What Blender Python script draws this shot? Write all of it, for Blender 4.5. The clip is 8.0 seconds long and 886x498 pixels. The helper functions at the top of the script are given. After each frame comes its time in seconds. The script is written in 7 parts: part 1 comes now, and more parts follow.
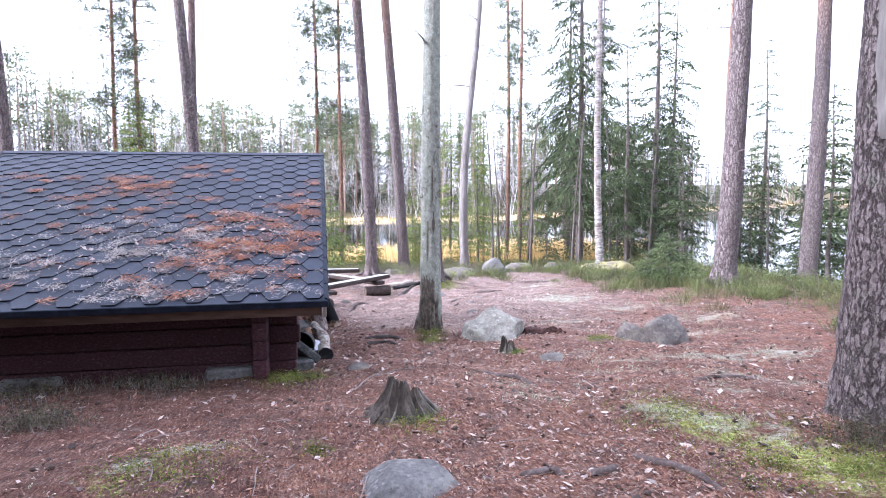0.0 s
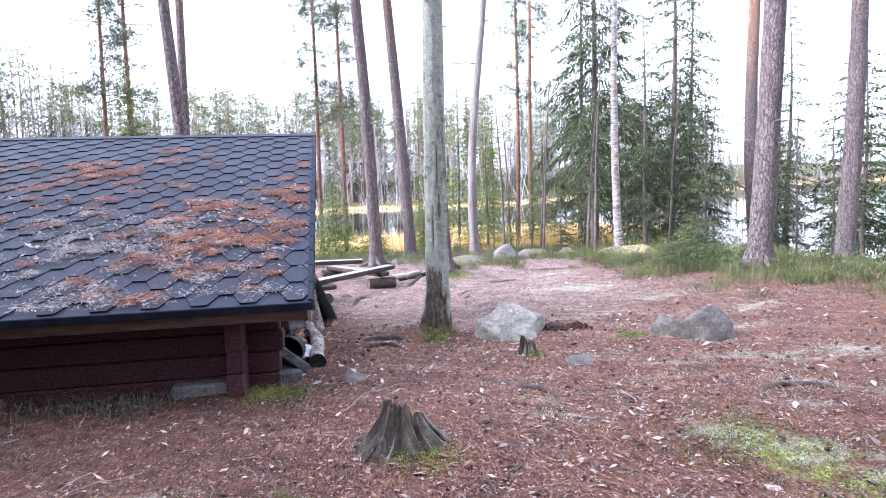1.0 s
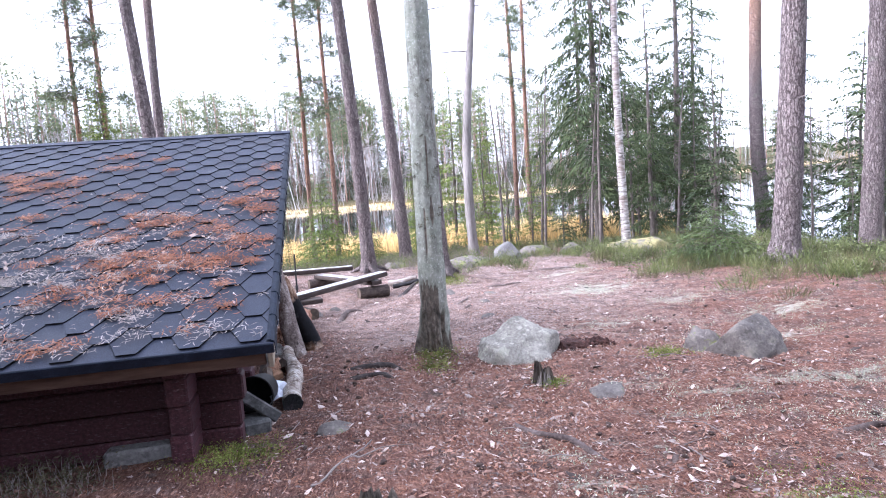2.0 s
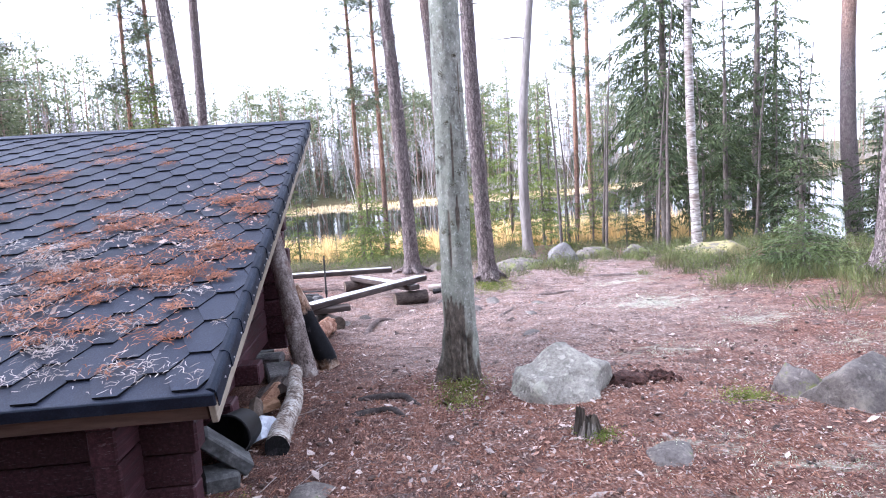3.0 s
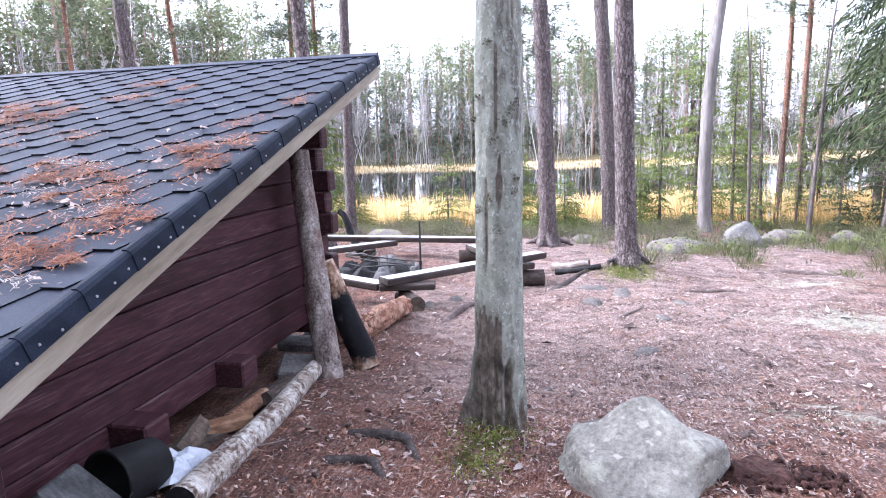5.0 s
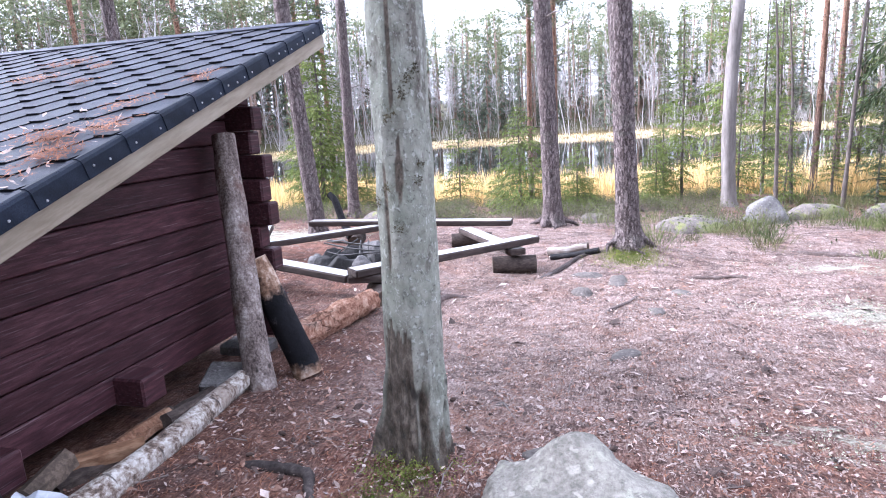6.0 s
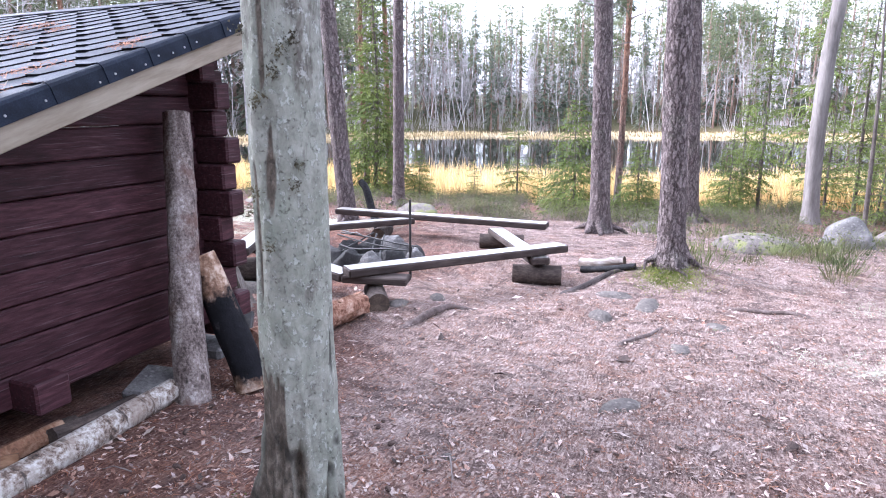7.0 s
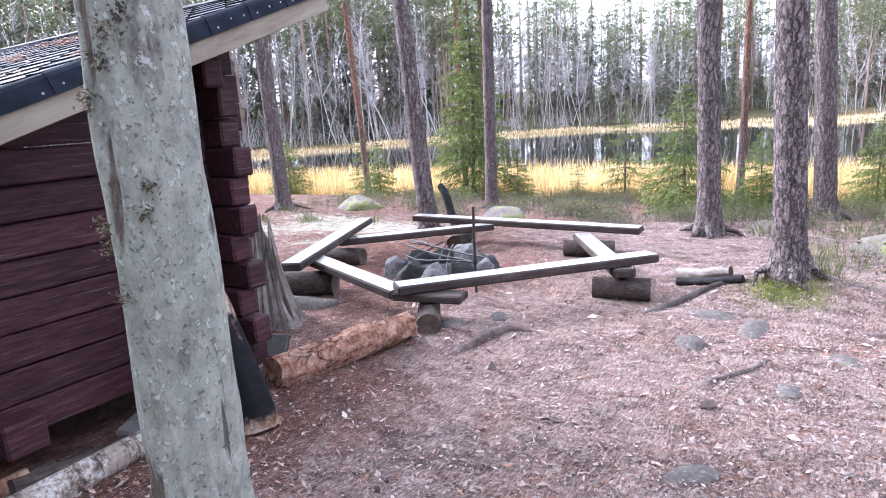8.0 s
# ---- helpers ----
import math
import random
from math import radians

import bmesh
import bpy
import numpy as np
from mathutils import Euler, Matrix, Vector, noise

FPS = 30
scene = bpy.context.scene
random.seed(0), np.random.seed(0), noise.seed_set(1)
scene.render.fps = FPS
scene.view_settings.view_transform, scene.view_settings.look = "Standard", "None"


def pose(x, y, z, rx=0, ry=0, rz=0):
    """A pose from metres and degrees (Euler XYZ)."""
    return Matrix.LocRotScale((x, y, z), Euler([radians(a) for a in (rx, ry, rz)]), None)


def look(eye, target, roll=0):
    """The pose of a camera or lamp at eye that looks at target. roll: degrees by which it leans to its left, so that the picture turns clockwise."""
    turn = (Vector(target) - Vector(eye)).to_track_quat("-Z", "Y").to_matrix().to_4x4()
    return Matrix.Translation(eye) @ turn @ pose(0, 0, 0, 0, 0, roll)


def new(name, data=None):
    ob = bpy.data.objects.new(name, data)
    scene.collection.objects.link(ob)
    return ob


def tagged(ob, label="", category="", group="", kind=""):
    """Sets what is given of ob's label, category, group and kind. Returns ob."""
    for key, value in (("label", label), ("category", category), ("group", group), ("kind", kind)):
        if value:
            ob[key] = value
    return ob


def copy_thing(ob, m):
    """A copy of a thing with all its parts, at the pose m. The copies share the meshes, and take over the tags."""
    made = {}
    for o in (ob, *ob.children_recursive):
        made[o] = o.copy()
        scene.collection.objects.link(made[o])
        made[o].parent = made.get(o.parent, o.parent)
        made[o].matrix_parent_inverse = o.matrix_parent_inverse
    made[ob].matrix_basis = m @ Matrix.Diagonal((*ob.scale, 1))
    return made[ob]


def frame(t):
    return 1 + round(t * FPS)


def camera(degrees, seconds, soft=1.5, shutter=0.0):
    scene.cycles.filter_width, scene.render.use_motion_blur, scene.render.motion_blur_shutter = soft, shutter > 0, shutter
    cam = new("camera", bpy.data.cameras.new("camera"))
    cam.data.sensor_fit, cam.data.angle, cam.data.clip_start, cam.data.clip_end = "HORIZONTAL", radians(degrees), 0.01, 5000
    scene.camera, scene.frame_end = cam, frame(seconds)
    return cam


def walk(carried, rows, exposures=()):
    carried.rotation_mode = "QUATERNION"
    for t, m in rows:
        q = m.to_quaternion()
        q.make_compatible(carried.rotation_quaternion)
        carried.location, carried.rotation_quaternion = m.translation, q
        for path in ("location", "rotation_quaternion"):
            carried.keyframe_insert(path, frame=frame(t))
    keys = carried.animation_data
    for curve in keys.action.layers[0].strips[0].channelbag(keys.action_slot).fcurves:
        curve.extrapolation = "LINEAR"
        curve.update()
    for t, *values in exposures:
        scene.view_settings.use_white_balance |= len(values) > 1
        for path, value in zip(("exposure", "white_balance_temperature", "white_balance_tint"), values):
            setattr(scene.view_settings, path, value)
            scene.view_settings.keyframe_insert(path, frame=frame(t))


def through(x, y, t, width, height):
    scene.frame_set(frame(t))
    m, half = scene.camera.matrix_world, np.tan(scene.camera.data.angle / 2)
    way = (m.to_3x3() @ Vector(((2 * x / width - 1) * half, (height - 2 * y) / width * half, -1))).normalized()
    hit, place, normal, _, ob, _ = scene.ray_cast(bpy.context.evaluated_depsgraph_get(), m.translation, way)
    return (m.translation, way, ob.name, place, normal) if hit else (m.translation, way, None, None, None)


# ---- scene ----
cam = camera(70.6, 8.0, soft=1.0)
METRES, EYE, TILT, LEAN, TURN = 7.597, 1.58, 0.0, 0.0, -9.4
ROWS = [
    (0.0, 0.0, 0.0, 0.0, -0.02, -5.04, 0.21),
    (0.5, 0.0029, 0.0634, -0.0061, -0.34, -5.4, 2.51),
    (1.0, 0.0026, 0.1256, -0.0102, 0.72, -6.22, 1.62),
    (1.5, -0.0018, 0.1912, -0.0058, -0.32, -6.68, 3.43),
    (3.0, 0.0399, 0.3897, -0.0071, 6.02, -6.84, 3.58),
    (3.5, 0.0561, 0.4555, -0.0103, 13.54, -8.64, 2.43),
    (4.0, 0.0753, 0.5116, -0.0134, 19.59, -10.36, 2.32),
    (4.5, 0.0908, 0.5707, -0.0131, 21.35, -9.68, 2.66),
    (5.0, 0.1189, 0.6275, -0.0176, 23.3, -9.96, 1.6),
    (6.5, 0.1765, 0.7925, -0.0204, 28.32, -12.78, 3.02),
    (7.0, 0.192, 0.8537, -0.0217, 33.68, -12.86, 0.18),
    (7.5, 0.194, 0.9104, -0.027, 39.34, -13.35, 1.29),
    (8.0, 0.1946, 0.9665, -0.028, 44.19, -12.56, 3.39),
]
walk(cam, [(t, pose(0, 0, EYE, TILT, LEAN, TURN) @ pose(METRES * x, METRES * y, METRES * z, 90 + pitch, roll, yaw)) for t, x, y, z, yaw, pitch, roll in ROWS],
     exposures=((0.0, 2.5, 5450, 19), (3.0, 2.46, 5450, 19), (4.0, 2.46, 5450, 19), (5.0, 2.6, 5450, 19), (6.5, 2.59, 5450, 19), (8.0, 2.46, 5450, 19)))

# ---- world, sun, exposure ----
SUN_AZ, SUN_EL = 265.0, 31.0          # degrees clockwise from +y, and above the horizon
world = bpy.data.worlds.new("overcast_sky")
scene.world = world
world.use_nodes = True
wn, wl = world.node_tree.nodes, world.node_tree.links
sky = wn.new("ShaderNodeTexSky")
sky.sky_type, sky.sun_disc = "NISHITA", False
sky.sun_elevation, sky.sun_rotation = radians(SUN_EL), radians(SUN_AZ)
sky.air_density, sky.dust_density, sky.ozone_density = 1.0, 4.0, 1.0
veil = wn.new("ShaderNodeHueSaturation")
veil.inputs["Saturation"].default_value = 0.25
wl.new(sky.outputs[0], veil.inputs["Color"])
cloud = wn.new("ShaderNodeMix")            # an even cloud sheet in front of the sky
cloud.data_type = "RGBA"
cloud.inputs[0].default_value = 0.7
cloud.inputs[7].default_value = (4.3, 4.4, 4.6, 1)
wl.new(veil.outputs[0], cloud.inputs[6])
wl.new(cloud.outputs[2], wn["Background"].inputs[0])
wn["Background"].inputs[1].default_value = 0.15
sun = new("sun", bpy.data.lights.new("sun", "SUN"))
sun.data.energy, sun.data.angle, sun.data.color = 2.3, radians(25), (1.0, 0.95, 0.9)
sun_dir = Vector((math.sin(radians(SUN_AZ)) * math.cos(radians(SUN_EL)), math.cos(radians(SUN_AZ)) * math.cos(radians(SUN_EL)), math.sin(radians(SUN_EL))))
sun.matrix_world = look(sun_dir * 50, (0, 0, 0))

rng = np.random.default_rng(7)


# ---- geometry helpers ----
class Geo:
    """Gathers faces as arrays and turns them into one mesh."""

    def __init__(self):
        self.verts, self.faces, self.slots, self.count = [], [], [], 0

    def add(self, verts, faces, slot=0):
        verts = np.asarray(verts, float).reshape(-1, 3)
        faces = np.asarray(faces, np.int64)
        self.verts.append(verts)
        self.faces.append(faces + self.count)
        self.slots.append(np.full(len(faces), slot))
        self.count += len(verts)
        return self

    def join(self, other, turn, place, size=1.0):
        """Adds another Geo, turned about z, scaled and moved."""
        c, s = math.cos(turn), math.sin(turn)
        rot = np.array(((c, -s, 0), (s, c, 0), (0, 0, 1)))
        start = self.count
        for v in other.verts:
            self.verts.append(v @ rot.T * size + np.asarray(place))
        for f, m in zip(other.faces, other.slots):
            self.faces.append(f + start)
            self.slots.append(m)
        self.count += other.count
        return self

    def mesh(self, name, materials, smooth=True):
        me = bpy.data.meshes.new(name)
        verts = np.concatenate(self.verts)
        loops = np.concatenate([f.ravel() for f in self.faces])
        totals = np.concatenate([np.full(len(f), f.shape[1]) for f in self.faces])
        starts = np.concatenate(((0,), np.cumsum(totals)[:-1]))
        me.vertices.add(len(verts))
        me.vertices.foreach_set("co", verts.astype(np.float32).ravel())
        me.loops.add(len(loops))
        me.loops.foreach_set("vertex_index", loops.astype(np.int32))
        me.polygons.add(len(totals))
        me.polygons.foreach_set("loop_start", starts.astype(np.int32))
        for m in materials if isinstance(materials, (list, tuple)) else [materials]:
            me.materials.append(m)
        me.polygons.foreach_set("material_index", np.concatenate(self.slots).astype(np.int32))
        me.update(calc_edges=True)
        me.polygons.foreach_set("use_smooth", np.full(len(totals), bool(smooth)))
        return me


def tube(geo, path, radii, sides=10, slot=0, rough=0.0, freq=3.0, caps=True, cap_slot=None, seed=0.0):
    """A tapered limb along a path; rough: share of the radius by which the skin wanders."""
    path, radii = np.asarray(path, float), np.asarray(radii, float)
    n = len(path)
    tang = np.gradient(path, axis=0)
    tang /= np.linalg.norm(tang, axis=1)[:, None] + 1e-9
    ref = np.array((1.0, 0, 0)) if abs(tang[0][0]) < 0.8 else np.array((0, 1.0, 0))
    a = ref - (tang @ ref)[:, None] * tang
    a /= np.linalg.norm(a, axis=1)[:, None]
    b = np.cross(tang, a)
    ang = np.linspace(0, 2 * np.pi, sides, endpoint=False)
    ring = np.cos(ang)[None, :, None] * a[:, None] + np.sin(ang)[None, :, None] * b[:, None]
    rad = np.repeat(radii[:, None], sides, 1)
    if rough:
        for i in range(n):
            for j in range(sides):
                p = path[i] * freq * 0.45 + ring[i, j] * freq * 0.4
                rad[i, j] *= 1 + rough * noise.noise((p[0] + seed, p[1], p[2]))
    verts = path[:, None] + ring * rad[:, :, None]
    k = np.arange(sides)
    k2 = (k + 1) % sides
    faces = [np.stack((i * sides + k, i * sides + k2, (i + 1) * sides + k2, (i + 1) * sides + k), 1) for i in range(n - 1)]
    verts = verts.reshape(-1, 3)
    base = geo.count
    geo.add(verts, np.concatenate(faces), slot)
    if caps:
        for end, flip in ((0, True), (n - 1, False)):
            c = np.stack((np.zeros(sides, int), end * sides + k2 + 1, end * sides + k + 1) if flip else (np.zeros(sides, int), end * sides + k + 1, end * sides + k2 + 1), 1)
            tri = c.copy()
            tri[:, 1:] -= end * sides
            geo.add(np.concatenate((path[end:end + 1], verts[end * sides:(end + 1) * sides])), tri, slot if cap_slot is None else cap_slot)
    return base


def line(a, b, n, wobble=0.0, gen=rng):
    """Points from a to b, gently bent."""
    t = np.linspace(0, 1, n)[:, None]
    p = np.asarray(a, float) * (1 - t) + np.asarray(b, float) * t
    if wobble:
        off = gen.normal(0, wobble, (3, 3))
        for k in range(3):
            p += np.sin(np.pi * (k + 1) * t) * off[k] / (k + 1)
    return p


def block(geo, size, c=0.006, place=(0, 0, 0), slot=0, turn=None):
    """A box with chamfered edges, centred at place."""
    h = np.asarray(size, float) / 2
    verts, index = [], {}
    for sx in (-1, 1):
        for sy in (-1, 1):
            for sz in (-1, 1):
                for ax in range(3):
                    p = np.array((sx, sy, sz)) * (h - c)
                    p[ax] = (sx, sy, sz)[ax] * h[ax]
                    index[sx, sy, sz, ax] = len(verts)
                    verts.append(p)
    quads, tris = [], []
    for ax in range(3):
        u, w = [k for k in range(3) if k != ax]
        for s in (-1, 1):
            ids = []
            for su, sw in ((-1, -1), (1, -1), (1, 1), (-1, 1)):
                sg = [0, 0, 0]
                sg[ax], sg[u], sg[w] = s, su, sw
                ids.append(index[(*sg, ax)])
            quads.append(ids if (s > 0) != (ax == 1) else ids[::-1])
        for su in (-1, 1):
            for sw in (-1, 1):
                sg = [[0, 0, 0], [0, 0, 0]]
                for e, s in zip(sg, (-1, 1)):
                    e[ax], e[u], e[w] = s, su, sw
                ids = [index[(*sg[0], u)], index[(*sg[1], u)], index[(*sg[1], w)], index[(*sg[0], w)]]
                quads.append(ids)
    for sx in (-1, 1):
        for sy in (-1, 1):
            for sz in (-1, 1):
                ids = [index[sx, sy, sz, k] for k in range(3)]
                tris.append(ids)
    verts = np.array(verts)
    fix = lambda f: f if np.dot(np.cross(verts[f[1]] - verts[f[0]], verts[f[2]] - verts[f[0]]), verts[f].mean(0)) > 0 else f[::-1]
    quads = [fix(list(f)) for f in quads]
    tris = [fix(list(f)) for f in tris]
    if turn is not None:
        verts = verts @ np.array(turn.to_3x3()).T
    verts = verts + np.asarray(place, float)
    start = geo.count
    geo.add(verts, quads, slot)
    geo.faces.append(np.array(tris) + start)
    geo.slots.append(np.full(len(tris), slot))
    return geo


def part(name, geo, material, parent, label="", at=None, smooth=False):
    """One mesh object under a thing or part; geo may be a mesh that is shared."""
    me = geo.mesh(name, material, smooth) if isinstance(geo, Geo) else geo
    ob = new(name, me)
    if parent:
        ob.parent = parent
    if at is not None:
        ob.matrix_local = at
    return tagged(ob, label)


def thing(name, label, category, group="", kind="", at=None):
    """An Empty at the base of a thing."""
    ob = new(name)
    ob.empty_display_size = 0.2
    if at is not None:
        ob.matrix_world = at
    return tagged(ob, label, category, group, kind)


def lone(name, geo, material, label, category, group="", kind="", at=None, smooth=True):
    """A thing that is one mesh."""
    ob = part(name, geo, material, None, at=at, smooth=smooth)
    return tagged(ob, label, category, group, kind)


# ---- materials ----
def ramp_of(nt, stops):
    r = nt.nodes.new("ShaderNodeValToRGB")
    while len(r.color_ramp.elements) < len(stops):
        r.color_ramp.elements.new(0.5)
    for e, (p, c) in zip(r.color_ramp.elements, stops):
        e.position, e.color = p, (*c, 1)
    return r


class Mat:
    """A principled material with small helpers to wire textures."""

    def __init__(self, name, rough=0.8, spec=0.3, metal=0.0):
        self.m = bpy.data.materials.new(name)
        self.m.use_nodes = True
        self.nt = self.m.node_tree
        self.b = self.nt.nodes["Principled BSDF"]
        self.b.inputs["Roughness"].default_value = rough
        self.b.inputs["Specular IOR Level"].default_value = spec
        self.b.inputs["Metallic"].default_value = metal
        self.co = self.nt.nodes.new("ShaderNodeTexCoord").outputs["Object"]

    def link(self, a, b):
        self.nt.links.new(a, b)

    def coords(self, scale, source=None, warp=0.0, warp_scale=3.0, turn=0.0):
        mp = self.nt.nodes.new("ShaderNodeMapping")
        mp.inputs["Rotation"].default_value = (0, 0, radians(turn))
        mp.inputs["Scale"].default_value = scale if hasattr(scale, "__len__") else (scale,) * 3
        src = source or self.co
        if warp:
            n = self.nt.nodes.new("ShaderNodeTexNoise")
            n.inputs["Scale"].default_value = warp_scale
            self.link(src, n.inputs["Vector"])
            add = self.nt.nodes.new("ShaderNodeVectorMath")
            add.operation = "MULTIPLY_ADD"
            self.link(n.outputs["Color"], add.inputs[0])
            add.inputs[1].default_value = (warp,) * 3
            self.link(src, add.inputs[2])
            src = add.outputs[0]
        self.link(src, mp.inputs[0])
        return mp.outputs[0]

    def noise(self, scale, detail=6, rough=0.6, coords=None):
        n = self.nt.nodes.new("ShaderNodeTexNoise")
        n.inputs["Scale"].default_value = scale
        n.inputs["Detail"].default_value = detail
        n.inputs["Roughness"].default_value = rough
        self.link(coords or self.co, n.inputs["Vector"])
        return n.outputs["Fac"]

    def cells(self, scale, coords=None, feature="F1", out="Distance"):
        n = self.nt.nodes.new("ShaderNodeTexVoronoi")
        n.feature = feature
        n.inputs["Scale"].default_value = scale
        self.link(coords or self.co, n.inputs["Vector"])
        return n.outputs[out]

    def ramp(self, value, stops):
        r = ramp_of(self.nt, stops)
        self.link(value, r.inputs[0])
        return r.outputs[0]

    def level(self, value, lo, hi, to_lo=0.0, to_hi=1.0):
        r = self.nt.nodes.new("ShaderNodeMapRange")
        for k, v in zip((1, 2, 3, 4), (lo, hi, to_lo, to_hi)):
            r.inputs[k].default_value = v
        self.link(value, r.inputs[0])
        return r.outputs[0]

    def math(self, op, a, b):
        n = self.nt.nodes.new("ShaderNodeMath")
        n.operation = op
        for k, v in enumerate((a, b)):
            if isinstance(v, (int, float)):
                n.inputs[k].default_value = v
            else:
                self.link(v, n.inputs[k])
        return n.outputs[0]

    def mix(self, fac, a, b, blend="MIX"):
        n = self.nt.nodes.new("ShaderNodeMix")
        n.data_type, n.blend_type = "RGBA", blend
        for k, v in ((0, fac), (6, a), (7, b)):
            if isinstance(v, (int, float)):
                n.inputs[k].default_value = v
            elif isinstance(v, tuple):
                n.inputs[k].default_value = (*v, 1)
            else:
                self.link(v, n.inputs[k])
        return n.outputs[2]

    def random(self, island=False):
        if island:
            return self.nt.nodes.new("ShaderNodeNewGeometry").outputs["Random Per Island"]
        return self.nt.nodes.new("ShaderNodeObjectInfo").outputs["Random"]

    def attribute(self, name):
        n = self.nt.nodes.new("ShaderNodeAttribute")
        n.attribute_name = name
        return n.outputs["Fac"]

    def vary(self, color, amount, island=False):
        v = self.level(self.random(island), 0, 1, 1 - amount, 1 + amount)
        return self.mix(1.0, color, v, "MULTIPLY")

    def done(self, color, bump=None, strength=0.3, dist=0.01, rough=None):
        if isinstance(color, tuple):
            self.b.inputs["Base Color"].default_value = (*color, 1)
        else:
            self.link(color, self.b.inputs["Base Color"])
        if bump is not None:
            n = self.nt.nodes.new("ShaderNodeBump")
            n.inputs["Strength"].default_value, n.inputs["Distance"].default_value = strength, dist
            self.link(bump, n.inputs["Height"])
            self.link(n.outputs[0], self.b.inputs["Normal"])
        if rough is not None:
            self.link(rough, self.b.inputs["Roughness"])
        return self.m


def soft_material(name, dark, mid, light, scale, rough=0.85, bump=0.4, dist=0.01, stretch=(1, 1, 1), vary=0.0, island=False, spec=0.25, fine=6.0):
    """Two scales of mottling with relief."""
    m = Mat(name, rough, spec)
    co = m.coords(stretch)
    big, small = m.noise(scale, 5, 0.6, co), m.noise(scale * fine, 6, 0.65, co)
    mixv = m.math("ADD", m.math("MULTIPLY", big, 0.55), m.math("MULTIPLY", small, 0.45))
    col = m.ramp(mixv, ((0.34, dark), (0.5, mid), (0.66, light)))
    if vary:
        col = m.vary(col, vary, island)
    return m.done(col, m.math("ADD", m.math("MULTIPLY", big, 0.5), small), bump, dist)


def leafy(name, dark, light, rough=0.7, through=0.25, scale=1.2):
    """Leaves and needles: colour varies clump by clump, a little light comes through."""
    m = Mat(name, rough, 0.25)
    col = m.mix(m.level(m.noise(scale, 3), 0.35, 0.65), dark, light)
    col = m.vary(col, 0.35, True)
    m.done(col)
    if through:
        out = m.nt.nodes["Material Output"]
        t = m.nt.nodes.new("ShaderNodeBsdfTranslucent")
        m.link(col, t.inputs[0])
        mx = m.nt.nodes.new("ShaderNodeMixShader")
        mx.inputs[0].default_value = through
        m.link(m.b.outputs[0], mx.inputs[1])
        m.link(t.outputs[0], mx.inputs[2])
        m.link(mx.outputs[0], out.inputs[0])
    return m.m


def bark_pine(name, orange=7.5):
    """Upright grey-mauve plates with dark fissures and flaky layers, orange higher up."""
    m = Mat(name, 0.92, 0.12)
    co = m.coords((1, 1, 0.24), warp=0.055, warp_scale=24)
    fine = m.noise(85, 5, 0.72, m.coords((1, 1, 0.55)))
    edge = m.math("ADD", m.cells(24, co, "DISTANCE_TO_EDGE"), m.math("MULTIPLY", m.math("SUBTRACT", fine, 0.5), 0.4))
    crack = m.level(edge, -0.03, 0.13)
    flake = m.cells(52, m.coords((1, 1, 0.5), warp=0.03, warp_scale=30), "F1", "Color")
    plate = m.cells(24, co, "F1", "Color")
    tone = m.math("ADD", m.math("MULTIPLY", fine, 0.7), m.math("ADD", m.math("MULTIPLY", flake, 0.22), m.math("MULTIPLY", plate, 0.08)))
    low = m.ramp(tone, ((0.34, (0.085, 0.066, 0.065)), (0.48, (0.16, 0.128, 0.126)), (0.6, (0.245, 0.205, 0.20)), (0.7, (0.34, 0.295, 0.286))))
    high = m.ramp(tone, ((0.34, (0.17, 0.09, 0.062)), (0.52, (0.34, 0.19, 0.13)), (0.66, (0.46, 0.31, 0.235))))
    sep = m.nt.nodes.new("ShaderNodeSeparateXYZ")
    m.link(m.co, sep.inputs[0])
    up = m.level(m.math("ADD", sep.outputs[2], m.math("MULTIPLY", m.noise(0.8), 3.0)), orange, orange + 3.5)
    col = m.mix(up, low, high)
    col = m.mix(m.level(crack, 0, 1, 0.7, 0.0), col, (0.06, 0.046, 0.044))
    col = m.mix(m.level(m.noise(3.5, 5, 0.65), 0.56, 0.72, 0, 0.35), col, (0.2, 0.215, 0.165))
    h = m.math("ADD", m.math("MULTIPLY", crack, 1.2), m.math("ADD", m.math("MULTIPLY", flake, 0.35), m.math("MULTIPLY", fine, 0.4)))
    return m.done(col, h, 1.0, 0.02)


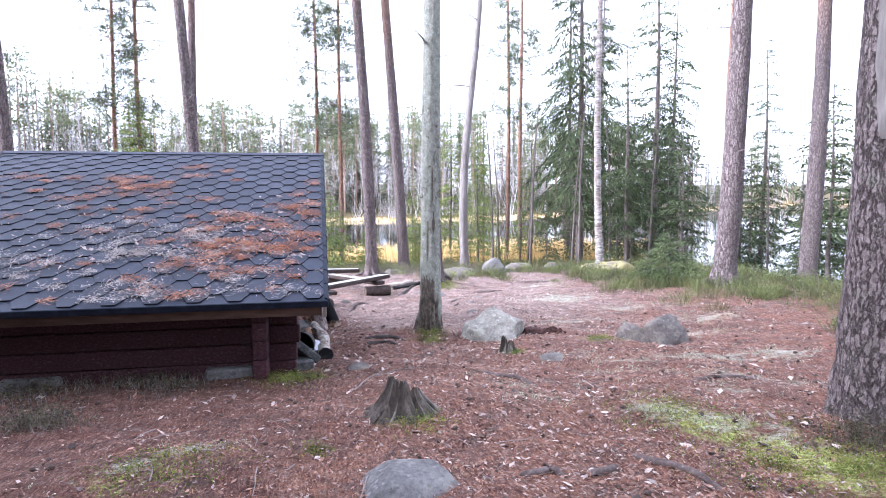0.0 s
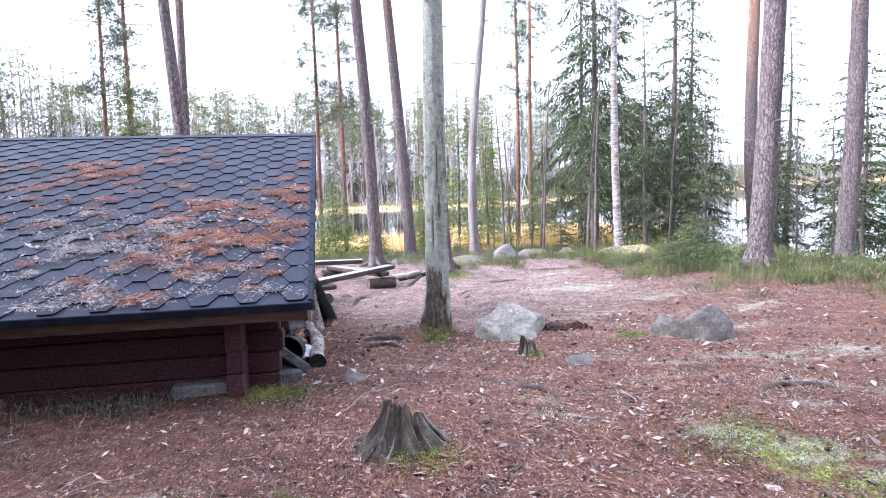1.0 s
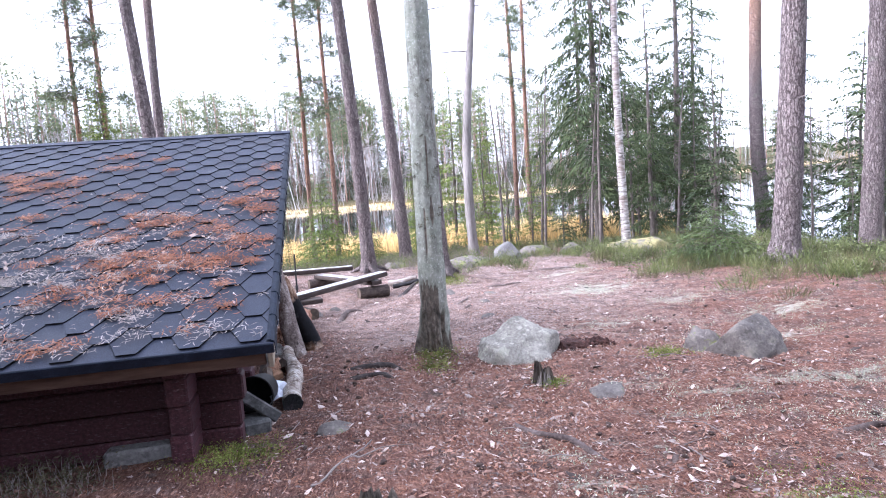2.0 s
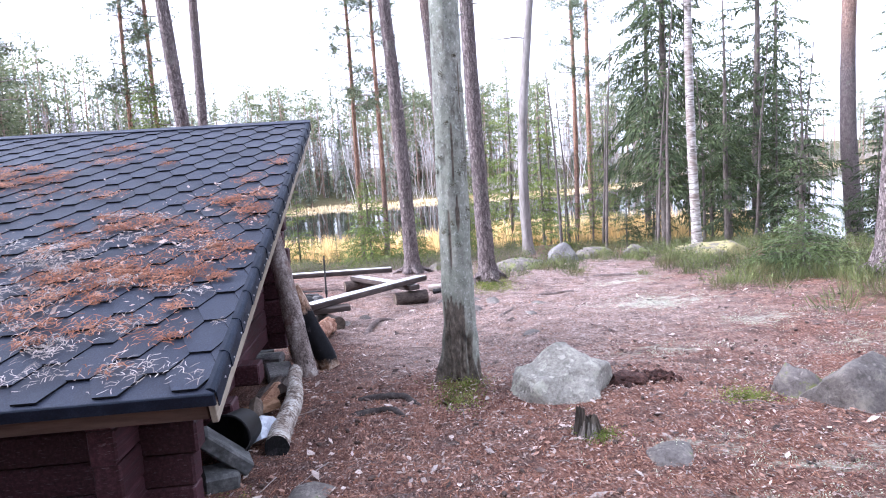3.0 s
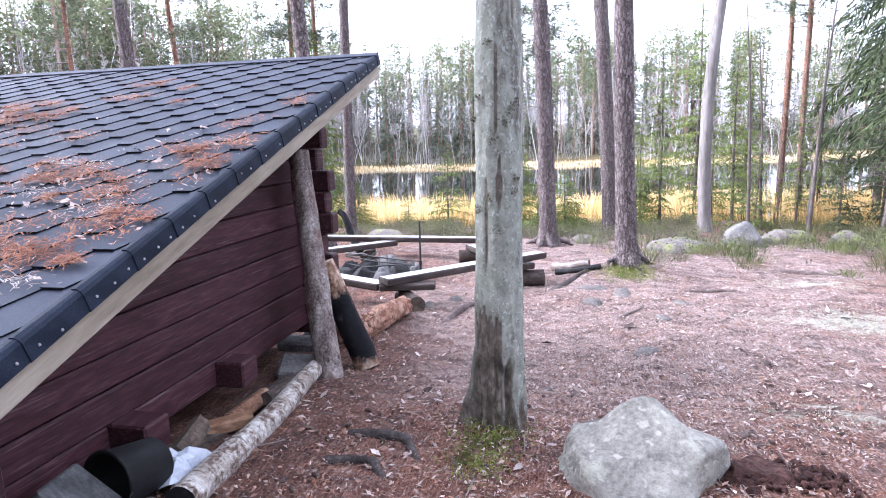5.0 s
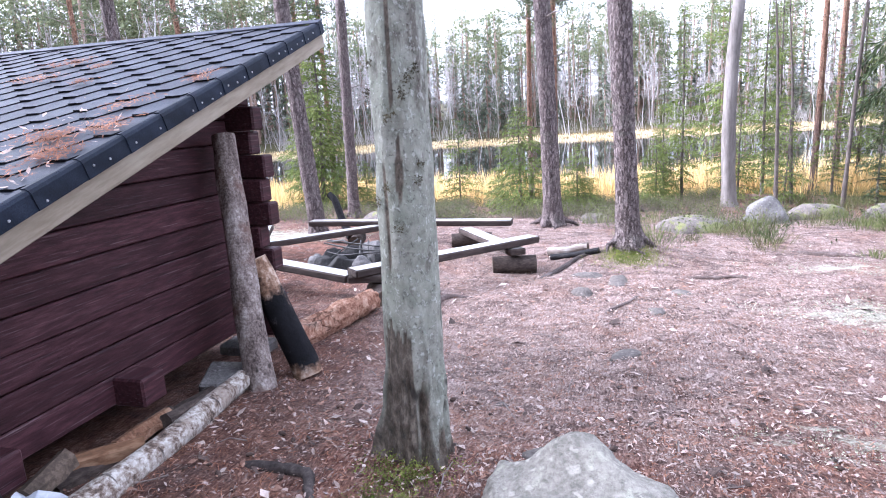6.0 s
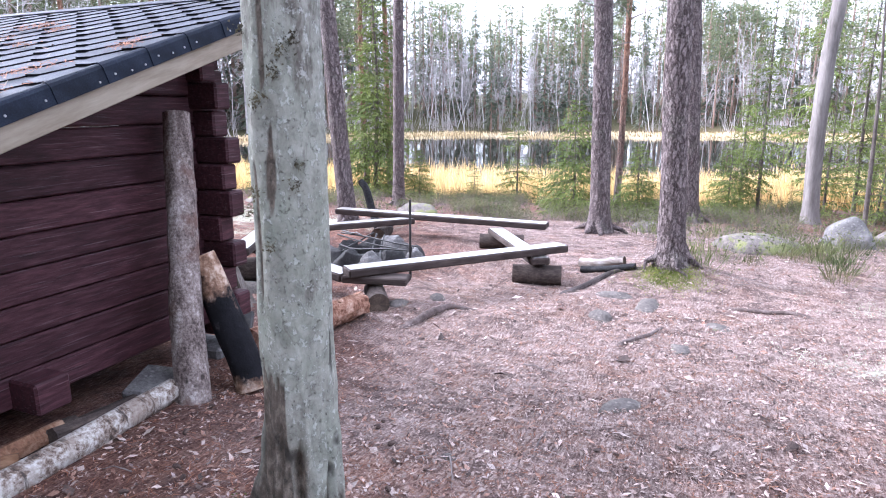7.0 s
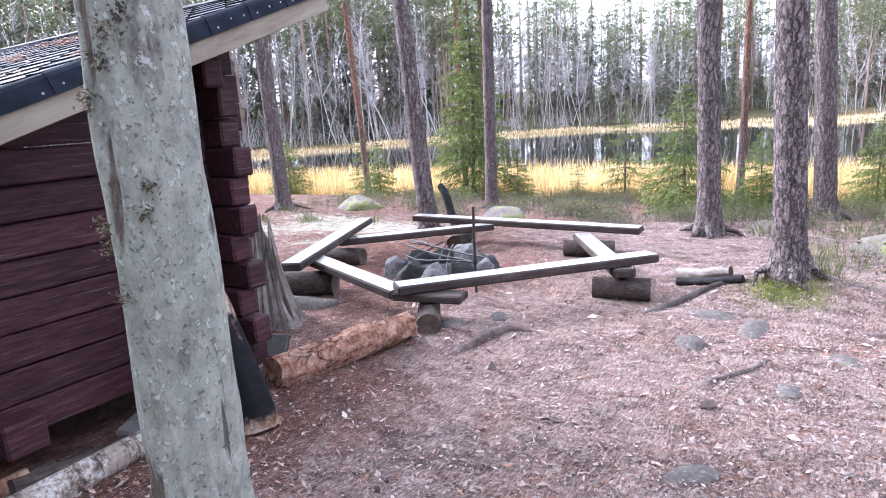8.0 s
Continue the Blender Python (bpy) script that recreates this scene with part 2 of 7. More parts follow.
def bark_dead(name):
    """Weathered barkless wood: pale grey with a green bloom, scaly light flecks, dark weather scars and short checks."""
    m = Mat(name, 0.85, 0.2)
    co = m.coords((1, 1, 0.45), warp=0.05, warp_scale=7)
    grain = m.noise(26, 7, 0.72, co)
    mottle = m.noise(16, 6, 0.75, m.coords((1, 1, 0.8), warp=0.05, warp_scale=9))
    v = m.math("ADD", m.math("MULTIPLY", grain, 0.4), m.math("MULTIPLY", mottle, 0.6))
    col = m.ramp(v, ((0.36, (0.11, 0.107, 0.09)), (0.46, (0.22, 0.218, 0.187)), (0.56, (0.30, 0.298, 0.258)), (0.68, (0.41, 0.408, 0.363))))
    bloom = m.level(m.noise(2.8, 5, 0.65), 0.42, 0.66, 0, 0.65)
    col = m.mix(bloom, col, m.mix(mottle, (0.125, 0.145, 0.11), (0.30, 0.33, 0.265)))
    stain = m.level(m.noise(4.2, 6, 0.68, m.coords((1, 1, 0.3), warp=0.1, warp_scale=4)), 0.57, 0.63, 0, 0.85)
    col = m.mix(stain, col, m.mix(mottle, (0.035, 0.03, 0.026), (0.15, 0.13, 0.11)))
    rotc = m.ramp(grain, ((0.34, (0.022, 0.016, 0.013)), (0.5, (0.085, 0.064, 0.049)), (0.66, (0.21, 0.17, 0.135))))
    col = m.mix(m.level(m.attribute("rot"), 0.2, 0.8, 0, 0.9), col, rotc)
    scale = m.level(m.noise(44, 4, 0.66, m.coords((1, 1, 0.75), warp=0.03, warp_scale=20)), 0.56, 0.62, 0, 0.45)
    scale = m.math("MULTIPLY", scale, m.level(m.attribute("rot"), 0.1, 0.7, 1, 0.1))
    col = m.mix(scale, col, (0.56, 0.57, 0.53))
    speck = m.level(m.noise(60, 4, 0.7), 0.60, 0.68, 0, 0.7)
    col = m.mix(speck, col, (0.075, 0.07, 0.058))
    knot = m.level(m.cells(3.6, m.coords((1, 1, 0.75), warp=0.1, warp_scale=8)), 0.05, 0.12, 0.9, 0)
    col = m.mix(knot, col, (0.04, 0.036, 0.032))
    check = m.level(m.noise(9, 3, 0.5, m.coords((1.6, 1.6, 0.09))), 0.70, 0.72, 0, 0.8)
    col = m.mix(check, col, (0.03, 0.027, 0.024))
    h = m.math("ADD", m.math("ADD", v, m.math("MULTIPLY", scale, 0.8)), m.math("MULTIPLY", m.math("ADD", m.math("ADD", check, speck), knot), -0.8))
    return m.done(col, h, 0.8, 0.014)


def bark_birch(name):
    m = Mat(name, 0.75, 0.25)
    co = m.coords((1.2, 1.2, 5.0), warp=0.05, warp_scale=5)
    t = m.noise(5.5, 6, 0.65, co)
    col = m.ramp(t, ((0.36, (0.04, 0.036, 0.032)), (0.44, (0.19, 0.165, 0.15)), (0.55, (0.36, 0.335, 0.315)), (0.7, (0.54, 0.52, 0.5))))
    col = m.mix(m.level(m.noise(2.0, 4), 0.48, 0.62, 0, 0.75), col, (0.2, 0.155, 0.13))
    return m.done(col, t, 0.5, 0.006)


def painted_log(name):
    """Log siding under dark red-brown stain, worn along the grain."""
    m = Mat(name, 0.65, 0.2)
    co = m.coords((3.0, 0.35, 3.0), warp=0.03, warp_scale=2)
    g = m.noise(16, 7, 0.65, co)
    col = m.ramp(g, ((0.3, (0.017, 0.0064, 0.0084)), (0.5, (0.043, 0.0158, 0.0200)), (0.72, (0.086, 0.037, 0.044))))
    worn = m.level(m.noise(11, 6, 0.7, m.coords((2.5, 0.22, 9.0))), 0.575, 0.66, 0, 0.6)
    col = m.mix(worn, col, (0.15, 0.105, 0.115))
    col = m.vary(col, 0.22)
    return m.done(col, g, 0.45, 0.005, m.level(g, 0.3, 0.7, 0.5, 0.72))


def shingle_felt(name):
    """Mineral-coated bitumen felt, blue-black with grit and old stains."""
    m = Mat(name, 0.65, 0.25)
    grit = m.noise(240, 3, 0.7)
    blot = m.noise(2.2, 6, 0.65)
    col = m.ramp(grit, ((0.3, (0.011, 0.0135, 0.023)), (0.5, (0.021, 0.025, 0.041)), (0.7, (0.045, 0.051, 0.075))))
    col = m.mix(m.level(blot, 0.5, 0.7, 0, 0.45), col, (0.052, 0.050, 0.056))
    col = m.mix(m.level(m.noise(7, 5, 0.7), 0.62, 0.74, 0, 0.3), col, (0.085, 0.085, 0.095))
    col = m.vary(col, 0.16)
    return m.done(col, grit, 0.25, 0.003, m.level(blot, 0.35, 0.65, 0.55, 0.72))


def plank_sky_sheen(name):
    """Smooth worn plank top, grey-brown and damp, so that it mirrors the sky; more sky sheen is put into the pale
    colour.
    """
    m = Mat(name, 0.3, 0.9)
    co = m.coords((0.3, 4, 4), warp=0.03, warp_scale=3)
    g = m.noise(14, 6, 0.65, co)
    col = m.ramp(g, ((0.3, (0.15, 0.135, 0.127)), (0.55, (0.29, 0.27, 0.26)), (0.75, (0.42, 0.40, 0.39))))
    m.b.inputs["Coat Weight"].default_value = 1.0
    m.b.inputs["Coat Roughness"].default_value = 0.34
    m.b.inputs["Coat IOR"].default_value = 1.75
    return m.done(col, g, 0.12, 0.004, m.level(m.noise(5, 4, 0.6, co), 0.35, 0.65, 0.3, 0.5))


def stone(name, base=(0.36, 0.355, 0.345), moss=0.25, growth=(0.085, 0.105, 0.038)):
    """Granite with lichen, and moss where it faces up."""
    m = Mat(name, 0.88, 0.25)
    a, b = m.noise(3.5, 6, 0.65), m.noise(38, 5, 0.7)
    d = tuple(c * 0.5 for c in base)
    l = tuple(min(1, c * 1.45) for c in base)
    col = m.ramp(m.math("ADD", m.math("MULTIPLY", a, 0.5), m.math("MULTIPLY", b, 0.5)), ((0.36, d), (0.5, base), (0.63, l)))
    col = m.mix(m.level(m.noise(7, 5), 0.56, 0.66, 0, 0.55), col, tuple(min(0.40, c * f) for c, f in zip(base, (1.75, 1.8, 1.6))))
    col = m.mix(m.level(m.noise(12, 5, 0.7), 0.57, 0.66, 0, 0.75), col, tuple(c * 0.5 for c in base))
    col = m.mix(m.level(m.noise(150, 3, 0.7), 0.56, 0.66, 0, 0.5), col, tuple(c * 0.35 for c in base))
    col = m.mix(m.level(m.cells(16, m.coords((1, 1, 1), warp=0.08, warp_scale=14)), 0.16, 0.26, 0.5, 0), col, tuple(min(0.5, c * 1.9) for c in base))
    col = m.mix(m.level(m.noise(3.0, 6, 0.7), 0.70 - moss * 0.4, 0.76 - moss * 0.4, 0, 0.85), col, m.mix(m.noise(30, 5, 0.7), growth, tuple(c * 1.9 for c in growth)))
    return m.done(col, m.math("ADD", a, m.math("MULTIPLY", b, 0.6)), 0.9, 0.02)


def ground_material():
    """Needle litter with pale leaf scraps, bare trampled soil, moss and lichen by their own patches; shade beside the
    shelter is painted in.
    """
    m = Mat("forest_floor", 0.95, 0.1)
    fine, mid, big = m.noise(70, 6, 0.75), m.noise(9, 6, 0.65), m.noise(0.9, 5, 0.6)
    needle = m.noise(75, 3, 0.6, m.coords((1, 0.14, 1), warp=0.05, warp_scale=8))
    for turn in (58, 117, 150):
        needle = m.math("MAXIMUM", needle, m.noise(75, 3, 0.6, m.coords((1, 0.14, 1), warp=0.05, warp_scale=8, turn=turn)))
    needle = m.math("SUBTRACT", needle, 0.11)
    v = m.math("ADD", m.math("MULTIPLY", fine, 0.35), m.math("ADD", m.math("MULTIPLY", needle, 0.45), m.math("MULTIPLY", mid, 0.2)))
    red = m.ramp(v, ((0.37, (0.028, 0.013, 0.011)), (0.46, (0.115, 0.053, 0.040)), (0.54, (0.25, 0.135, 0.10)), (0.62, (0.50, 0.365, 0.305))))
    pale = m.ramp(v, ((0.38, (0.055, 0.038, 0.034)), (0.46, (0.185, 0.128, 0.113)), (0.53, (0.38, 0.295, 0.265)), (0.62, (0.70, 0.61, 0.56))))
    trod = m.level(m.math("ADD", m.attribute("trodden_less_shade"), m.math("MULTIPLY", m.math("SUBTRACT", big, 0.5), 1.2)), 0.25, 0.75)
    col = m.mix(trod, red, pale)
    rust = m.level(m.noise(1.7, 6, 0.7, m.coords((1, 1, 1), warp=0.3, warp_scale=1.5)), 0.5, 0.66, 0, 0.45)
    col = m.mix(rust, col, m.ramp(v, ((0.37, (0.06, 0.028, 0.018)), (0.48, (0.21, 0.105, 0.068)), (0.56, (0.38, 0.22, 0.15)), (0.64, (0.58, 0.42, 0.33)))))
    duff = m.level(m.noise(3.2, 6, 0.7, m.coords((1, 1.6, 1), warp=0.2, warp_scale=2)), 0.45, 0.62, 0, 0.75)
    col = m.mix(duff, col, m.ramp(v, ((0.38, (0.03, 0.021, 0.019)), (0.5, (0.10, 0.071, 0.063)), (0.62, (0.27, 0.215, 0.195)))))
    # darker litter colours stand in for the shade beside the shelter
    shade_mix = m.level(m.math("ADD", m.attribute("shelter_shade"), m.math("MULTIPLY", m.math("SUBTRACT", m.noise(2.4, 6, 0.7), 0.5), 1.6)), 0.3, 0.9, 0, 0.45)
    col = m.mix(shade_mix, col, m.ramp(v, ((0.38, (0.018, 0.010, 0.009)), (0.5, (0.072, 0.040, 0.034)), (0.6, (0.18, 0.12, 0.105)))))
    moss = m.ramp(m.noise(40, 5, 0.7), ((0.34, (0.09, 0.11, 0.018)), (0.48, (0.29, 0.34, 0.07)), (0.62, (0.56, 0.60, 0.24))))
    mm = m.level(m.math("ADD", m.attribute("moss"), m.math("MULTIPLY", m.math("SUBTRACT", m.noise(6.5, 8, 0.8), 0.5), 2.8)), 0.55, 1.05)
    col = m.mix(mm, col, moss)
    lich = m.ramp(m.noise(45, 5, 0.75), ((0.33, (0.19, 0.19, 0.145)), (0.5, (0.40, 0.405, 0.325)), (0.64, (0.64, 0.64, 0.55))))
    lm = m.level(m.math("ADD", m.attribute("lichen"), m.math("MULTIPLY", m.math("SUBTRACT", m.noise(5.5, 8, 0.82, m.coords((0.9, 1.7, 1), warp=0.15, warp_scale=3)), 0.5), 4.2)), 0.66, 1.15, 0, 0.7)
    col = m.mix(lm, col, lich)
    shore = m.ramp(fine, ((0.35, (0.10, 0.075, 0.03)), (0.5, (0.32, 0.23, 0.09)), (0.65, (0.5, 0.38, 0.17))))
    col = m.mix(m.attribute("shore"), col, shore)
    wood = m.ramp(mid, ((0.35, (0.035, 0.04, 0.018)), (0.5, (0.085, 0.08, 0.04)), (0.65, (0.15, 0.125, 0.07))))
    col = m.mix(m.attribute("woods"), col, wood)
    h = m.math("ADD", m.math("MULTIPLY", fine, 0.8), m.math("ADD", needle, mid))
    return m.done(col, h, 0.8, 0.03)


def water_material():
    m = Mat("lake_water", 0.03, 0.5)
    w = m.noise(1.6, 3, 0.5, m.coords((0.5, 1, 1)))
    m.b.inputs["IOR"].default_value = 1.33
    return m.done((0.012, 0.013, 0.011), w, 0.05, 0.05)


M_GROUND, M_WATER = ground_material(), water_material()
M_PINE_THIN = bark_pine("slender_pine_bark", 1.5)
M_PINE, M_DEAD, M_BIRCH = bark_pine("pine_bark"), bark_dead("weathered_dead_wood"), bark_birch("birch_bark")
M_SPRUCE_BARK = soft_material("spruce_bark", (0.05, 0.042, 0.038), (0.12, 0.10, 0.09), (0.22, 0.19, 0.17), 9, stretch=(1, 1, 0.4), bump=0.6)
M_SPRUCE = leafy("spruce_needles", (0.036, 0.052, 0.025), (0.095, 0.122, 0.052))
M_LOW = leafy("low_spruce_needles", (0.05, 0.075, 0.028), (0.12, 0.155, 0.06))
M_YOUNG = leafy("young_spruce_needles", (0.09, 0.125, 0.03), (0.21, 0.255, 0.075))
M_PINE_NEEDLE = leafy("pine_needles", (0.07, 0.09, 0.055), (0.15, 0.175, 0.10))
M_TWIG = soft_material("bare_twigs", (0.10, 0.08, 0.075), (0.2, 0.165, 0.155), (0.32, 0.28, 0.265), 3)
M_SHRUB = leafy("berry_shrub_leaves", (0.05, 0.066, 0.024), (0.175, 0.195, 0.075), scale=2.0)
M_SPRIG_DARK = leafy("dark_sprigs", (0.05, 0.045, 0.03), (0.115, 0.1, 0.06), scale=4)
M_HEATH = leafy("heather_sprigs", (0.07, 0.08, 0.03), (0.19, 0.165, 0.085), scale=2.5)
M_REED = leafy("dry_reed", (0.52, 0.36, 0.14), (0.8, 0.62, 0.32), 0.8, 0.35, 0.35)
M_REED_PALE = leafy("bleached_reed", (0.56, 0.42, 0.23), (0.78, 0.64, 0.42), 0.8, 0.3, 0.2)
M_LOG = painted_log("stained_log")
M_SHINGLE = shingle_felt("bitumen_felt")
# black edge felt, darker than the roof's: upright faces' shade is in the colour
M_EDGE_SHADED = soft_material("shaded_black_felt", (0.0045, 0.0065, 0.012), (0.010, 0.014, 0.025), (0.022, 0.029, 0.047), 8, 0.6, 0.2, 0.003, vary=0.15, spec=0.15, fine=20)
M_BUTT = soft_material("cut_bitumen_edge", (0.004, 0.004, 0.005), (0.008, 0.008, 0.010), (0.016, 0.016, 0.019), 8, 0.8, 0.2, 0.002, spec=0.1)
M_FASCIA = soft_material("bare_pine_board", (0.15, 0.12, 0.085), (0.255, 0.215, 0.165), (0.35, 0.305, 0.245), 5, stretch=(1, 0.15, 1), bump=0.25, dist=0.004)
M_EAVE = soft_material("brown_eave_board", (0.035, 0.02, 0.015), (0.07, 0.042, 0.032), (0.115, 0.075, 0.058), 5, stretch=(0.15, 1, 1), bump=0.25, dist=0.004)
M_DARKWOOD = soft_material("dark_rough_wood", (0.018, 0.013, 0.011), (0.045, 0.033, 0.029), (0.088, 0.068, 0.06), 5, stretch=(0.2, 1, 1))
M_PLANK_SHEEN = plank_sky_sheen("damp_plank_pale_sheen")
M_LOGBARK = soft_material("old_log_bark", (0.02, 0.015, 0.013), (0.058, 0.043, 0.037), (0.125, 0.097, 0.083), 7, stretch=(0.4, 1, 1), bump=0.8, dist=0.02)
M_ENDGRAIN = soft_material("log_end_grain", (0.03, 0.022, 0.017), (0.075, 0.055, 0.042), (0.16, 0.12, 0.092), 9, bump=0.3)
M_CHAR = soft_material("charred_wood", (0.004, 0.004, 0.0045), (0.011, 0.0105, 0.012), (0.04, 0.037, 0.038), 8, 0.75, 0.8, 0.012, vary=0.0, spec=0.2)
def half_burnt(name):
    """Black char over the middle, bare scorched wood towards both ends."""
    m = Mat(name, 0.8, 0.15)
    n = m.noise(9, 5, 0.7)
    sep = m.nt.nodes.new("ShaderNodeSeparateXYZ")
    m.link(m.co, sep.inputs[0])
    z = m.math("ADD", sep.outputs[2], m.math("MULTIPLY", m.math("SUBTRACT", n, 0.5), 0.75))
    bare = m.ramp(m.noise(14, 5, 0.7), ((0.35, (0.07, 0.035, 0.022)), (0.5, (0.22, 0.135, 0.09)), (0.65, (0.45, 0.35, 0.28))))
    black = m.ramp(n, ((0.35, (0.004, 0.004, 0.005)), (0.6, (0.010, 0.0095, 0.012)), (0.72, (0.06, 0.055, 0.058))))
    col = m.mix(m.level(z, 0.58, 0.72), black, bare)
    foot = m.math("ADD", sep.outputs[2], m.math("MULTIPLY", m.math("SUBTRACT", n, 0.5), 0.2))
    col = m.mix(m.level(foot, 0.05, 0.11, 1, 0), col, bare)
    return m.done(col, n, 0.8, 0.012)


M_CHAR_MIX = half_burnt("half_burnt_wood")
M_ROTTEN = soft_material("rotten_orange_wood", (0.08, 0.036, 0.02), (0.21, 0.11, 0.066), (0.36, 0.23, 0.16), 7, stretch=(1.5, 0.3, 1.5), bump=0.8, dist=0.02)
def rotten_log_skin(name):
    """Brown-rotted pine: orange blocks parted by dark cracks across and along the grain."""
    m = Mat(name, 0.95, 0.1)
    t = m.noise(14, 6, 0.75)
    col = m.ramp(t, ((0.34, (0.09, 0.04, 0.025)), (0.48, (0.27, 0.14, 0.095)), (0.6, (0.42, 0.27, 0.2)), (0.72, (0.58, 0.45, 0.37))))
    crack = m.level(m.cells(9, m.coords((1.0, 0.75, 1.0), warp=0.12, warp_scale=8), "DISTANCE_TO_EDGE"), 0.0, 0.07, 0.85, 0)
    some = m.math("MULTIPLY", crack, m.level(m.noise(3, 3), 0.45, 0.6))
    col = m.mix(some, col, (0.03, 0.014, 0.01))
    col = m.mix(m.level(m.noise(5, 4), 0.58, 0.7, 0, 0.7), col, (0.2, 0.15, 0.125))
    return m.done(col, m.math("SUBTRACT", t, some), 1.0, 0.03)


def birch_log_skin(name):
    """Old birch bark: white paper, brown rubbed patches, black scars that ring the stem."""
    m = Mat(name, 0.8, 0.2)
    t = m.math("ADD", m.math("MULTIPLY", m.noise(9, 6, 0.72), 0.6), m.math("MULTIPLY", m.noise(40, 5, 0.7), 0.4))
    col = m.ramp(t, ((0.38, (0.025, 0.02, 0.018)), (0.45, (0.14, 0.10, 0.078)), (0.50, (0.29, 0.25, 0.22)), (0.56, (0.48, 0.45, 0.415)), (0.68, (0.66, 0.64, 0.605))))
    scar = m.level(m.noise(6, 4, 0.6, m.coords((0.7, 5.0, 0.7))), 0.60, 0.66, 0, 0.85)
    col = m.mix(scar, col, (0.05, 0.04, 0.035))
    col = m.mix(m.level(m.noise(4.5, 5, 0.7), 0.53, 0.62, 0, 0.7), col, m.mix(t, (0.05, 0.035, 0.028), (0.26, 0.18, 0.13)))
    return m.done(col, t, 0.7, 0.01)


M_BIRCH_LOG = birch_log_skin("old_birch_log_bark")
M_ROTLOG = rotten_log_skin("brown_rotted_log")
M_FIREWOOD = soft_material("split_firewood", (0.07, 0.035, 0.02), (0.17, 0.09, 0.05), (0.32, 0.20, 0.125), 7, stretch=(0.3, 1, 1), vary=0.2)
def knotty(name):
    """Thin grey bark with dark knots and rubbed patches."""
    m = Mat(name, 0.85, 0.2)
    t = m.math("ADD", m.math("MULTIPLY", m.noise(10, 6, 0.7, m.coords((1, 1, 0.4))), 0.55), m.math("MULTIPLY", m.noise(60, 5, 0.7), 0.45))
    col = m.ramp(t, ((0.38, (0.045, 0.034, 0.031)), (0.47, (0.15, 0.118, 0.107)), (0.55, (0.27, 0.228, 0.21)), (0.63, (0.46, 0.415, 0.39))))
    col = m.mix(m.level(m.noise(4, 5), 0.55, 0.66, 0, 0.7), col, (0.115, 0.06, 0.045))
    col = m.mix(m.level(m.cells(7, m.coords((1, 1, 0.8), warp=0.06, warp_scale=9)), 0.08, 0.15, 0.85, 0), col, (0.03, 0.024, 0.02))
    return m.done(col, t, 0.8, 0.015)


M_POLE = knotty("old_pole_bark")
M_STONE, M_STONE_PALE = stone("granite_boulder", (0.14, 0.132, 0.13), 0.15), stone("pale_granite", (0.245, 0.228, 0.198), 0.12)
M_STONE_DARK = stone("lichened_dark_granite", (0.135, 0.118, 0.108), 0.25)
M_STONE_MOSS = stone("mossy_boulder", (0.15, 0.13, 0.12), 0.52, (0.12, 0.13, 0.045))
M_STONE_YELLOW = stone("boulder_under_yellow_moss", (0.16, 0.14, 0.115), 0.62, (0.19, 0.165, 0.07))
M_SOOT = stone("sooty_hearth_stone", (0.034, 0.032, 0.032), -0.3)
M_CONCRETE = soft_material("rough_concrete", (0.03, 0.03, 0.03), (0.072, 0.072, 0.073), (0.16, 0.158, 0.155), 6, bump=0.5)
M_IRON = soft_material("black_iron", (0.008, 0.008, 0.008), (0.018, 0.017, 0.017), (0.05, 0.04, 0.035), 30, 0.55, 0.2, 0.002, spec=0.5)
M_PLASTIC = soft_material("black_plastic", (0.004, 0.004, 0.0045), (0.008, 0.008, 0.009), (0.018, 0.018, 0.02), 6, 0.6, 0.1, 0.002, spec=0.2)
M_PAPER = soft_material("white_plastic_scrap", (0.30, 0.32, 0.37), (0.45, 0.47, 0.53), (0.6, 0.62, 0.67), 6, 0.5, 0.3, 0.004)
M_NAIL = Mat("zinc_nail", 0.5, 0.5, 0.8).done((0.42, 0.42, 0.44))
M_NEEDLE_RED = soft_material("fallen_orange_needles", (0.10, 0.042, 0.025), (0.23, 0.095, 0.052), (0.42, 0.235, 0.15), 4, vary=0.35, island=True)
M_NEEDLE_GREY = soft_material("fallen_grey_needles", (0.13, 0.10, 0.088), (0.26, 0.205, 0.18), (0.44, 0.37, 0.335), 4, vary=0.3, island=True)
M_NEEDLE_ROOF = soft_material("weathered_grey_needles", (0.13, 0.108, 0.098), (0.29, 0.245, 0.228), (0.52, 0.465, 0.435), 4, vary=0.4, island=True)
M_NEEDLE_ORANGE = soft_material("rust_orange_needles", (0.10, 0.038, 0.022), (0.235, 0.095, 0.052), (0.40, 0.225, 0.15), 4, vary=0.45, island=True)
M_LEAF_PALE = soft_material("fallen_pale_leaves", (0.19, 0.13, 0.108), (0.32, 0.24, 0.208), (0.50, 0.405, 0.365), 20, 0.7, 0.2, vary=0.4, island=True)
M_LEAF_WHITE = soft_material("bleached_leaves", (0.26, 0.195, 0.17), (0.40, 0.32, 0.285), (0.56, 0.485, 0.45), 20, 0.7, 0.2, vary=0.4, island=True)
M_FLAKE = soft_material("bark_flakes", (0.10, 0.075, 0.068), (0.22, 0.165, 0.152), (0.38, 0.31, 0.29), 20, 0.8, 0.2, vary=0.55, island=True)
M_LEAF_DARK = soft_material("dark_curled_leaves", (0.025, 0.016, 0.013), (0.06, 0.04, 0.034), (0.14, 0.1, 0.085), 20, 0.7, 0.2, vary=0.5, island=True)
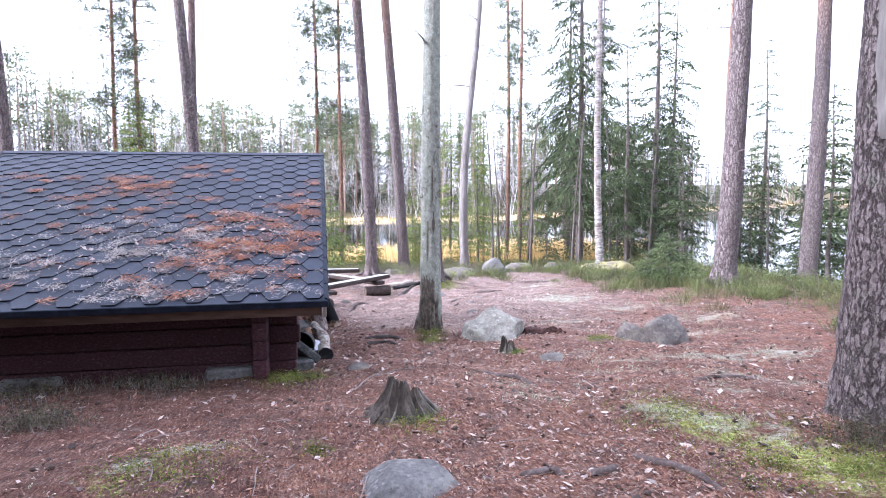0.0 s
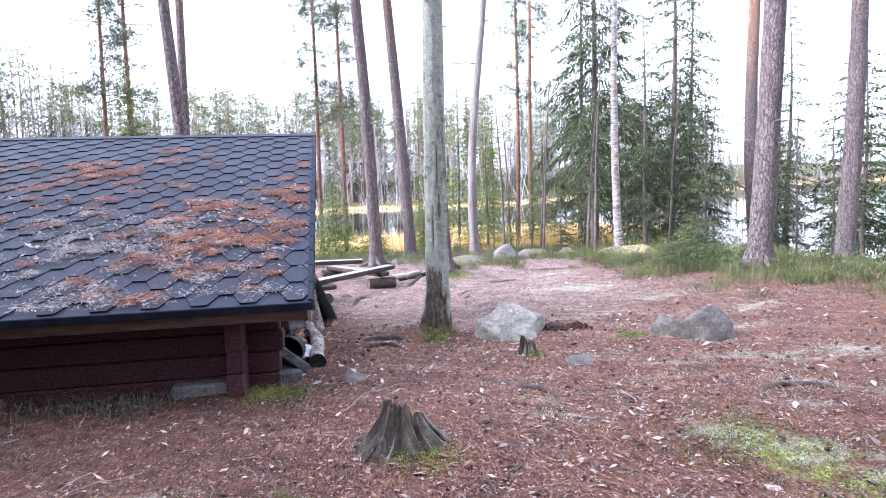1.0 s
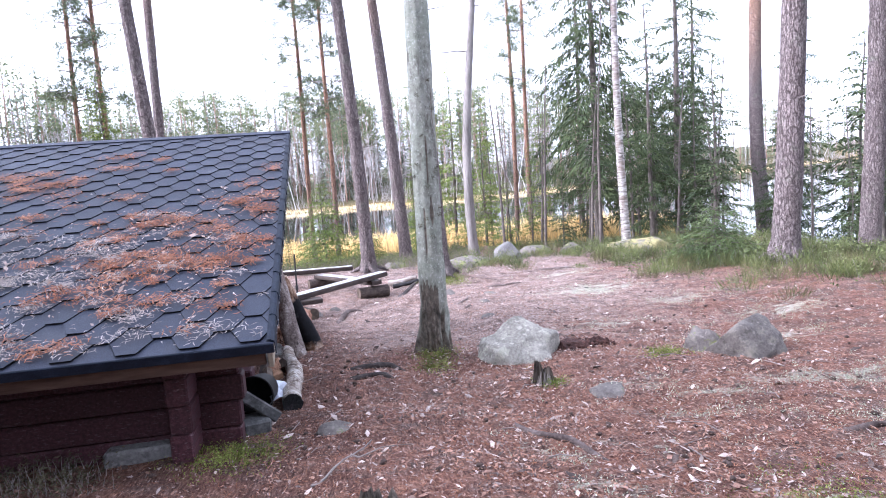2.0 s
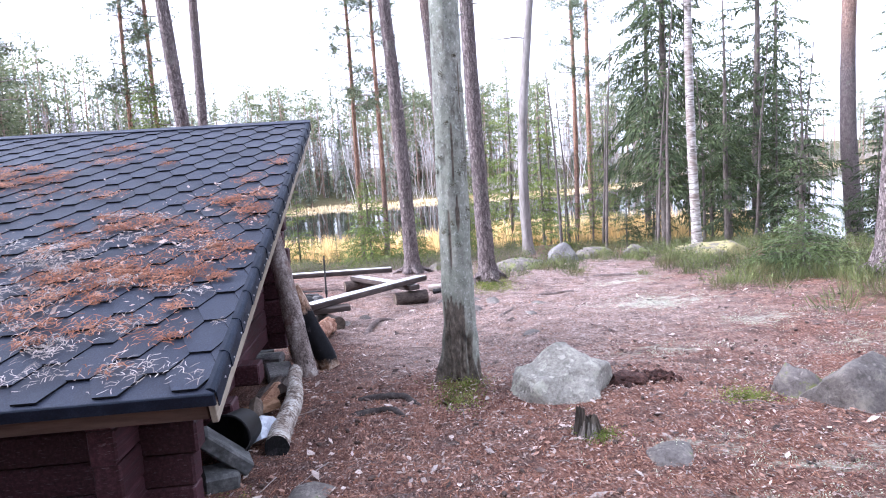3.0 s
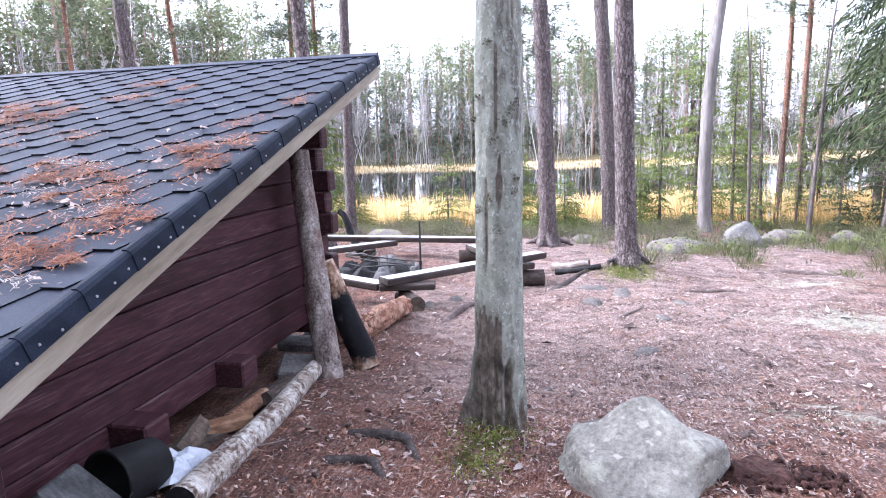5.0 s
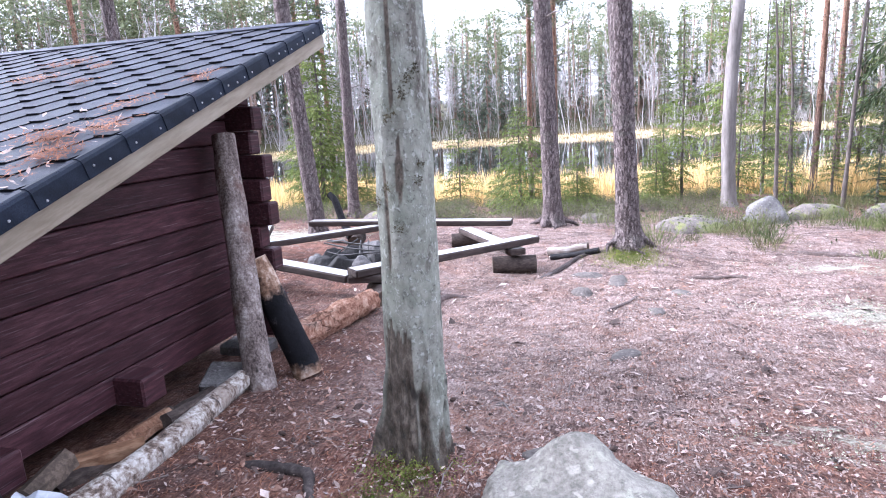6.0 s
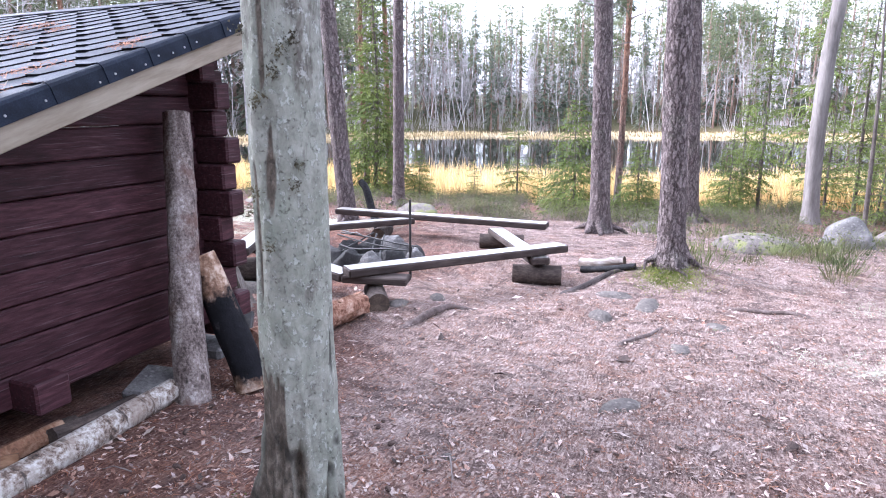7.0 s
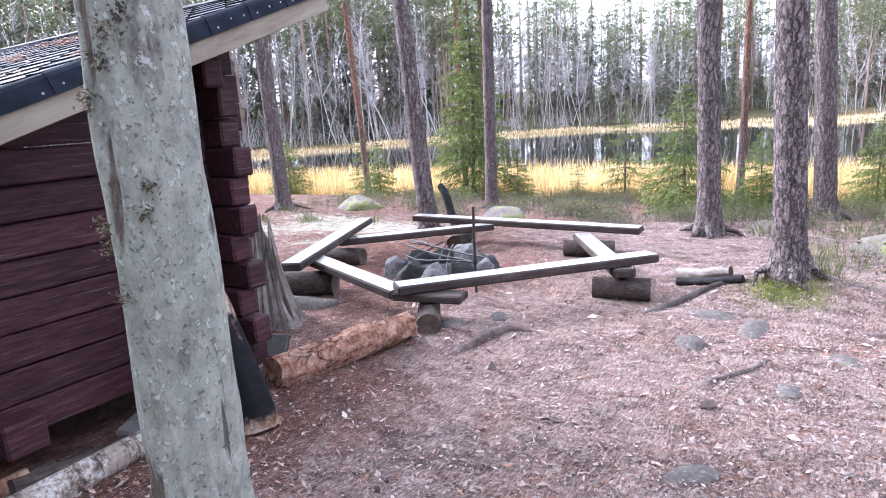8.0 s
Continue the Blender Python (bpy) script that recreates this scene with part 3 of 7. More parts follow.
M_LEAF_BROWN = soft_material("fallen_brown_leaves", (0.12, 0.06, 0.043), (0.25, 0.14, 0.103), (0.40, 0.26, 0.205), 20, 0.7, 0.2, vary=0.4, island=True)
M_CONE = soft_material("pine_cones", (0.03, 0.02, 0.017), (0.075, 0.05, 0.042), (0.14, 0.10, 0.085), 30, bump=0.5)
M_ROOT = soft_material("bare_roots", (0.04, 0.028, 0.025), (0.105, 0.078, 0.071), (0.21, 0.17, 0.158), 8, stretch=(1, 1, 1), bump=0.6)
M_ROOT_DARK = soft_material("weathered_dark_roots", (0.018, 0.014, 0.013), (0.05, 0.04, 0.037), (0.13, 0.105, 0.10), 9, stretch=(1, 1, 1), bump=0.7)
M_STUMP = soft_material("rotting_stump", (0.02, 0.016, 0.013), (0.07, 0.056, 0.045), (0.19, 0.16, 0.13), 10, stretch=(1, 1, 0.15), bump=0.9, dist=0.02)
M_SPLINTER = soft_material("weathered_grey_splinters", (0.06, 0.05, 0.042), (0.15, 0.13, 0.115), (0.30, 0.27, 0.245), 12, stretch=(1, 1, 0.15), bump=0.6, vary=0.35)
M_CRUMBLE = soft_material("crumbling_red_wood", (0.016, 0.007, 0.006), (0.055, 0.024, 0.019), (0.13, 0.063, 0.05), 9, bump=1.0, dist=0.03, fine=4)
M_MOSS = leafy("moss_tufts", (0.075, 0.10, 0.018), (0.27, 0.30, 0.075), 0.9, 0.2, 5)
M_LICHEN = leafy("pale_ground_lichen", (0.3, 0.32, 0.22), (0.52, 0.54, 0.42), 0.95, 0.15, 4)
M_TAN_GREY = soft_material("pale_bare_trunk", (0.11, 0.096, 0.09), (0.205, 0.185, 0.175), (0.31, 0.285, 0.27), 5, stretch=(1, 1, 0.15), bump=0.4)
M_TAN = soft_material("pale_wood_flesh", (0.38, 0.28, 0.2), (0.52, 0.41, 0.32), (0.62, 0.52, 0.42), 9, bump=0.3)

# ---- ground ----
WATER_Z = -1.5


def smooth(t):
    t = np.clip(t, 0, 1)
    return t * t * (3 - 2 * t)


def near_shore(az):
    return np.interp(az, (-180, -110, -75, -45, -25, 0, 15, 32, 42, 54, 80, 120, 180), (90, 40, 30, 24, 20.5, 20.5, 23.5, 22.5, 19, 15.5, 14, 28, 90))


def far_shore(az):
    return np.interp(az, (-180, -110, -75, -45, -21, 0, 15, 25, 35, 55, 90, 180), (95, 60, 52, 56, 66, 66, 72, 95, 130, 300, 420, 95))


def polar(x, y):
    return np.hypot(x, y - 5.0), np.degrees(np.arctan2(x, y - 5.0))


def lump(x, y, cx, cy, r):
    return np.exp(-((x - cx) ** 2 + (y - cy) ** 2) / (r * r))


def height(x, y):
    """Ground level: a gentle fall to the shore, a lake bed, and a rising far bank."""
    x, y = np.asarray(x, float), np.asarray(y, float)
    r, az = polar(x, y)
    z = np.interp(y, (-2, 2, 4.5, 7, 10, 13, 15.5, 18, 21, 26), (0.06, 0.04, -0.04, -0.20, -0.37, -0.41, -0.43, -0.68, -0.95, -1.2))
    z = z + 0.15 * lump(x, y, 2.05, 13.2, 0.55) + 0.10 * lump(x, y, 1.14, 7.85, 0.45) + 0.14 * lump(x, y, 7.4, 10.5, 2.6) - 0.08 * lump(x, y, 4.2, 16.6, 2.0)
    z = z + 0.09 * lump(x, y, -0.95, 3.5, 0.6) + 0.05 * lump(x, y, 0.4, 4.4, 0.6)
    s = r - near_shore(az)
    z = z + (-1.5 - z) * smooth((s + 4.5) / 4.5)
    z = np.where(s > 0, -1.5 - 0.9 * smooth(s / 14), z)
    f = r - far_shore(az)
    z = np.where(f > -9, -2.4 + 1.0 * smooth((f + 9) / 9) + np.clip(f, 0, 90) * 0.03 + np.clip(f - 8, 0, 60) * 0.05, z)
    near = np.exp(-np.hypot(x - 1, y - 7) ** 2 / 500)
    bumps = 0.05 * np.sin(1.7 * x + 0.6) * np.sin(1.3 * y + 1.1) * np.sin(0.6 * x - 0.9 * y) + 0.018 * np.sin(5.1 * x + 2.0 * y) * np.sin(4.3 * y - 1.7 * x)
    bumps = bumps + 0.008 * np.sin(11.3 * x + 3 * np.sin(2.3 * y)) * np.sin(9.7 * y + 2.5 * np.sin(3.1 * x)) + 0.02 * np.sin(2.6 * x + 1.9 * np.sin(1.4 * y + 0.7)) * np.sin(2.2 * y + 1.4 * np.sin(1.9 * x))
    return z + bumps * np.where(s < 0, near, 0)


def gz(x, y):
    return float(height(x, y))


def axis(lo, hi, step, far, start):
    """Even steps in the middle, growing outwards to the horizon."""
    mid = np.arange(lo, hi + step / 2, step)
    out = [start]
    while sum(out) < far:
        out.append(out[-1] * 1.16)
    run = np.cumsum(out)
    return np.concatenate((lo - run[::-1], mid, hi + run))


gx, gy = axis(-6.0, 11.0, 0.09, 900, 0.12), axis(1.0, 19.0, 0.09, 900, 0.12)
X, Y = np.meshgrid(gx, gy)
Z = height(X, Y)
nx, ny = len(gx), len(gy)
q = (np.arange(ny - 1)[:, None] * nx + np.arange(nx - 1)[None]).ravel()
ground_geo = Geo().add(np.stack((X, Y, Z), -1).reshape(-1, 3), np.stack((q, q + 1, q + nx + 1, q + nx), 1))
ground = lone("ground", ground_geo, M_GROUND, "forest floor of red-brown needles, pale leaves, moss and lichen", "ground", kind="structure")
# pale lichen streaks: centre, half length, half width, and the way they run in degrees
LICHEN = ((1.42, 5.2, 0.38, 0.09, -65), (1.5, 4.62, 0.35, 0.10, -40), (1.95, 5.15, 0.4, 0.07, -35), (2.3, 4.15, 0.45, 0.16, -45), (2.75, 3.75, 0.5, 0.14, -50), (2.55, 5.65, 0.5, 0.08, -25), (3.1, 4.6, 0.5, 0.10, -30), (3.7, 6.0, 0.7, 0.14, -15), (4.6, 5.9, 0.6, 0.22, -10), (3.6, 5.0, 0.6, 0.14, -25), (4.4, 7.3, 0.7, 0.22, 5), (5.3, 8.3, 0.7, 0.3, 10), (4.6, 9.5, 0.6, 0.28, 0), (3.2, 8.6, 0.5, 0.15, 0), (2.9, 5.9, 0.35, 0.09, -30), (2.4, 6.35, 0.35, 0.12, 0), (-0.85, 4.0, 0.28, 0.13, 10), (-1.15, 3.65, 0.3, 0.12, 40), (0.55, 3.35, 0.22, 0.06, -40), (3.9, 11.0, 0.7, 0.25, 0), (4.2, 12.6, 0.6, 0.25, 0), (-4.4, 14.3, 1.1, 0.4, 10), (-5.6, 15.0, 1.2, 0.45, 0), (-3.2, 14.6, 0.9, 0.3, 0), (-6.4, 13.6, 1.0, 0.4, 0), (-4.0, 13.2, 0.7, 0.2, 20))


def lichen_spots(x, y):
    """How thickly pale lichen covers the ground."""
    total = 0
    for cx, cy, long, short, turn in LICHEN:
        c, k = math.cos(math.radians(turn)), math.sin(math.radians(turn))
        u, w = (x - cx) * c + (y - cy) * k, (y - cy) * c - (x - cx) * k
        total = total + np.exp(-(u / (1.1 * long)) ** 2 - (w / (1.35 * short)) ** 2)
    return np.clip(total, 0, 1)


R, AZ = polar(X, Y)
S, F = R - near_shore(AZ), R - far_shore(AZ)
trodden_less_shade = 1.1 * np.exp(-((X - 1.7 - 0.25 * (Y - 12)) ** 2) / 7) * smooth((Y - 6.5) / 5) * (1 - smooth((Y - 16) / 3)) + 0.32 * smooth((Y - 5.5) / 5) - 0.35 * lump(X, Y, -1.2, 12.2, 2.2)
moss = 1.0 * lump(X, Y, 2.85, 3.1, 0.55) + 0.85 * lump(X, Y, 2.55, 3.85, 0.33) + 0.8 * lump(X, Y, 2.3, 4.2, 0.22) + 0.75 * lump(X, Y, 1.06, 7.48, 0.15) + 0.5 * lump(X, Y, -1.1, 3.4, 0.38) + 0.7 * lump(X, Y, 1.82, 7.12, 0.1) + 0.6 * lump(X, Y, 2.0, 12.8, 0.5) + 0.35 * smooth((X - 5.2) / 2) + 0.12 * smooth((Y - 16) / 2) + 0.4 * lump(X, Y, 0.55, 3.3, 0.4) + 0.5 * lump(X, Y, -0.3, 5.9, 0.3)
lichen = 0.9 * lichen_spots(X, Y) + 0.35 * lump(X, Y, 4.5, 11.2, 1.2) + 0.35 * lump(X, Y, -6, 13, 2) + 0.45 * lump(X, Y, -2.5, 15.2, 1.4)
# shade beside the shelter painted in by cutting the pale ground there
trodden_less_shade = trodden_less_shade * (1 - 0.75 * smooth((1.1 - X) / 1.6) * smooth((11.5 - Y) / 2))
shore = np.where((S > -2.2) & (S < 14), smooth((S + 2.2) / 2.5), 0) + np.where((F > -9) & (F < 5), 1 - smooth((F - 2) / 3), 0)
woods = smooth((F - 1) / 4)
# mask of the painted shade: east of the shelter and left foreground
shelter_shade = smooth((1.15 - X - 0.25 * np.clip(6 - Y, 0, 3)) / 1.3) * smooth((11.4 - Y) / 1.8)
for key, field in (("shelter_shade", shelter_shade), ("trodden_less_shade", trodden_less_shade), ("moss", moss), ("lichen", lichen), ("shore", np.clip(shore, 0, 1)), ("woods", woods)):
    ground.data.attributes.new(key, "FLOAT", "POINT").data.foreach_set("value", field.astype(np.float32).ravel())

water_geo = Geo().add([(-700, -400, WATER_Z), (900, -400, WATER_Z), (900, 900, WATER_Z), (-700, 900, WATER_Z)], [(0, 1, 2, 3)])
lone("water", water_geo, M_WATER, "dark still lake water mirroring woods and white sky", "water", kind="structure")


# ---- shelter ----
SHELTER = pose(-0.117, 5.548, 0, 0, 0, 1.55)
EAVE_Z, RISE, RUN, WIDTH = 0.653, 1.535, 4.41, 4.42
SLOPE = math.atan2(RISE, RUN)
LEN = math.hypot(RISE, RUN)
shelter = thing("lean_to_shelter", "dark brown log lean-to shelter with a needle-strewn felt shingle roof", "shelter", at=SHELTER)
ROOF = pose(0, 0, EAVE_Z, math.degrees(SLOPE))      # x across, y up the slope, z off the roof


def under(y):
    """Height of the roof boards' underside."""
    return EAVE_Z - 0.085 + y * math.tan(SLOPE)


deck = Geo()
block(deck, (WIDTH - 0.06, LEN - 0.03, 0.05), 0.004, (-WIDTH / 2, LEN / 2, -0.035))
roof_deck = part("roof_deck", deck, M_DARKWOOD, shelter, "dark boarded underside of the roof", ROOF)

# rafters under the boards
for rx in (-0.95, -1.75, -2.6, -3.5):
    part("rafter", block(Geo(), (0.07, LEN - 0.35, 0.11), 0.006, (rx, LEN / 2, -0.116)), M_DARKWOOD, shelter, at=ROOF)

# bare fascia along both gable edges, stained board under the eave, and along the ridge
part("gable_board", block(Geo(), (0.03, LEN - 0.02, 0.125), 0.004, (-0.022, LEN / 2, -0.118)), M_FASCIA, shelter, "bare weathered pine fascia board", ROOF)
part("gable_board", block(Geo(), (0.03, LEN - 0.02, 0.125), 0.004, (-WIDTH + 0.022, LEN / 2, -0.118)), M_FASCIA, shelter, "bare weathered pine fascia board", ROOF)
part("eave_board", block(Geo(), (WIDTH - 0.10, 0.028, 0.105), 0.004, (-WIDTH / 2, 0.04, -0.118)), M_EAVE, shelter, "brown stained eave board", ROOF)
part("ridge_board", block(Geo(), (WIDTH - 0.10, 0.028, 0.12), 0.004, (-WIDTH / 2, LEN - 0.03, -0.124)), M_EAVE, shelter, "brown stained front board", ROOF)


def clip_poly(poly, k, c):
    """Keeps the part of a (y, z) polygon below z = k y + c."""
    out = []
    for (y0, z0), (y1, z1) in zip(poly, poly[1:] + poly[:1]):
        d0, d1 = z0 - k * y0 - c, z1 - k * y1 - c
        if d0 <= 0:
            out.append((y0, z0))
        if d0 * d1 < 0:
            t = d0 / (d0 - d1)
            out.append((y0 + t * (y1 - y0), z0 + t * (z1 - z0)))
    return out


def prism(poly, x0, x1, c=0.012):
    """A log cut to a side outline, its outer edges rounded off."""
    p = np.array(poly)
    if len(p) < 3:
        return None
    mid, size = p.mean(0), np.ptp(p, axis=0)
    if size.min() < 0.03:
        return None
    lo, hi = p.min(0), p.max(0)
    box_mid = (lo + hi) / 2
    k = 1 - 2 * c / size
    inner = box_mid + (p - box_mid) * k
    n = len(p)
    rings = [np.column_stack((np.full(n, x), r)) for x, r in ((x0, inner), (x0 + c, p), (x1 - c, p), (x1, inner))]
    g = Geo()
    i, j = np.arange(n), (np.arange(n) + 1) % n
    faces = np.concatenate([np.stack((a * n + i, a * n + j, (a + 1) * n + j, (a + 1) * n + i), 1) for a in range(3)])
    g.add(np.concatenate(rings), faces)
    for ring, order in ((rings[0], -1), (rings[3], 1)):
        idx = np.arange(n)[::order][None]
        g.add(ring, idx)
    return g


COURSE = 0.176
rnd = random.Random(4)
k_roof = math.tan(SLOPE)
for wall_name, wx0, wx1 in (("east", -0.68, -0.545), ("west", -3.88, -3.745)):
    wall = new("log_wall")
    wall.parent = shelter
    for i in range(12):
        z0 = -0.10 + i * COURSE
        y1 = 4.10 + rnd.uniform(-0.03, 0.03)
        y0 = 0.27 + rnd.uniform(-0.03, 0.03)
        poly = clip_poly([(y0, z0 + 0.004), (y1, z0 + 0.004), (y1, z0 + COURSE - 0.003), (y0, z0 + COURSE - 0.003)], k_roof, EAVE_Z - 0.085)
        g = prism(poly, wx0 + rnd.uniform(-0.003, 0.003), wx1 + rnd.uniform(-0.004, 0.004), 0.010) if len(poly) > 2 else None
        if g:
            part("wall_log", g, M_LOG, wall)
# back wall and the short returns beside the open front: logs that run across and stick out past the side walls
back = new("log_wall")
back.parent = shelter
for i in range(5):
    z0 = -0.10 - COURSE / 2 + i * COURSE
    if z0 + COURSE > under(0.5):
        break
    out = rnd.uniform(-0.03, 0.02)
    part("wall_log", block(Geo(), (3.86 + out, 0.135, COURSE - 0.004), 0.012, (-2.2 + out / 2, 0.58, z0 + COURSE / 2)), M_LOG, back)
for side, inner, outer in ((1, -1.25, -0.25), (-1, -3.2, -4.17)):
    stub = new("corner_wall")
    stub.parent = shelter
    for i in range(12):
        z0 = -0.10 - COURSE / 2 + i * COURSE
        if z0 + COURSE > under(3.85) - 0.02:
            break
        jog = (0.075 if i % 2 else 0.0) + rnd.uniform(-0.035, 0.03) - 0.018 * max(0, i - 6)
        o = outer + side * (jog - 0.08)
        part("wall_log", block(Geo(), (abs(o - inner), 0.135, COURSE - 0.006), 0.013, ((o + inner) / 2, 3.87 + rnd.uniform(-0.02, 0.02), z0 + COURSE / 2)), M_LOG, stub, smooth=False)
# floor beams whose ends stick out under the side wall, and the floor on them
for by in (1.55, 2.50, 3.3):
    part("floor_beam", block(Geo(), (3.9 if by < 3 else 3.3, 0.19, 0.17), 0.012, (-2.30 + (0.02 if by < 2 else 0), by, 0.0 - 0.02 * (by - 1.5))), M_LOG, shelter, "dark beam end sticking out under the wall")
part("floor_boards", block(Geo(), (3.0, 3.1, 0.035), 0.004, (-2.2, 2.25, 0.12)), M_DARKWOOD, shelter)
# foundation blocks
for fx, fy, w in ((-0.85, 0.52, 0.55), (-2.6, 0.55, 0.5), (-0.62, 3.85, 0.4), (-3.75, 0.5, 0.4), (-3.8, 3.85, 0.4)):
    zz = gz(*(SHELTER @ Vector((fx, fy, 0))).xy)
    part("foundation_stone", block(Geo(), (w, 0.24, 0.32), 0.02, (fx, fy, zz + 0.04 - 0.1)), M_STONE, shelter, "grey foundation block")

# felt shingles: metre strips with three cut tabs, laid in courses
EXPO, PITCH = 0.1435, 0.333
rows = int(LEN / EXPO)
rnd = random.Random(11)
for r in range(rows + 1):
    y0 = 0.012 + r * EXPO
    if y0 > LEN - 0.03:
        break
    shift = (PITCH / 2 if r % 2 else 0.0) + (0.333 * (r % 3))
    x = -WIDTH - 1.2 + shift
    while x < 0:
        a, b = max(x, -WIDTH), min(x + 1.0, 0.0)
        if b - a > 0.02:
            g = Geo()
            top = min(y0 + EXPO * 2.05, LEN)
            lift, base = 0.0125, 0.0015
            cut = y0 + EXPO * 1.03
            zs = lambda y: base + lift * max(0.0, 1 - (y - y0) / (EXPO * 2.05))
            if top > cut:
                g.add([(a, cut, zs(cut)), (b, cut, zs(cut)), (b, top, zs(top)), (a, top, zs(top))], [(0, 1, 2, 3)])
            for k in range(3):
                tx = x + k * PITCH
                curl = rnd.uniform(0, 0.002)
                pts = [(tx + 0.046, cut), (tx + 0.114, y0), (tx + PITCH - 0.114, y0), (tx + PITCH - 0.046, cut)]
                c = [(min(max(px, a), b), py) for px, py in pts]
                if c[3][0] - c[0][0] < 0.01:
                    continue
                up = [(px, min(py, LEN - 0.01), zs(py) + (curl if py < cut else 0)) for px, py in c]
                down = [(px, py, pz - 0.009) for px, py, pz in up]
                g.add(up + down, [(0, 1, 2, 3)])
                g.add(up + down, [(4, 5, 1, 0), (5, 6, 2, 1), (6, 7, 3, 2)], 1)
            if g.count:
                part("shingle", g, [M_SHINGLE, M_BUTT], roof_deck, at=None)
        x += 1.0
for o in roof_deck.children:
    o.matrix_local = Matrix()

# folded felt over the gable edges, nailed in overlapping lengths; a drip edge over the eave; a ridge cap
def edge_piece(side):
    g = Geo()
    prof = [(-0.030, 0.0125), (-0.008, 0.0145), (0.004, 0.010), (0.011, -0.004), (0.012, -0.078), (0.007, -0.080), (0.005, -0.008)]
    n = len(prof)
    rings = []
    for y, lift in ((0.0, 0.0055), (0.012, 0.0055), (0.30, 0.0)):
        rings.append([(side * (px + (lift if px > 0 else 0)), y, pz + (lift if px <= 0 else 0)) for px, pz in prof])
    i = np.arange(n - 1)
    f = np.concatenate([np.stack((a * n + i, a * n + i + 1, (a + 1) * n + i + 1, (a + 1) * n + i), 1) for a in range(2)])
    if side < 0:
        f = f[:, ::-1]
    g.add(np.concatenate([np.array(r) for r in rings]), f)
    lip = list(range(n))
    g.add(np.array(rings[0]), [lip if side > 0 else lip[::-1]])
    return g


EDGE_R, EDGE_L = edge_piece(1).mesh("edge_felt", M_EDGE_SHADED, False), edge_piece(-1).mesh("edge_felt", M_EDGE_SHADED, False)
nail = Geo()
tube(nail, [(0, 0, 0), (0.004, 0, 0)], (0.006, 0.005), 8)
NAIL = nail.mesh("nail", M_NAIL)
edge_y = 0.0
while edge_y < LEN - 0.06:
    for me, ex, s in ((EDGE_R, 0.0, 1), (EDGE_L, -WIDTH, -1)):
        strip = part("edge_felt", me, None, roof_deck, at=pose(ex, edge_y, 0) @ Matrix.Diagonal((1, min(1.0, (LEN - edge_y) / 0.30), 1, 1)))
        if s > 0:
            for ny_ in (0.05, 0.15, 0.24):
                if edge_y + ny_ < LEN - 0.05 and rnd.random() < 0.8:
                    nl = part("nail", NAIL, None, strip, at=pose(0.0165, ny_, -0.045 + rnd.uniform(-0.015, 0.015)))
    edge_y += EXPO * 2
part("drip_edge", block(Geo(), (WIDTH + 0.02, 0.016, 0.066), 0.005, (-WIDTH / 2, -0.014, -0.030)), M_EDGE_SHADED, shelter, "black felt folded over the eave", ROOF)
part("starter_strip", block(Geo(), (WIDTH + 0.01, 0.30, 0.006), 0.002, (-WIDTH / 2, 0.13, -0.004)), M_SHINGLE, shelter, "plain felt strip along the eave", ROOF)
part("ridge_cap", block(Geo(), (WIDTH + 0.03, 0.11, 0.012), 0.004, (-WIDTH / 2, LEN - 0.045, 0.016)), M_SHINGLE, shelter, "felt ridge cap", ROOF)


# ---- trees ----
def bough(geo, start, out, length, droop, width, rs, slot, twig_slot, step=0.07, thick=0.012, fan=0.5):
    """A needle branch: a bent stem with flat side twigs that hang a little."""
    n = max(3, int(length / step))
    t = np.linspace(0.08, 1, n)
    side = np.array((-out[1], out[0], 0))
    arch = droop * length * (t ** 1.5) - 0.25 * droop * length * t
    stem = start + np.outer(t * length, out)
    stem[:, 2] -= arch
    tube(geo, np.vstack((start, stem[n // 2], stem[-1])), (thick, thick * 0.6, 0.003), 3, twig_slot, caps=False)
    reach = fan * length * np.sin(np.pi * np.clip(t * 0.85 + 0.12, 0, 1)) ** 0.8 + 0.06
    reps = np.repeat(np.arange(n), 2)
    sgn = np.tile((-1.0, 1.0), n)
    m = len(reps)
    rl = reach[reps] * rs.uniform(0.55, 1.15, m)
    dirs = side[None] * (sgn * rs.uniform(0.5, 1.0, m))[:, None] + np.asarray(out)[None] * rs.uniform(0.35, 1.0, m)[:, None]
    dirs[:, 2] -= rs.uniform(0.0, 0.45, m) + droop * 0.4
    dirs /= np.linalg.norm(dirs, axis=1)[:, None]
    k = 3
    idx = np.repeat(np.arange(m), k)
    f = np.tile(np.linspace(0.0, 0.68, k), m) + rs.uniform(-0.06, 0.1, m * k)
    p0 = stem[reps][idx] + dirs[idx] * (rl[idx] * f)[:, None]
    d2 = dirs[idx] + rs.normal(0, 0.38, (m * k, 3)) - np.outer(f, (0, 0, 0.35 + 0.5 * droop))
    d2 /= np.linalg.norm(d2, axis=1)[:, None]
    p2 = p0 + d2 * (rl[idx] * rs.uniform(0.28, 0.55, m * k) + 0.02)[:, None]
    p1 = p0 * 0.55 + p2 * 0.45
    w = np.cross(d2, rs.normal(0, 1, (m * k, 3)) * 0.5 + (0, 0, 1))
    w /= np.linalg.norm(w, axis=1)[:, None] + 1e-9
    w *= (width * 0.8 * rs.uniform(0.6, 1.3, m * k))[:, None]
    verts = np.stack((p0, p1 + w, p2, p1 - w), 1).reshape(-1, 3)
    geo.add(verts, np.arange(m * k * 4).reshape(m * k, 4), slot)


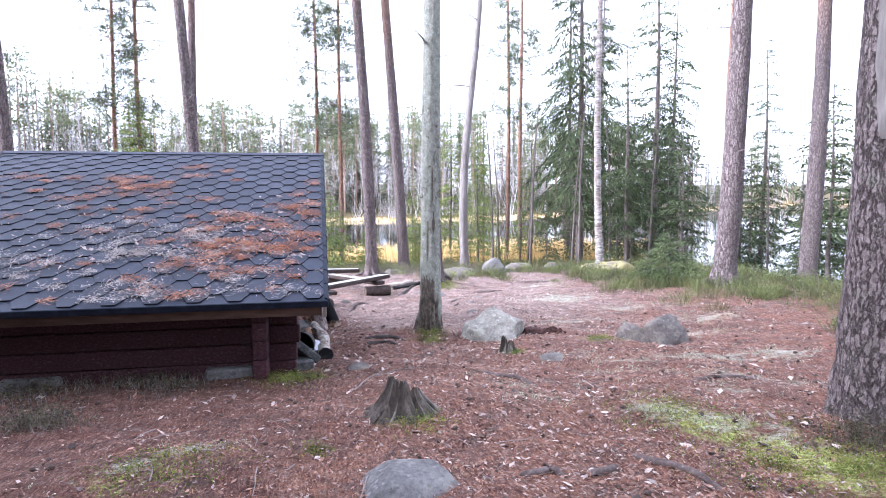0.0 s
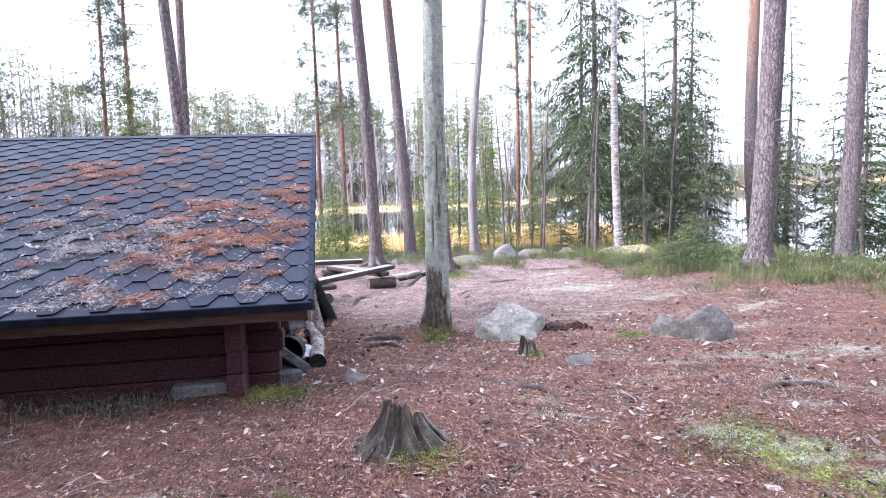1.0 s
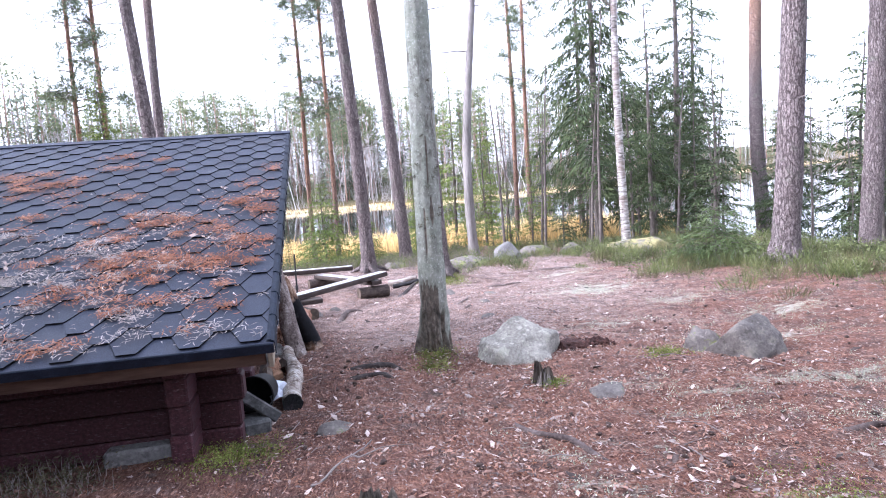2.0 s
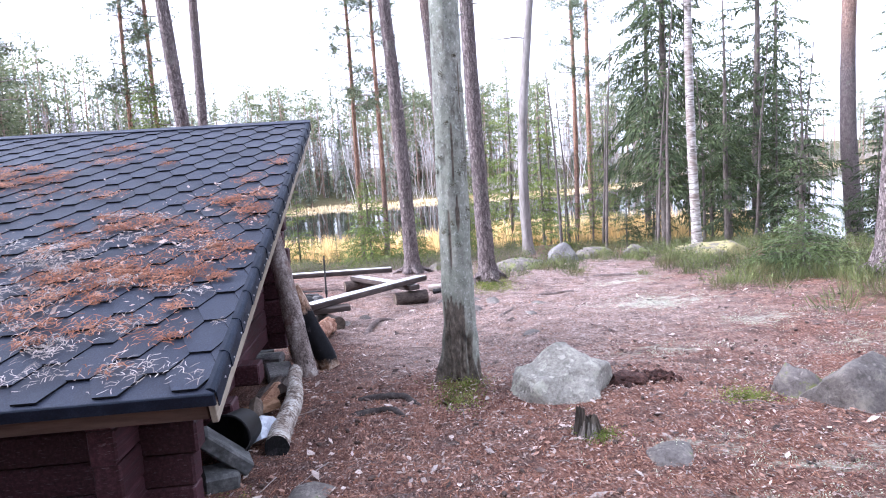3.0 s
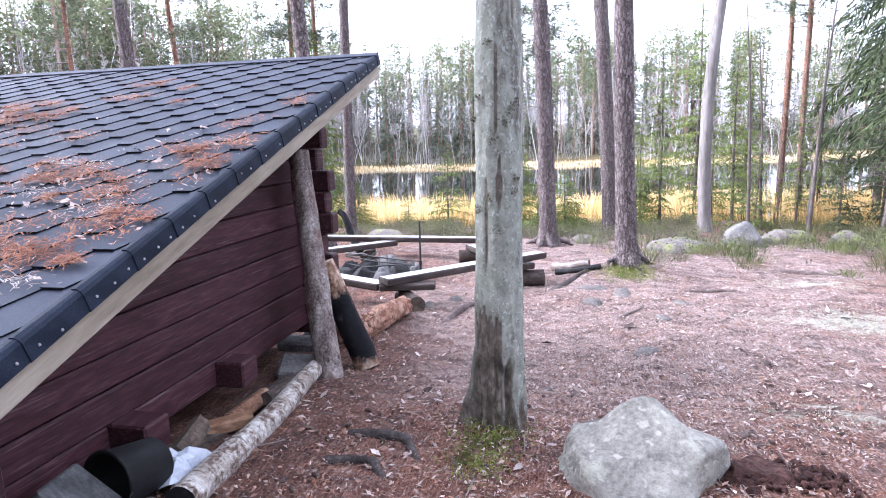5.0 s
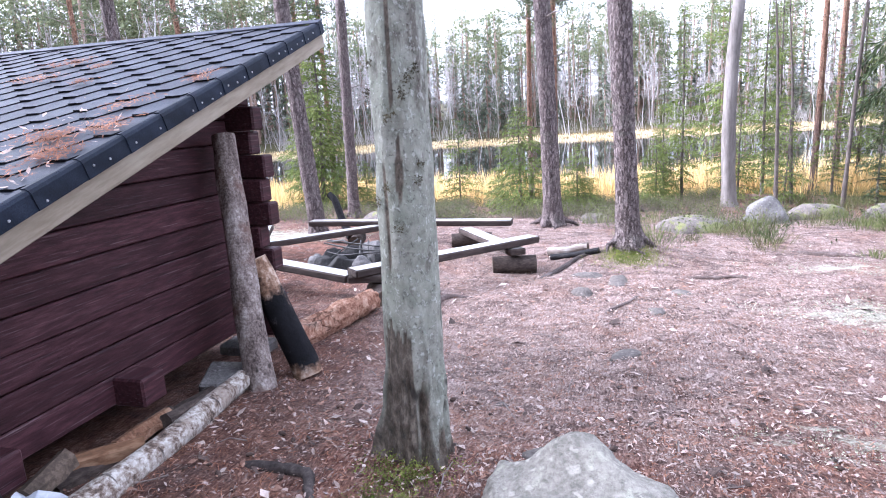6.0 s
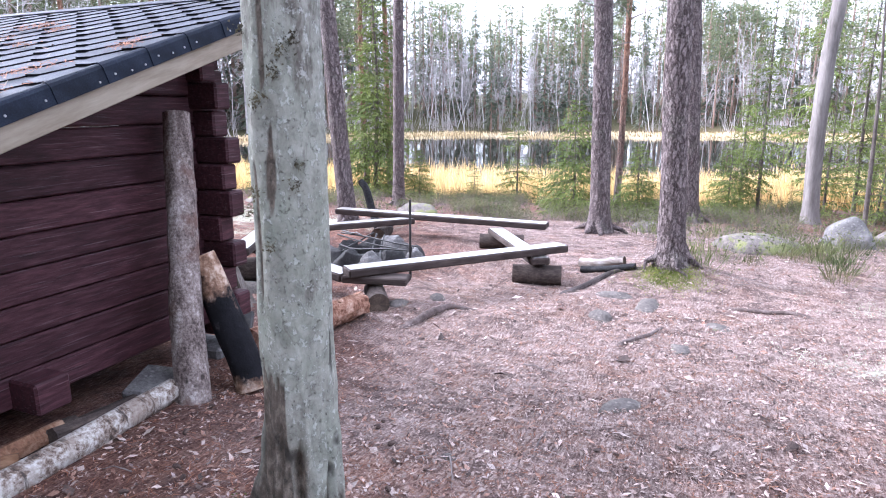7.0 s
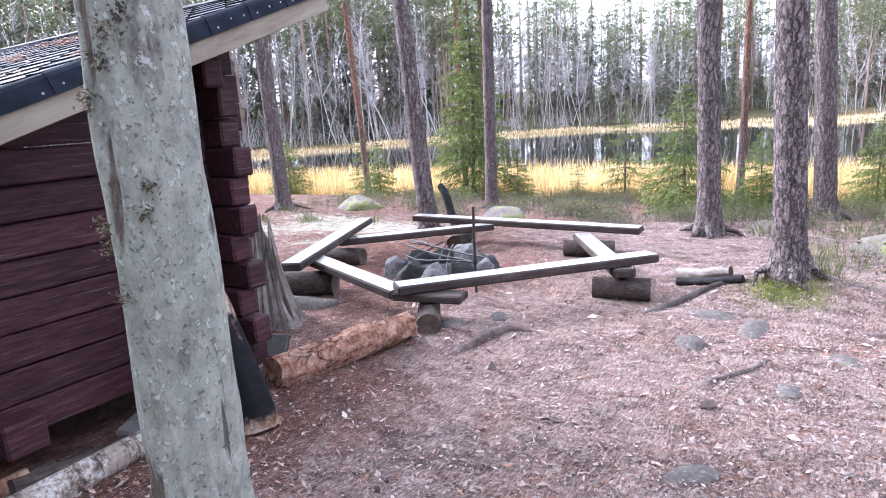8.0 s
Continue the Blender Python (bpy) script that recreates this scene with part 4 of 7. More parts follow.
def spruce(h, base_r, crown_from, spread, seed, whorl=0.22, per=6, step=0.07, width=0.019, droop=0.35, ragged=0.3):
    """Trunk and crown of a spruce, as two Geos."""
    rs = np.random.default_rng(seed)
    trunk, crown = Geo(), Geo()
    tube(trunk, line((0, 0, -0.15), (rs.normal(0, 0.02) * h, rs.normal(0, 0.02) * h, h), 9, 0.006 * h, rs), np.linspace(base_r, 0.008, 9) ** 1.0, 9, 0)
    z = crown_from
    while z < h * 0.985:
        u = (z - crown_from) / max(h - crown_from, 0.1)
        size = spread * (1 - u) ** 0.85 * (0.55 + 0.45 * smooth(u * 5 + 0.3)) + 0.05
        k = max(3, int(per * (0.6 + 0.4 * (1 - u))))
        for a in range(k):
            if rs.random() < ragged * 0.5:
                continue
            ang = 2 * np.pi * (a + rs.uniform(-0.35, 0.35)) / k + z * 2.1
            rise = 0.35 * u - 0.05
            out = np.array((math.cos(ang), math.sin(ang), rise))
            ln = size * rs.uniform(1 - ragged, 1 + ragged * 0.6)
            bough(crown, np.array((0, 0, z + rs.uniform(-0.06, 0.06))), out, ln, droop * rs.uniform(0.6, 1.3), width, rs, 0, 1, step, 0.004 + 0.006 * ln)
        z += whorl * rs.uniform(0.75, 1.2) * (0.6 + 0.4 * (1 - u))
    return trunk, crown


def dry_twigs(geo, base_r, lo, hi, count, seed, length=0.7):
    """Dead bare side twigs on the lower trunk."""
    rs = np.random.default_rng(seed)
    for _ in range(count):
        z, ang = rs.uniform(lo, hi), rs.uniform(0, 2 * np.pi)
        ln = length * rs.uniform(0.3, 1.2)
        d = np.array((math.cos(ang), math.sin(ang), rs.uniform(-0.3, 0.25)))
        a = np.array((0, 0, z))
        tube(geo, (a, a + d * ln * 0.6, a + d * ln + (0, 0, -0.08 * ln)), (0.008, 0.005, 0.002), 3, 0, caps=False)


def tuft_crown(geo, trunk_at, lo, hi, reach, count, seed, tufts=9, needles=13, size=0.16):
    """Sparse pine branches that end in needle tufts."""
    rs = np.random.default_rng(seed)
    for _ in range(count):
        u = rs.uniform(0, 1)
        z, ang = lo + (hi - lo) * u, rs.uniform(0, 2 * np.pi)
        ln = reach * (1 - 0.7 * u) * rs.uniform(0.5, 1.15)
        d = np.array((math.cos(ang), math.sin(ang), rs.uniform(-0.1, 0.35)))
        a = trunk_at(z)
        path = np.array((a, a + d * ln * 0.5 + (0, 0, 0.04), a + d * ln))
        tube(geo, path, (0.012 + 0.008 * ln, 0.012, 0.005), 4, 1, caps=False)
        for _ in range(tufts):
            c = a + d * ln * rs.uniform(0.45, 1.05) + rs.normal(0, 0.13 * ln ** 0.5, 3)
            k = needles
            dirs = rs.normal(0, 1, (k, 3)) + d * 0.7 + (0, 0, 0.35)
            dirs /= np.linalg.norm(dirs, axis=1)[:, None]
            w = np.cross(dirs, rs.normal(0, 1, (k, 3)))
            w /= np.linalg.norm(w, axis=1)[:, None] + 1e-9
            ln2 = size * rs.uniform(0.6, 1.2, (k, 1))
            verts = np.stack((c + w * 0.010, c + dirs * ln2 * 0.55 - w * 0.013, c + dirs * ln2), 1).reshape(-1, 3)
            geo.add(verts, np.arange(k * 3).reshape(k, 3), 0)


def trunk_path(lean, h, rs, n=26, wob=0.05, z=None):
    """A standing trunk from just under the ground; lean: metres sideways for each metre up."""
    if z is None:
        z = np.concatenate(((-0.12, 0.0, 0.06, 0.14, 0.25, 0.4, 0.6), np.linspace(0.9, h, n - 7)))
    p = np.column_stack((z * lean[0], z * lean[1], z))
    off = rs.normal(0, wob, (2, 2))
    for k in range(2):
        p[:, 0] += np.sin(z / h * np.pi * (k + 1.3)) * off[0, k] / (k + 1)
        p[:, 1] += np.sin(z / h * np.pi * (k + 1.3)) * off[1, k] / (k + 1)
    p[:, :2] -= [np.interp(0.0, z, p[:, k]) for k in range(2)]
    return p


def flared(p, r0, h, flare=0.9, top=0.45):
    z = np.clip(p[:, 2], 0, None)
    return r0 * (1 + flare * np.exp(-z / 0.16) * 0.6 - (1 - top) * z / h)


def roots(geo, r0, count, seed, reach=0.5, slot=0):
    rs = np.random.default_rng(seed)
    for k in range(count):
        a = 2 * np.pi * (k + rs.uniform(-0.3, 0.3)) / count
        ln = reach * rs.uniform(0.6, 1.2)
        pts = [(math.cos(a + b) * d, math.sin(a + b) * d, zz) for d, zz, b in ((r0 * 0.5, r0 * 1.7, 0), (r0 * 1.1, r0 * 0.6, 0.05), (r0 * 1.6 + ln * 0.4, 0.02, rs.uniform(-0.2, 0.2)), (r0 * 1.6 + ln, -0.06, rs.uniform(-0.4, 0.4)))]
        tube(geo, pts, (r0 * 0.5, r0 * 0.38, r0 * 0.2, r0 * 0.06), 7, slot, rough=0.25, freq=8, seed=seed + k)


def pine(at, lean, r0, h, seed, label, crown=(0.55, 1.6, 60), group="pines round the clearing", sides=20, rough=0.10, root_count=5, tufts=9, size=0.17, root_reach=0.3, flare=0.9):
    rs = np.random.default_rng(seed)
    x, y = at
    tree = thing("pine_tree", label, "tree", group, at=pose(x, y, gz(x, y)))
    p = trunk_path(lean, h, rs, 34)
    g = Geo()
    tube(g, p, flared(p, r0, h, flare), sides, 0, rough=rough, freq=9, seed=seed * 1.7)
    if root_count:
        roots(g, r0, root_count, seed, root_reach)
    part("trunk", g, M_PINE_THIN if r0 < 0.11 else M_PINE, tree, "scaly grey-brown bark turning orange higher up", smooth=True)
    at_z = lambda z: np.array([np.interp(z, p[:, 2], p[:, k]) for k in range(3)])
    c = Geo()
    tuft_crown(c, at_z, crown[0] * h, h * 0.99, crown[1], crown[2], seed + 5, tufts, size=size)
    part("crown", c, [M_PINE_NEEDLE, M_TWIG], tree, "sparse grey-green needle tufts", smooth=True)
    for _ in range(6):
        st = Geo()
        z, a = rs.uniform(2.0, crown[0] * h), rs.uniform(0, 6.28)
        c0 = at_z(z)
        tube(st, (c0, c0 + np.array((math.cos(a), math.sin(a), 0.15)) * (r0 + rs.uniform(0.05, 0.4))), (0.014, 0.006), 5)
        part("dead_branch", st, M_TWIG, tree)
    return tree


LAB = "tall straight pine with scaly bark beside the clearing"
pine((0.79, 15.8), (-0.045, -0.01), 0.15, 15, 21, LAB)
pine((2.04, 13.15), (-0.008, -0.005), 0.135, 14, 22, "pine with spreading surface roots beside the log benches", root_count=5, root_reach=0.2)
pine((1.93, 18.9), (-0.065, 0.0), 0.17, 16, 23, LAB)
pine((7.42, 11.1), (0.014, 0.0), 0.21, 16, 24, "thick pine rising from berry shrubs")
pine((11.3, 13.6), (0.018, 0.0), 0.21, 16, 25, "thick pine rising from berry shrubs")
pine((16.2, 23.6), (-0.03, 0.0), 0.28, 18, 26, "thick pine near the lake shore", root_count=0)
old_pine = pine((3.74, 3.80), (-0.02, -0.02), 0.25, 13, 27, "old pine with deeply scaled bark and a bare scar", sides=40, rough=0.12, root_count=0, flare=0.35)
pine((-2.89, 14.45), (-0.055, 0.0), 0.135, 15, 28, "pine leaning slightly beside the fire ring")
pine((-3.93, 18.05), (0.02, 0.01), 0.125, 15, 29, LAB)
pine((-7.1, 15.3), (-0.05, 0.0), 0.145, 15, 30, LAB)


def bare_scar(at, lean, r0, h, seed, flare, lo, hi, turn, wide):
    """A long patch where the bark has come off, following the trunk's skin."""
    p = trunk_path(lean, h, np.random.default_rng(seed), 34)
    g = Geo()
    rows, cols = 40, 14
    v = []
    for i in range(rows):
        z = lo + (hi - lo) * i / (rows - 1)
        c = np.array([np.interp(z, p[:, 2], p[:, k]) for k in range(3)])
        r = np.interp(z, p[:, 2], flared(p, r0, h, flare))
        taper = math.sin(math.pi * min(1.0, (i + 0.5) / rows * 1.15)) ** 0.35
        for j in range(cols):
            q = 2 * j / (cols - 1) - 1
            a = turn + wide * taper * (q + 0.16 * noise.noise((z * 5, 3 * q, 2)) + 0.10 * noise.noise((z * 14, q, 5)))
            d = np.array((math.cos(a), math.sin(a), 0))
            e = c * 9 * 0.45 + d * 9 * 0.4
            bark = 1 + 0.12 * noise.noise((e[0] + seed * 1.7, e[1], e[2]))
            v.append(c + d * r * bark + d * (0.012 if abs(q) < 0.9 else -0.015))
    k = (np.arange(rows - 1)[:, None] * cols + np.arange(cols - 1)[None]).ravel()
    g.add(v, np.stack((k, k + 1, k + cols + 1, k + cols), 1))
    return g


part("bare_scar", bare_scar((3.74, 3.80), (-0.02, -0.02), 0.25, 13, 27, 0.35, 1.95, 4.2, math.radians(216), 0.5), M_TAN_GREY, old_pine, "pale bare wood where bark has fallen off", smooth=True)
THIN = "slender pine with a bare stem and sparse tufts"
for k, (tx, ty, lx, hh) in enumerate(((-7.03, 21.9, 0.0, 12), (-6.33, 22.0, 0.0, 13), (-0.76, 23.4, 0.0, 11.5), (0.05, 22.2, 0.005, 10.5), (7.16, 26.3, 0.0, 14), (7.5, 25.4, 0.0, 14), (-10.4, 21.5, -0.05, 13), (-14.0, 21.4, -0.05, 12), (-17.5, 20.5, 0.02, 13))):
    pine((tx, ty), (lx, 0.0), 0.085 if k < 4 else 0.10, hh, 40 + k, THIN, (0.42, 1.2, 62), "slender shore pines", 8, 0.06, 0, 9, 0.22)


# the bare dead tree in the clearing
def dead_tree():
    rs = np.random.default_rng(3)
    x, y = 1.14, 7.88
    tree = thing("dead_tree", "barkless grey dead pine with green bloom and rotten foot", "tree", at=pose(x, y, gz(x, y)))
    h = 9.0
    p = trunk_path((0.003, 0.004), h, rs, 90, 0.015, np.concatenate((np.linspace(-0.12, 1.0, 42), np.linspace(1.03, 2.7, 60), np.linspace(2.8, h, 40))))
    NS = 84
    rot = np.zeros((len(p), NS))
    r = flared(p, 0.133, h, 0.0, 0.55)
    g = Geo()
    tube(g, p, r, NS, 0, rough=0.09, freq=7, seed=2.0)
    ring = g.verts[0].reshape(len(p), NS, 3)
    for i in range(len(p)):
        zz = p[i, 2]
        for j in range(NS):
            d = ring[i, j] - p[i]
            a = math.atan2(d[1], d[0]) % (2 * math.pi)
            if zz < 0.8:
                # the foot: ribs of rotten wood, a thin dark buttress and a hollow
                low = 1 - max(zz, 0) / 0.8
                wave = a + 0.25 * noise.noise((a * 1.5, zz * 3, 3))
                rib = (0.10 * math.sin(13 * wave) + 0.07 * math.sin(22 * wave + 1.7)) * low + 0.14 * low * noise.noise((a * 5, zz * 7, 7))
                butt = 0.8 * math.exp(-((a - 3.45) / 0.16) ** 2) * math.exp(-max(zz, 0) / 0.20) + 0.4 * math.exp(-((a - 5.55) / 0.3) ** 2) * math.exp(-max(zz, 0) / 0.10)
                hollow = math.exp(-((a - 5.25) / 0.28) ** 2) * float(smooth((0.42 - zz) / 0.1)) + 0.8 * math.exp(-((a - 3.75) / 0.12) ** 2) * float(smooth((0.5 - zz) / 0.1))
                d *= 1 + rib + butt - 0.26 * hollow
                rot[i, j] = max(hollow, min(1.0, 1.3 * butt), max(0.0, -6 * rib) * low)
            step = 0.66 + 0.2 * noise.noise((a * 4, 0, 1)) + 0.05 * noise.noise((a * 14, 0, 4))
            bare = smooth((math.cos(a - 4.25) - 0.62) / 0.25)
            if zz < step and bare > 0.4:
                d *= 0.925
                rot[i, j] = max(rot[i, j], 0.78)
            rot[i, j] = max(rot[i, j], float(smooth((0.20 - zz + 0.2 * noise.noise((a * 3.5, zz * 2, 5))) / 0.2)))
            for az_, zc, zh, wide in ((4.9, 1.36, 0.15, 0.13), (4.75, 1.86, 0.24, 0.10), (5.5, 2.35, 0.2, 0.12), (4.3, 1.15, 0.25, 0.1)):
                edge = 0.5 * noise.noise((a * 9, zz * 6, 11)) + 0.3 * noise.noise((a * 22, zz * 14, 12))
                scar = float(smooth((1.25 + edge - ((a - az_) / wide) ** 2 - ((zz - zc) / zh) ** 2) / 0.5))
                rot[i, j] = max(rot[i, j], 0.95 * scar)
                d = d * (1 - 0.035 * scar)
            ring[i, j] = p[i] + d
    trunk = part("trunk", g, M_DEAD, tree, smooth=True)
    field = np.zeros(len(trunk.data.vertices), np.float32)
    field[:rot.size] = rot.ravel()
    trunk.data.attributes.new("rot", "FLOAT", "POINT").data.foreach_set("value", field)
    for k in range(16):
        tuftg = Geo()
        a, z = rs.uniform(3.4, 6.0), rs.uniform(1.0, 2.6)
        cpt = np.array([np.interp(z, p[:, 2], p[:, q_]) for q_ in range(3)]) + np.array((math.cos(a), math.sin(a), 0)) * 0.13
        m = 60
        d = rs.normal(0, 1, (m, 3)) + (math.cos(a), math.sin(a), -0.1)
        d /= np.linalg.norm(d, axis=1)[:, None]
        w = np.cross(d, rs.normal(0, 1, (m, 3))) * 0.0025
        s = rs.uniform(0.007, 0.017, (m, 1))
        o = cpt + rs.normal(0, 0.012, (m, 3))
        tuftg.add(np.stack((o - w, o + w, o + d * s), 1).reshape(-1, 3), np.arange(3 * m).reshape(m, 3))
        tagged(part("lichen_tuft", tuftg, M_SPRIG_DARK, tree), "small grey-brown lichen tuft", kind="stuff")
    for z, a, ln in ((2.9, 1.0, 0.2), (3.6, 4.0, 0.3), (4.6, 2.4, 0.9), (5.3, 5.4, 0.6), (6.4, 0.3, 0.8)):
        c0 = np.array([np.interp(z, p[:, 2], p[:, q_]) for q_ in range(3)])
        br = Geo()
        tube(br, line(c0, c0 + np.array((math.cos(a), math.sin(a), 0.2)) * (0.12 + ln), 5, 0.02, rs), np.linspace(0.02, 0.005, 5), 6)
        part("dead_branch", br, M_DEAD, tree)


dead_tree()


def bare_snag():
    """The pale barkless trunk by the shore boulders."""
    rs = np.random.default_rng(8)
    x, y = 4.1, 20.3
    tree = thing("dead_tree", "pale barkless leaning dead trunk near the shore", "tree", at=pose(x, y, gz(x, y)))
    p = trunk_path((0.052, 0.0), 11.0, rs, 26, 0.10)
    g = Geo()
    tube(g, p, flared(p, 0.15, 11.0, 0.7, 0.5), 16, 0, rough=0.08, freq=6, seed=4)
    part("trunk", g, M_TAN_GREY, tree, smooth=True)
    for z, a, ln in ((5.9, 3.3, 1.3), (7.2, 0.5, 0.6), (6.4, 2.0, 0.5), (8.0, 4.0, 0.8)):
        c0 = np.array([np.interp(z, p[:, 2], p[:, k]) for k in range(3)])
        b = Geo()
        tube(b, line(c0, c0 + np.array((math.cos(a) * ln, math.sin(a) * ln, 0.1)), 5, 0.05, rs), np.linspace(0.025, 0.006, 5), 5)
        part("dead_branch", b, M_TWIG, tree)


bare_snag()


def birch(at, lean, r0, h, seed, label, twigs=60):
    rs = np.random.default_rng(seed)
    x, y = at
    tree = thing("birch_tree", label, "tree", at=pose(x, y, gz(x, y)))
    p = trunk_path(lean, h, rs, 24, 0.08)
    g = Geo()
    tube(g, p, flared(p, r0, h, 0.5, 0.25), 14, 0, rough=0.06, freq=6, seed=seed)
    part("trunk", g, M_BIRCH, tree, "white birch bark with black scars", smooth=True)
    c = Geo()
    for _ in range(twigs):
        z, a = rs.uniform(0.4, 0.98) * h, rs.uniform(0, 6.28)
        c0 = np.array([np.interp(z, p[:, 2], p[:, k]) for k in range(3)])
        ln = rs.uniform(0.5, 1.6) * (1.15 - z / h)
        e = c0 + np.array((math.cos(a), math.sin(a), rs.uniform(0.3, 0.9))) * ln
        tube(c, line(c0, e, 4, 0.05, rs), (0.014, 0.01, 0.006, 0.003), 3, caps=False)
        for _ in range(5):
            s = c0 + (e - c0) * rs.uniform(0.4, 1)
            tube(c, (s, s + rs.normal(0, 0.22, 3) + (0, 0, 0.05)), (0.004, 0.0015), 3, caps=False)
    part("twigs", c, M_TWIG, tree, "bare leafless twigs")
    return tree


birch((6.84, 15.7), (-0.01, 0.0), 0.105, 12, 61, "leafless white birch among shore spruces")
birch((9.3, 21.0), (-0.03, 0.0), 0.07, 10, 62, "thin leafless birch among shore spruces", 40)


# spruces by the shore: a few built once, then copied
def spruce_tree(at, h, r, crown_from, spread, seed, label, needles=None, group="shore spruces", turn=0, **kw):
    tr, cr = spruce(h, r, crown_from, spread, seed, **kw)
    x, y = at
    tree = thing("spruce_tree", label, "tree", group, at=pose(x, y, gz(x, y), 0, 0, turn))
    if crown_from > 0.8:
        dry_twigs(tr, r, 0.4, crown_from + 1.0, 26, seed + 3)
    part("trunk", tr, M_SPRUCE_BARK, tree, smooth=True)
    part("crown", cr, [needles or M_SPRUCE, M_SPRUCE_BARK], tree, smooth=True)
    return tree


OLD = "tall spruce with drooping dark green boughs"
big_a = spruce_tree((8.1, 20.3), 13.5, 0.14, 2.2, 1.95, 71, OLD, whorl=0.40, per=5, droop=0.95, ragged=0.65, width=0.030, step=0.056)
big_b = spruce_tree((11.6, 21.7), 13.0, 0.15, 1.2, 1.75, 72, OLD, whorl=0.46, per=5, droop=0.45, ragged=0.65, width=0.030, step=0.056)
mid_a = spruce_tree((9.9, 16.8), 4.6, 0.055, 0.5, 0.95, 73, "slim young spruce with level green boughs", whorl=0.24, per=6, droop=0.3, ragged=0.45, width=0.026)
mid_b = spruce_tree((4.68, 26.4), 7.6, 0.07, 0.9, 1.0, 74, "slim spruce with ragged green boughs", M_YOUNG, whorl=0.25, per=6, droop=0.35, ragged=0.45, width=0.022)
small_a = spruce_tree((-0.21, 18.5), 2.3, 0.03, 0.1, 0.85, 75, "bushy young spruce, bright green", M_YOUNG, "young spruces at the shore", whorl=0.13, per=8, droop=0.25, ragged=0.2, width=0.013, step=0.05)
small_b = spruce_tree((-2.7, 22.6), 2.6, 0.03, 0.1, 0.7, 76, "thin young spruce with open whorls", M_YOUNG, "young spruces at the shore", whorl=0.22, per=6, droop=0.2, ragged=0.35, width=0.013, step=0.05)
centre = spruce_tree((-6.2, 21.0), 6.2, 0.065, 0.25, 1.15, 77, "dense green conical spruce by the shore", M_YOUNG, "young spruces at the shore", whorl=0.19, per=8, droop=0.25, ragged=0.25, step=0.06)
low = spruce_tree((6.75, 12.0), 1.05, 0.025, 0.06, 0.85, 78, "low spreading young spruce among berry shrubs", M_LOW, "young spruces at the shore", whorl=0.09, per=9, droop=0.18, ragged=0.25, width=0.010, step=0.045)
rnd = random.Random(5)
for src, spots in ((big_a, ((13.6, 24.2, 0.85), (9.6, 25.5, 0.9))), (big_b, ((10.6, 24.0, 0.9), (15.5, 21.0, 0.72), (8.9, 18.4, 0.55))),
                   (mid_a, ((14.1, 16.0, 1.45), (18.2, 21.5, 1.7), (12.2, 17.6, 0.85), (13.4, 18.6, 1.0), (10.8, 19.4, 0.9), (15.2, 14.6, 1.25), (6.7, 19.6, 0.5), (9.0, 23.6, 0.8), (12.6, 15.4, 0.6), (16.5, 17.4, 1.45), (10.3, 21.9, 1.1))),
                   (mid_b, ((3.2, 21.6, 0.62), (5.5, 24.6, 0.75), (6.3, 27.0, 0.8), (2.9, 25.0, 0.5), (6.9, 23.4, 0.5), (8.4, 26.6, 0.85))),
                   (small_a, ((0.9, 19.4, 0.7), (2.6, 21.4, 0.75), (-9.3, 20.8, 0.7), (-12.2, 20.0, 0.8), (-4.9, 21.0, 0.6))),
                   (small_b, ((-1.5, 22.4, 0.42), (-3.9, 22.4, 0.48), (4.6, 22.6, 1.1), (5.3, 20.9, 0.8), (-10.9, 21.9, 0.8)))):
    for cx, cy, s in spots:
        c = copy_thing(src, pose(cx, cy, gz(cx, cy), 0, 0, rnd.uniform(0, 360)))
        c.scale = (s, s, s * rnd.uniform(0.92, 1.1))


# thin bare stems between the shore spruces
def bare_stem(at, h, seed):
    x, y = at
    rs = np.random.default_rng(seed)
    tree = thing("spruce_sapling", "thin dead spruce stem with dry side twigs", "tree", "bare stems by the shore", at=pose(x, y, gz(x, y)))
    g = Geo()
    tube(g, line((0, 0, -0.1), (rs.normal(0, 0.15), rs.normal(0, 0.15), h), 8, 0.03, rs), np.linspace(0.045, 0.008, 8), 7)
    dry_twigs(g, 0.04, 0.6, h * 0.95, 34, seed + 1, 0.6)
    part("trunk", g, M_SPRUCE_BARK, tree, smooth=True)
    return tree


stems = [bare_stem((6.0, 19.2), 6.0, 201), bare_stem((9.4, 18.0), 5.0, 202)]
for k, (cx, cy) in enumerate(((7.2, 18.7), (7.7, 19.9), (8.7, 19.2), (5.5, 21.0), (9.9, 20.1), (10.9, 18.5), (6.6, 21.4), (11.9, 19.6), (4.9, 19.6), (12.8, 17.0), (7.0, 17.6), (8.3, 21.6), (14.6, 17.8), (10.2, 17.4))):
    c = copy_thing(stems[k % 2], pose(cx, cy, gz(cx, cy), 0, 0, k * 67))
    c.scale = (1, 1, 0.75 + 0.07 * (k % 6))


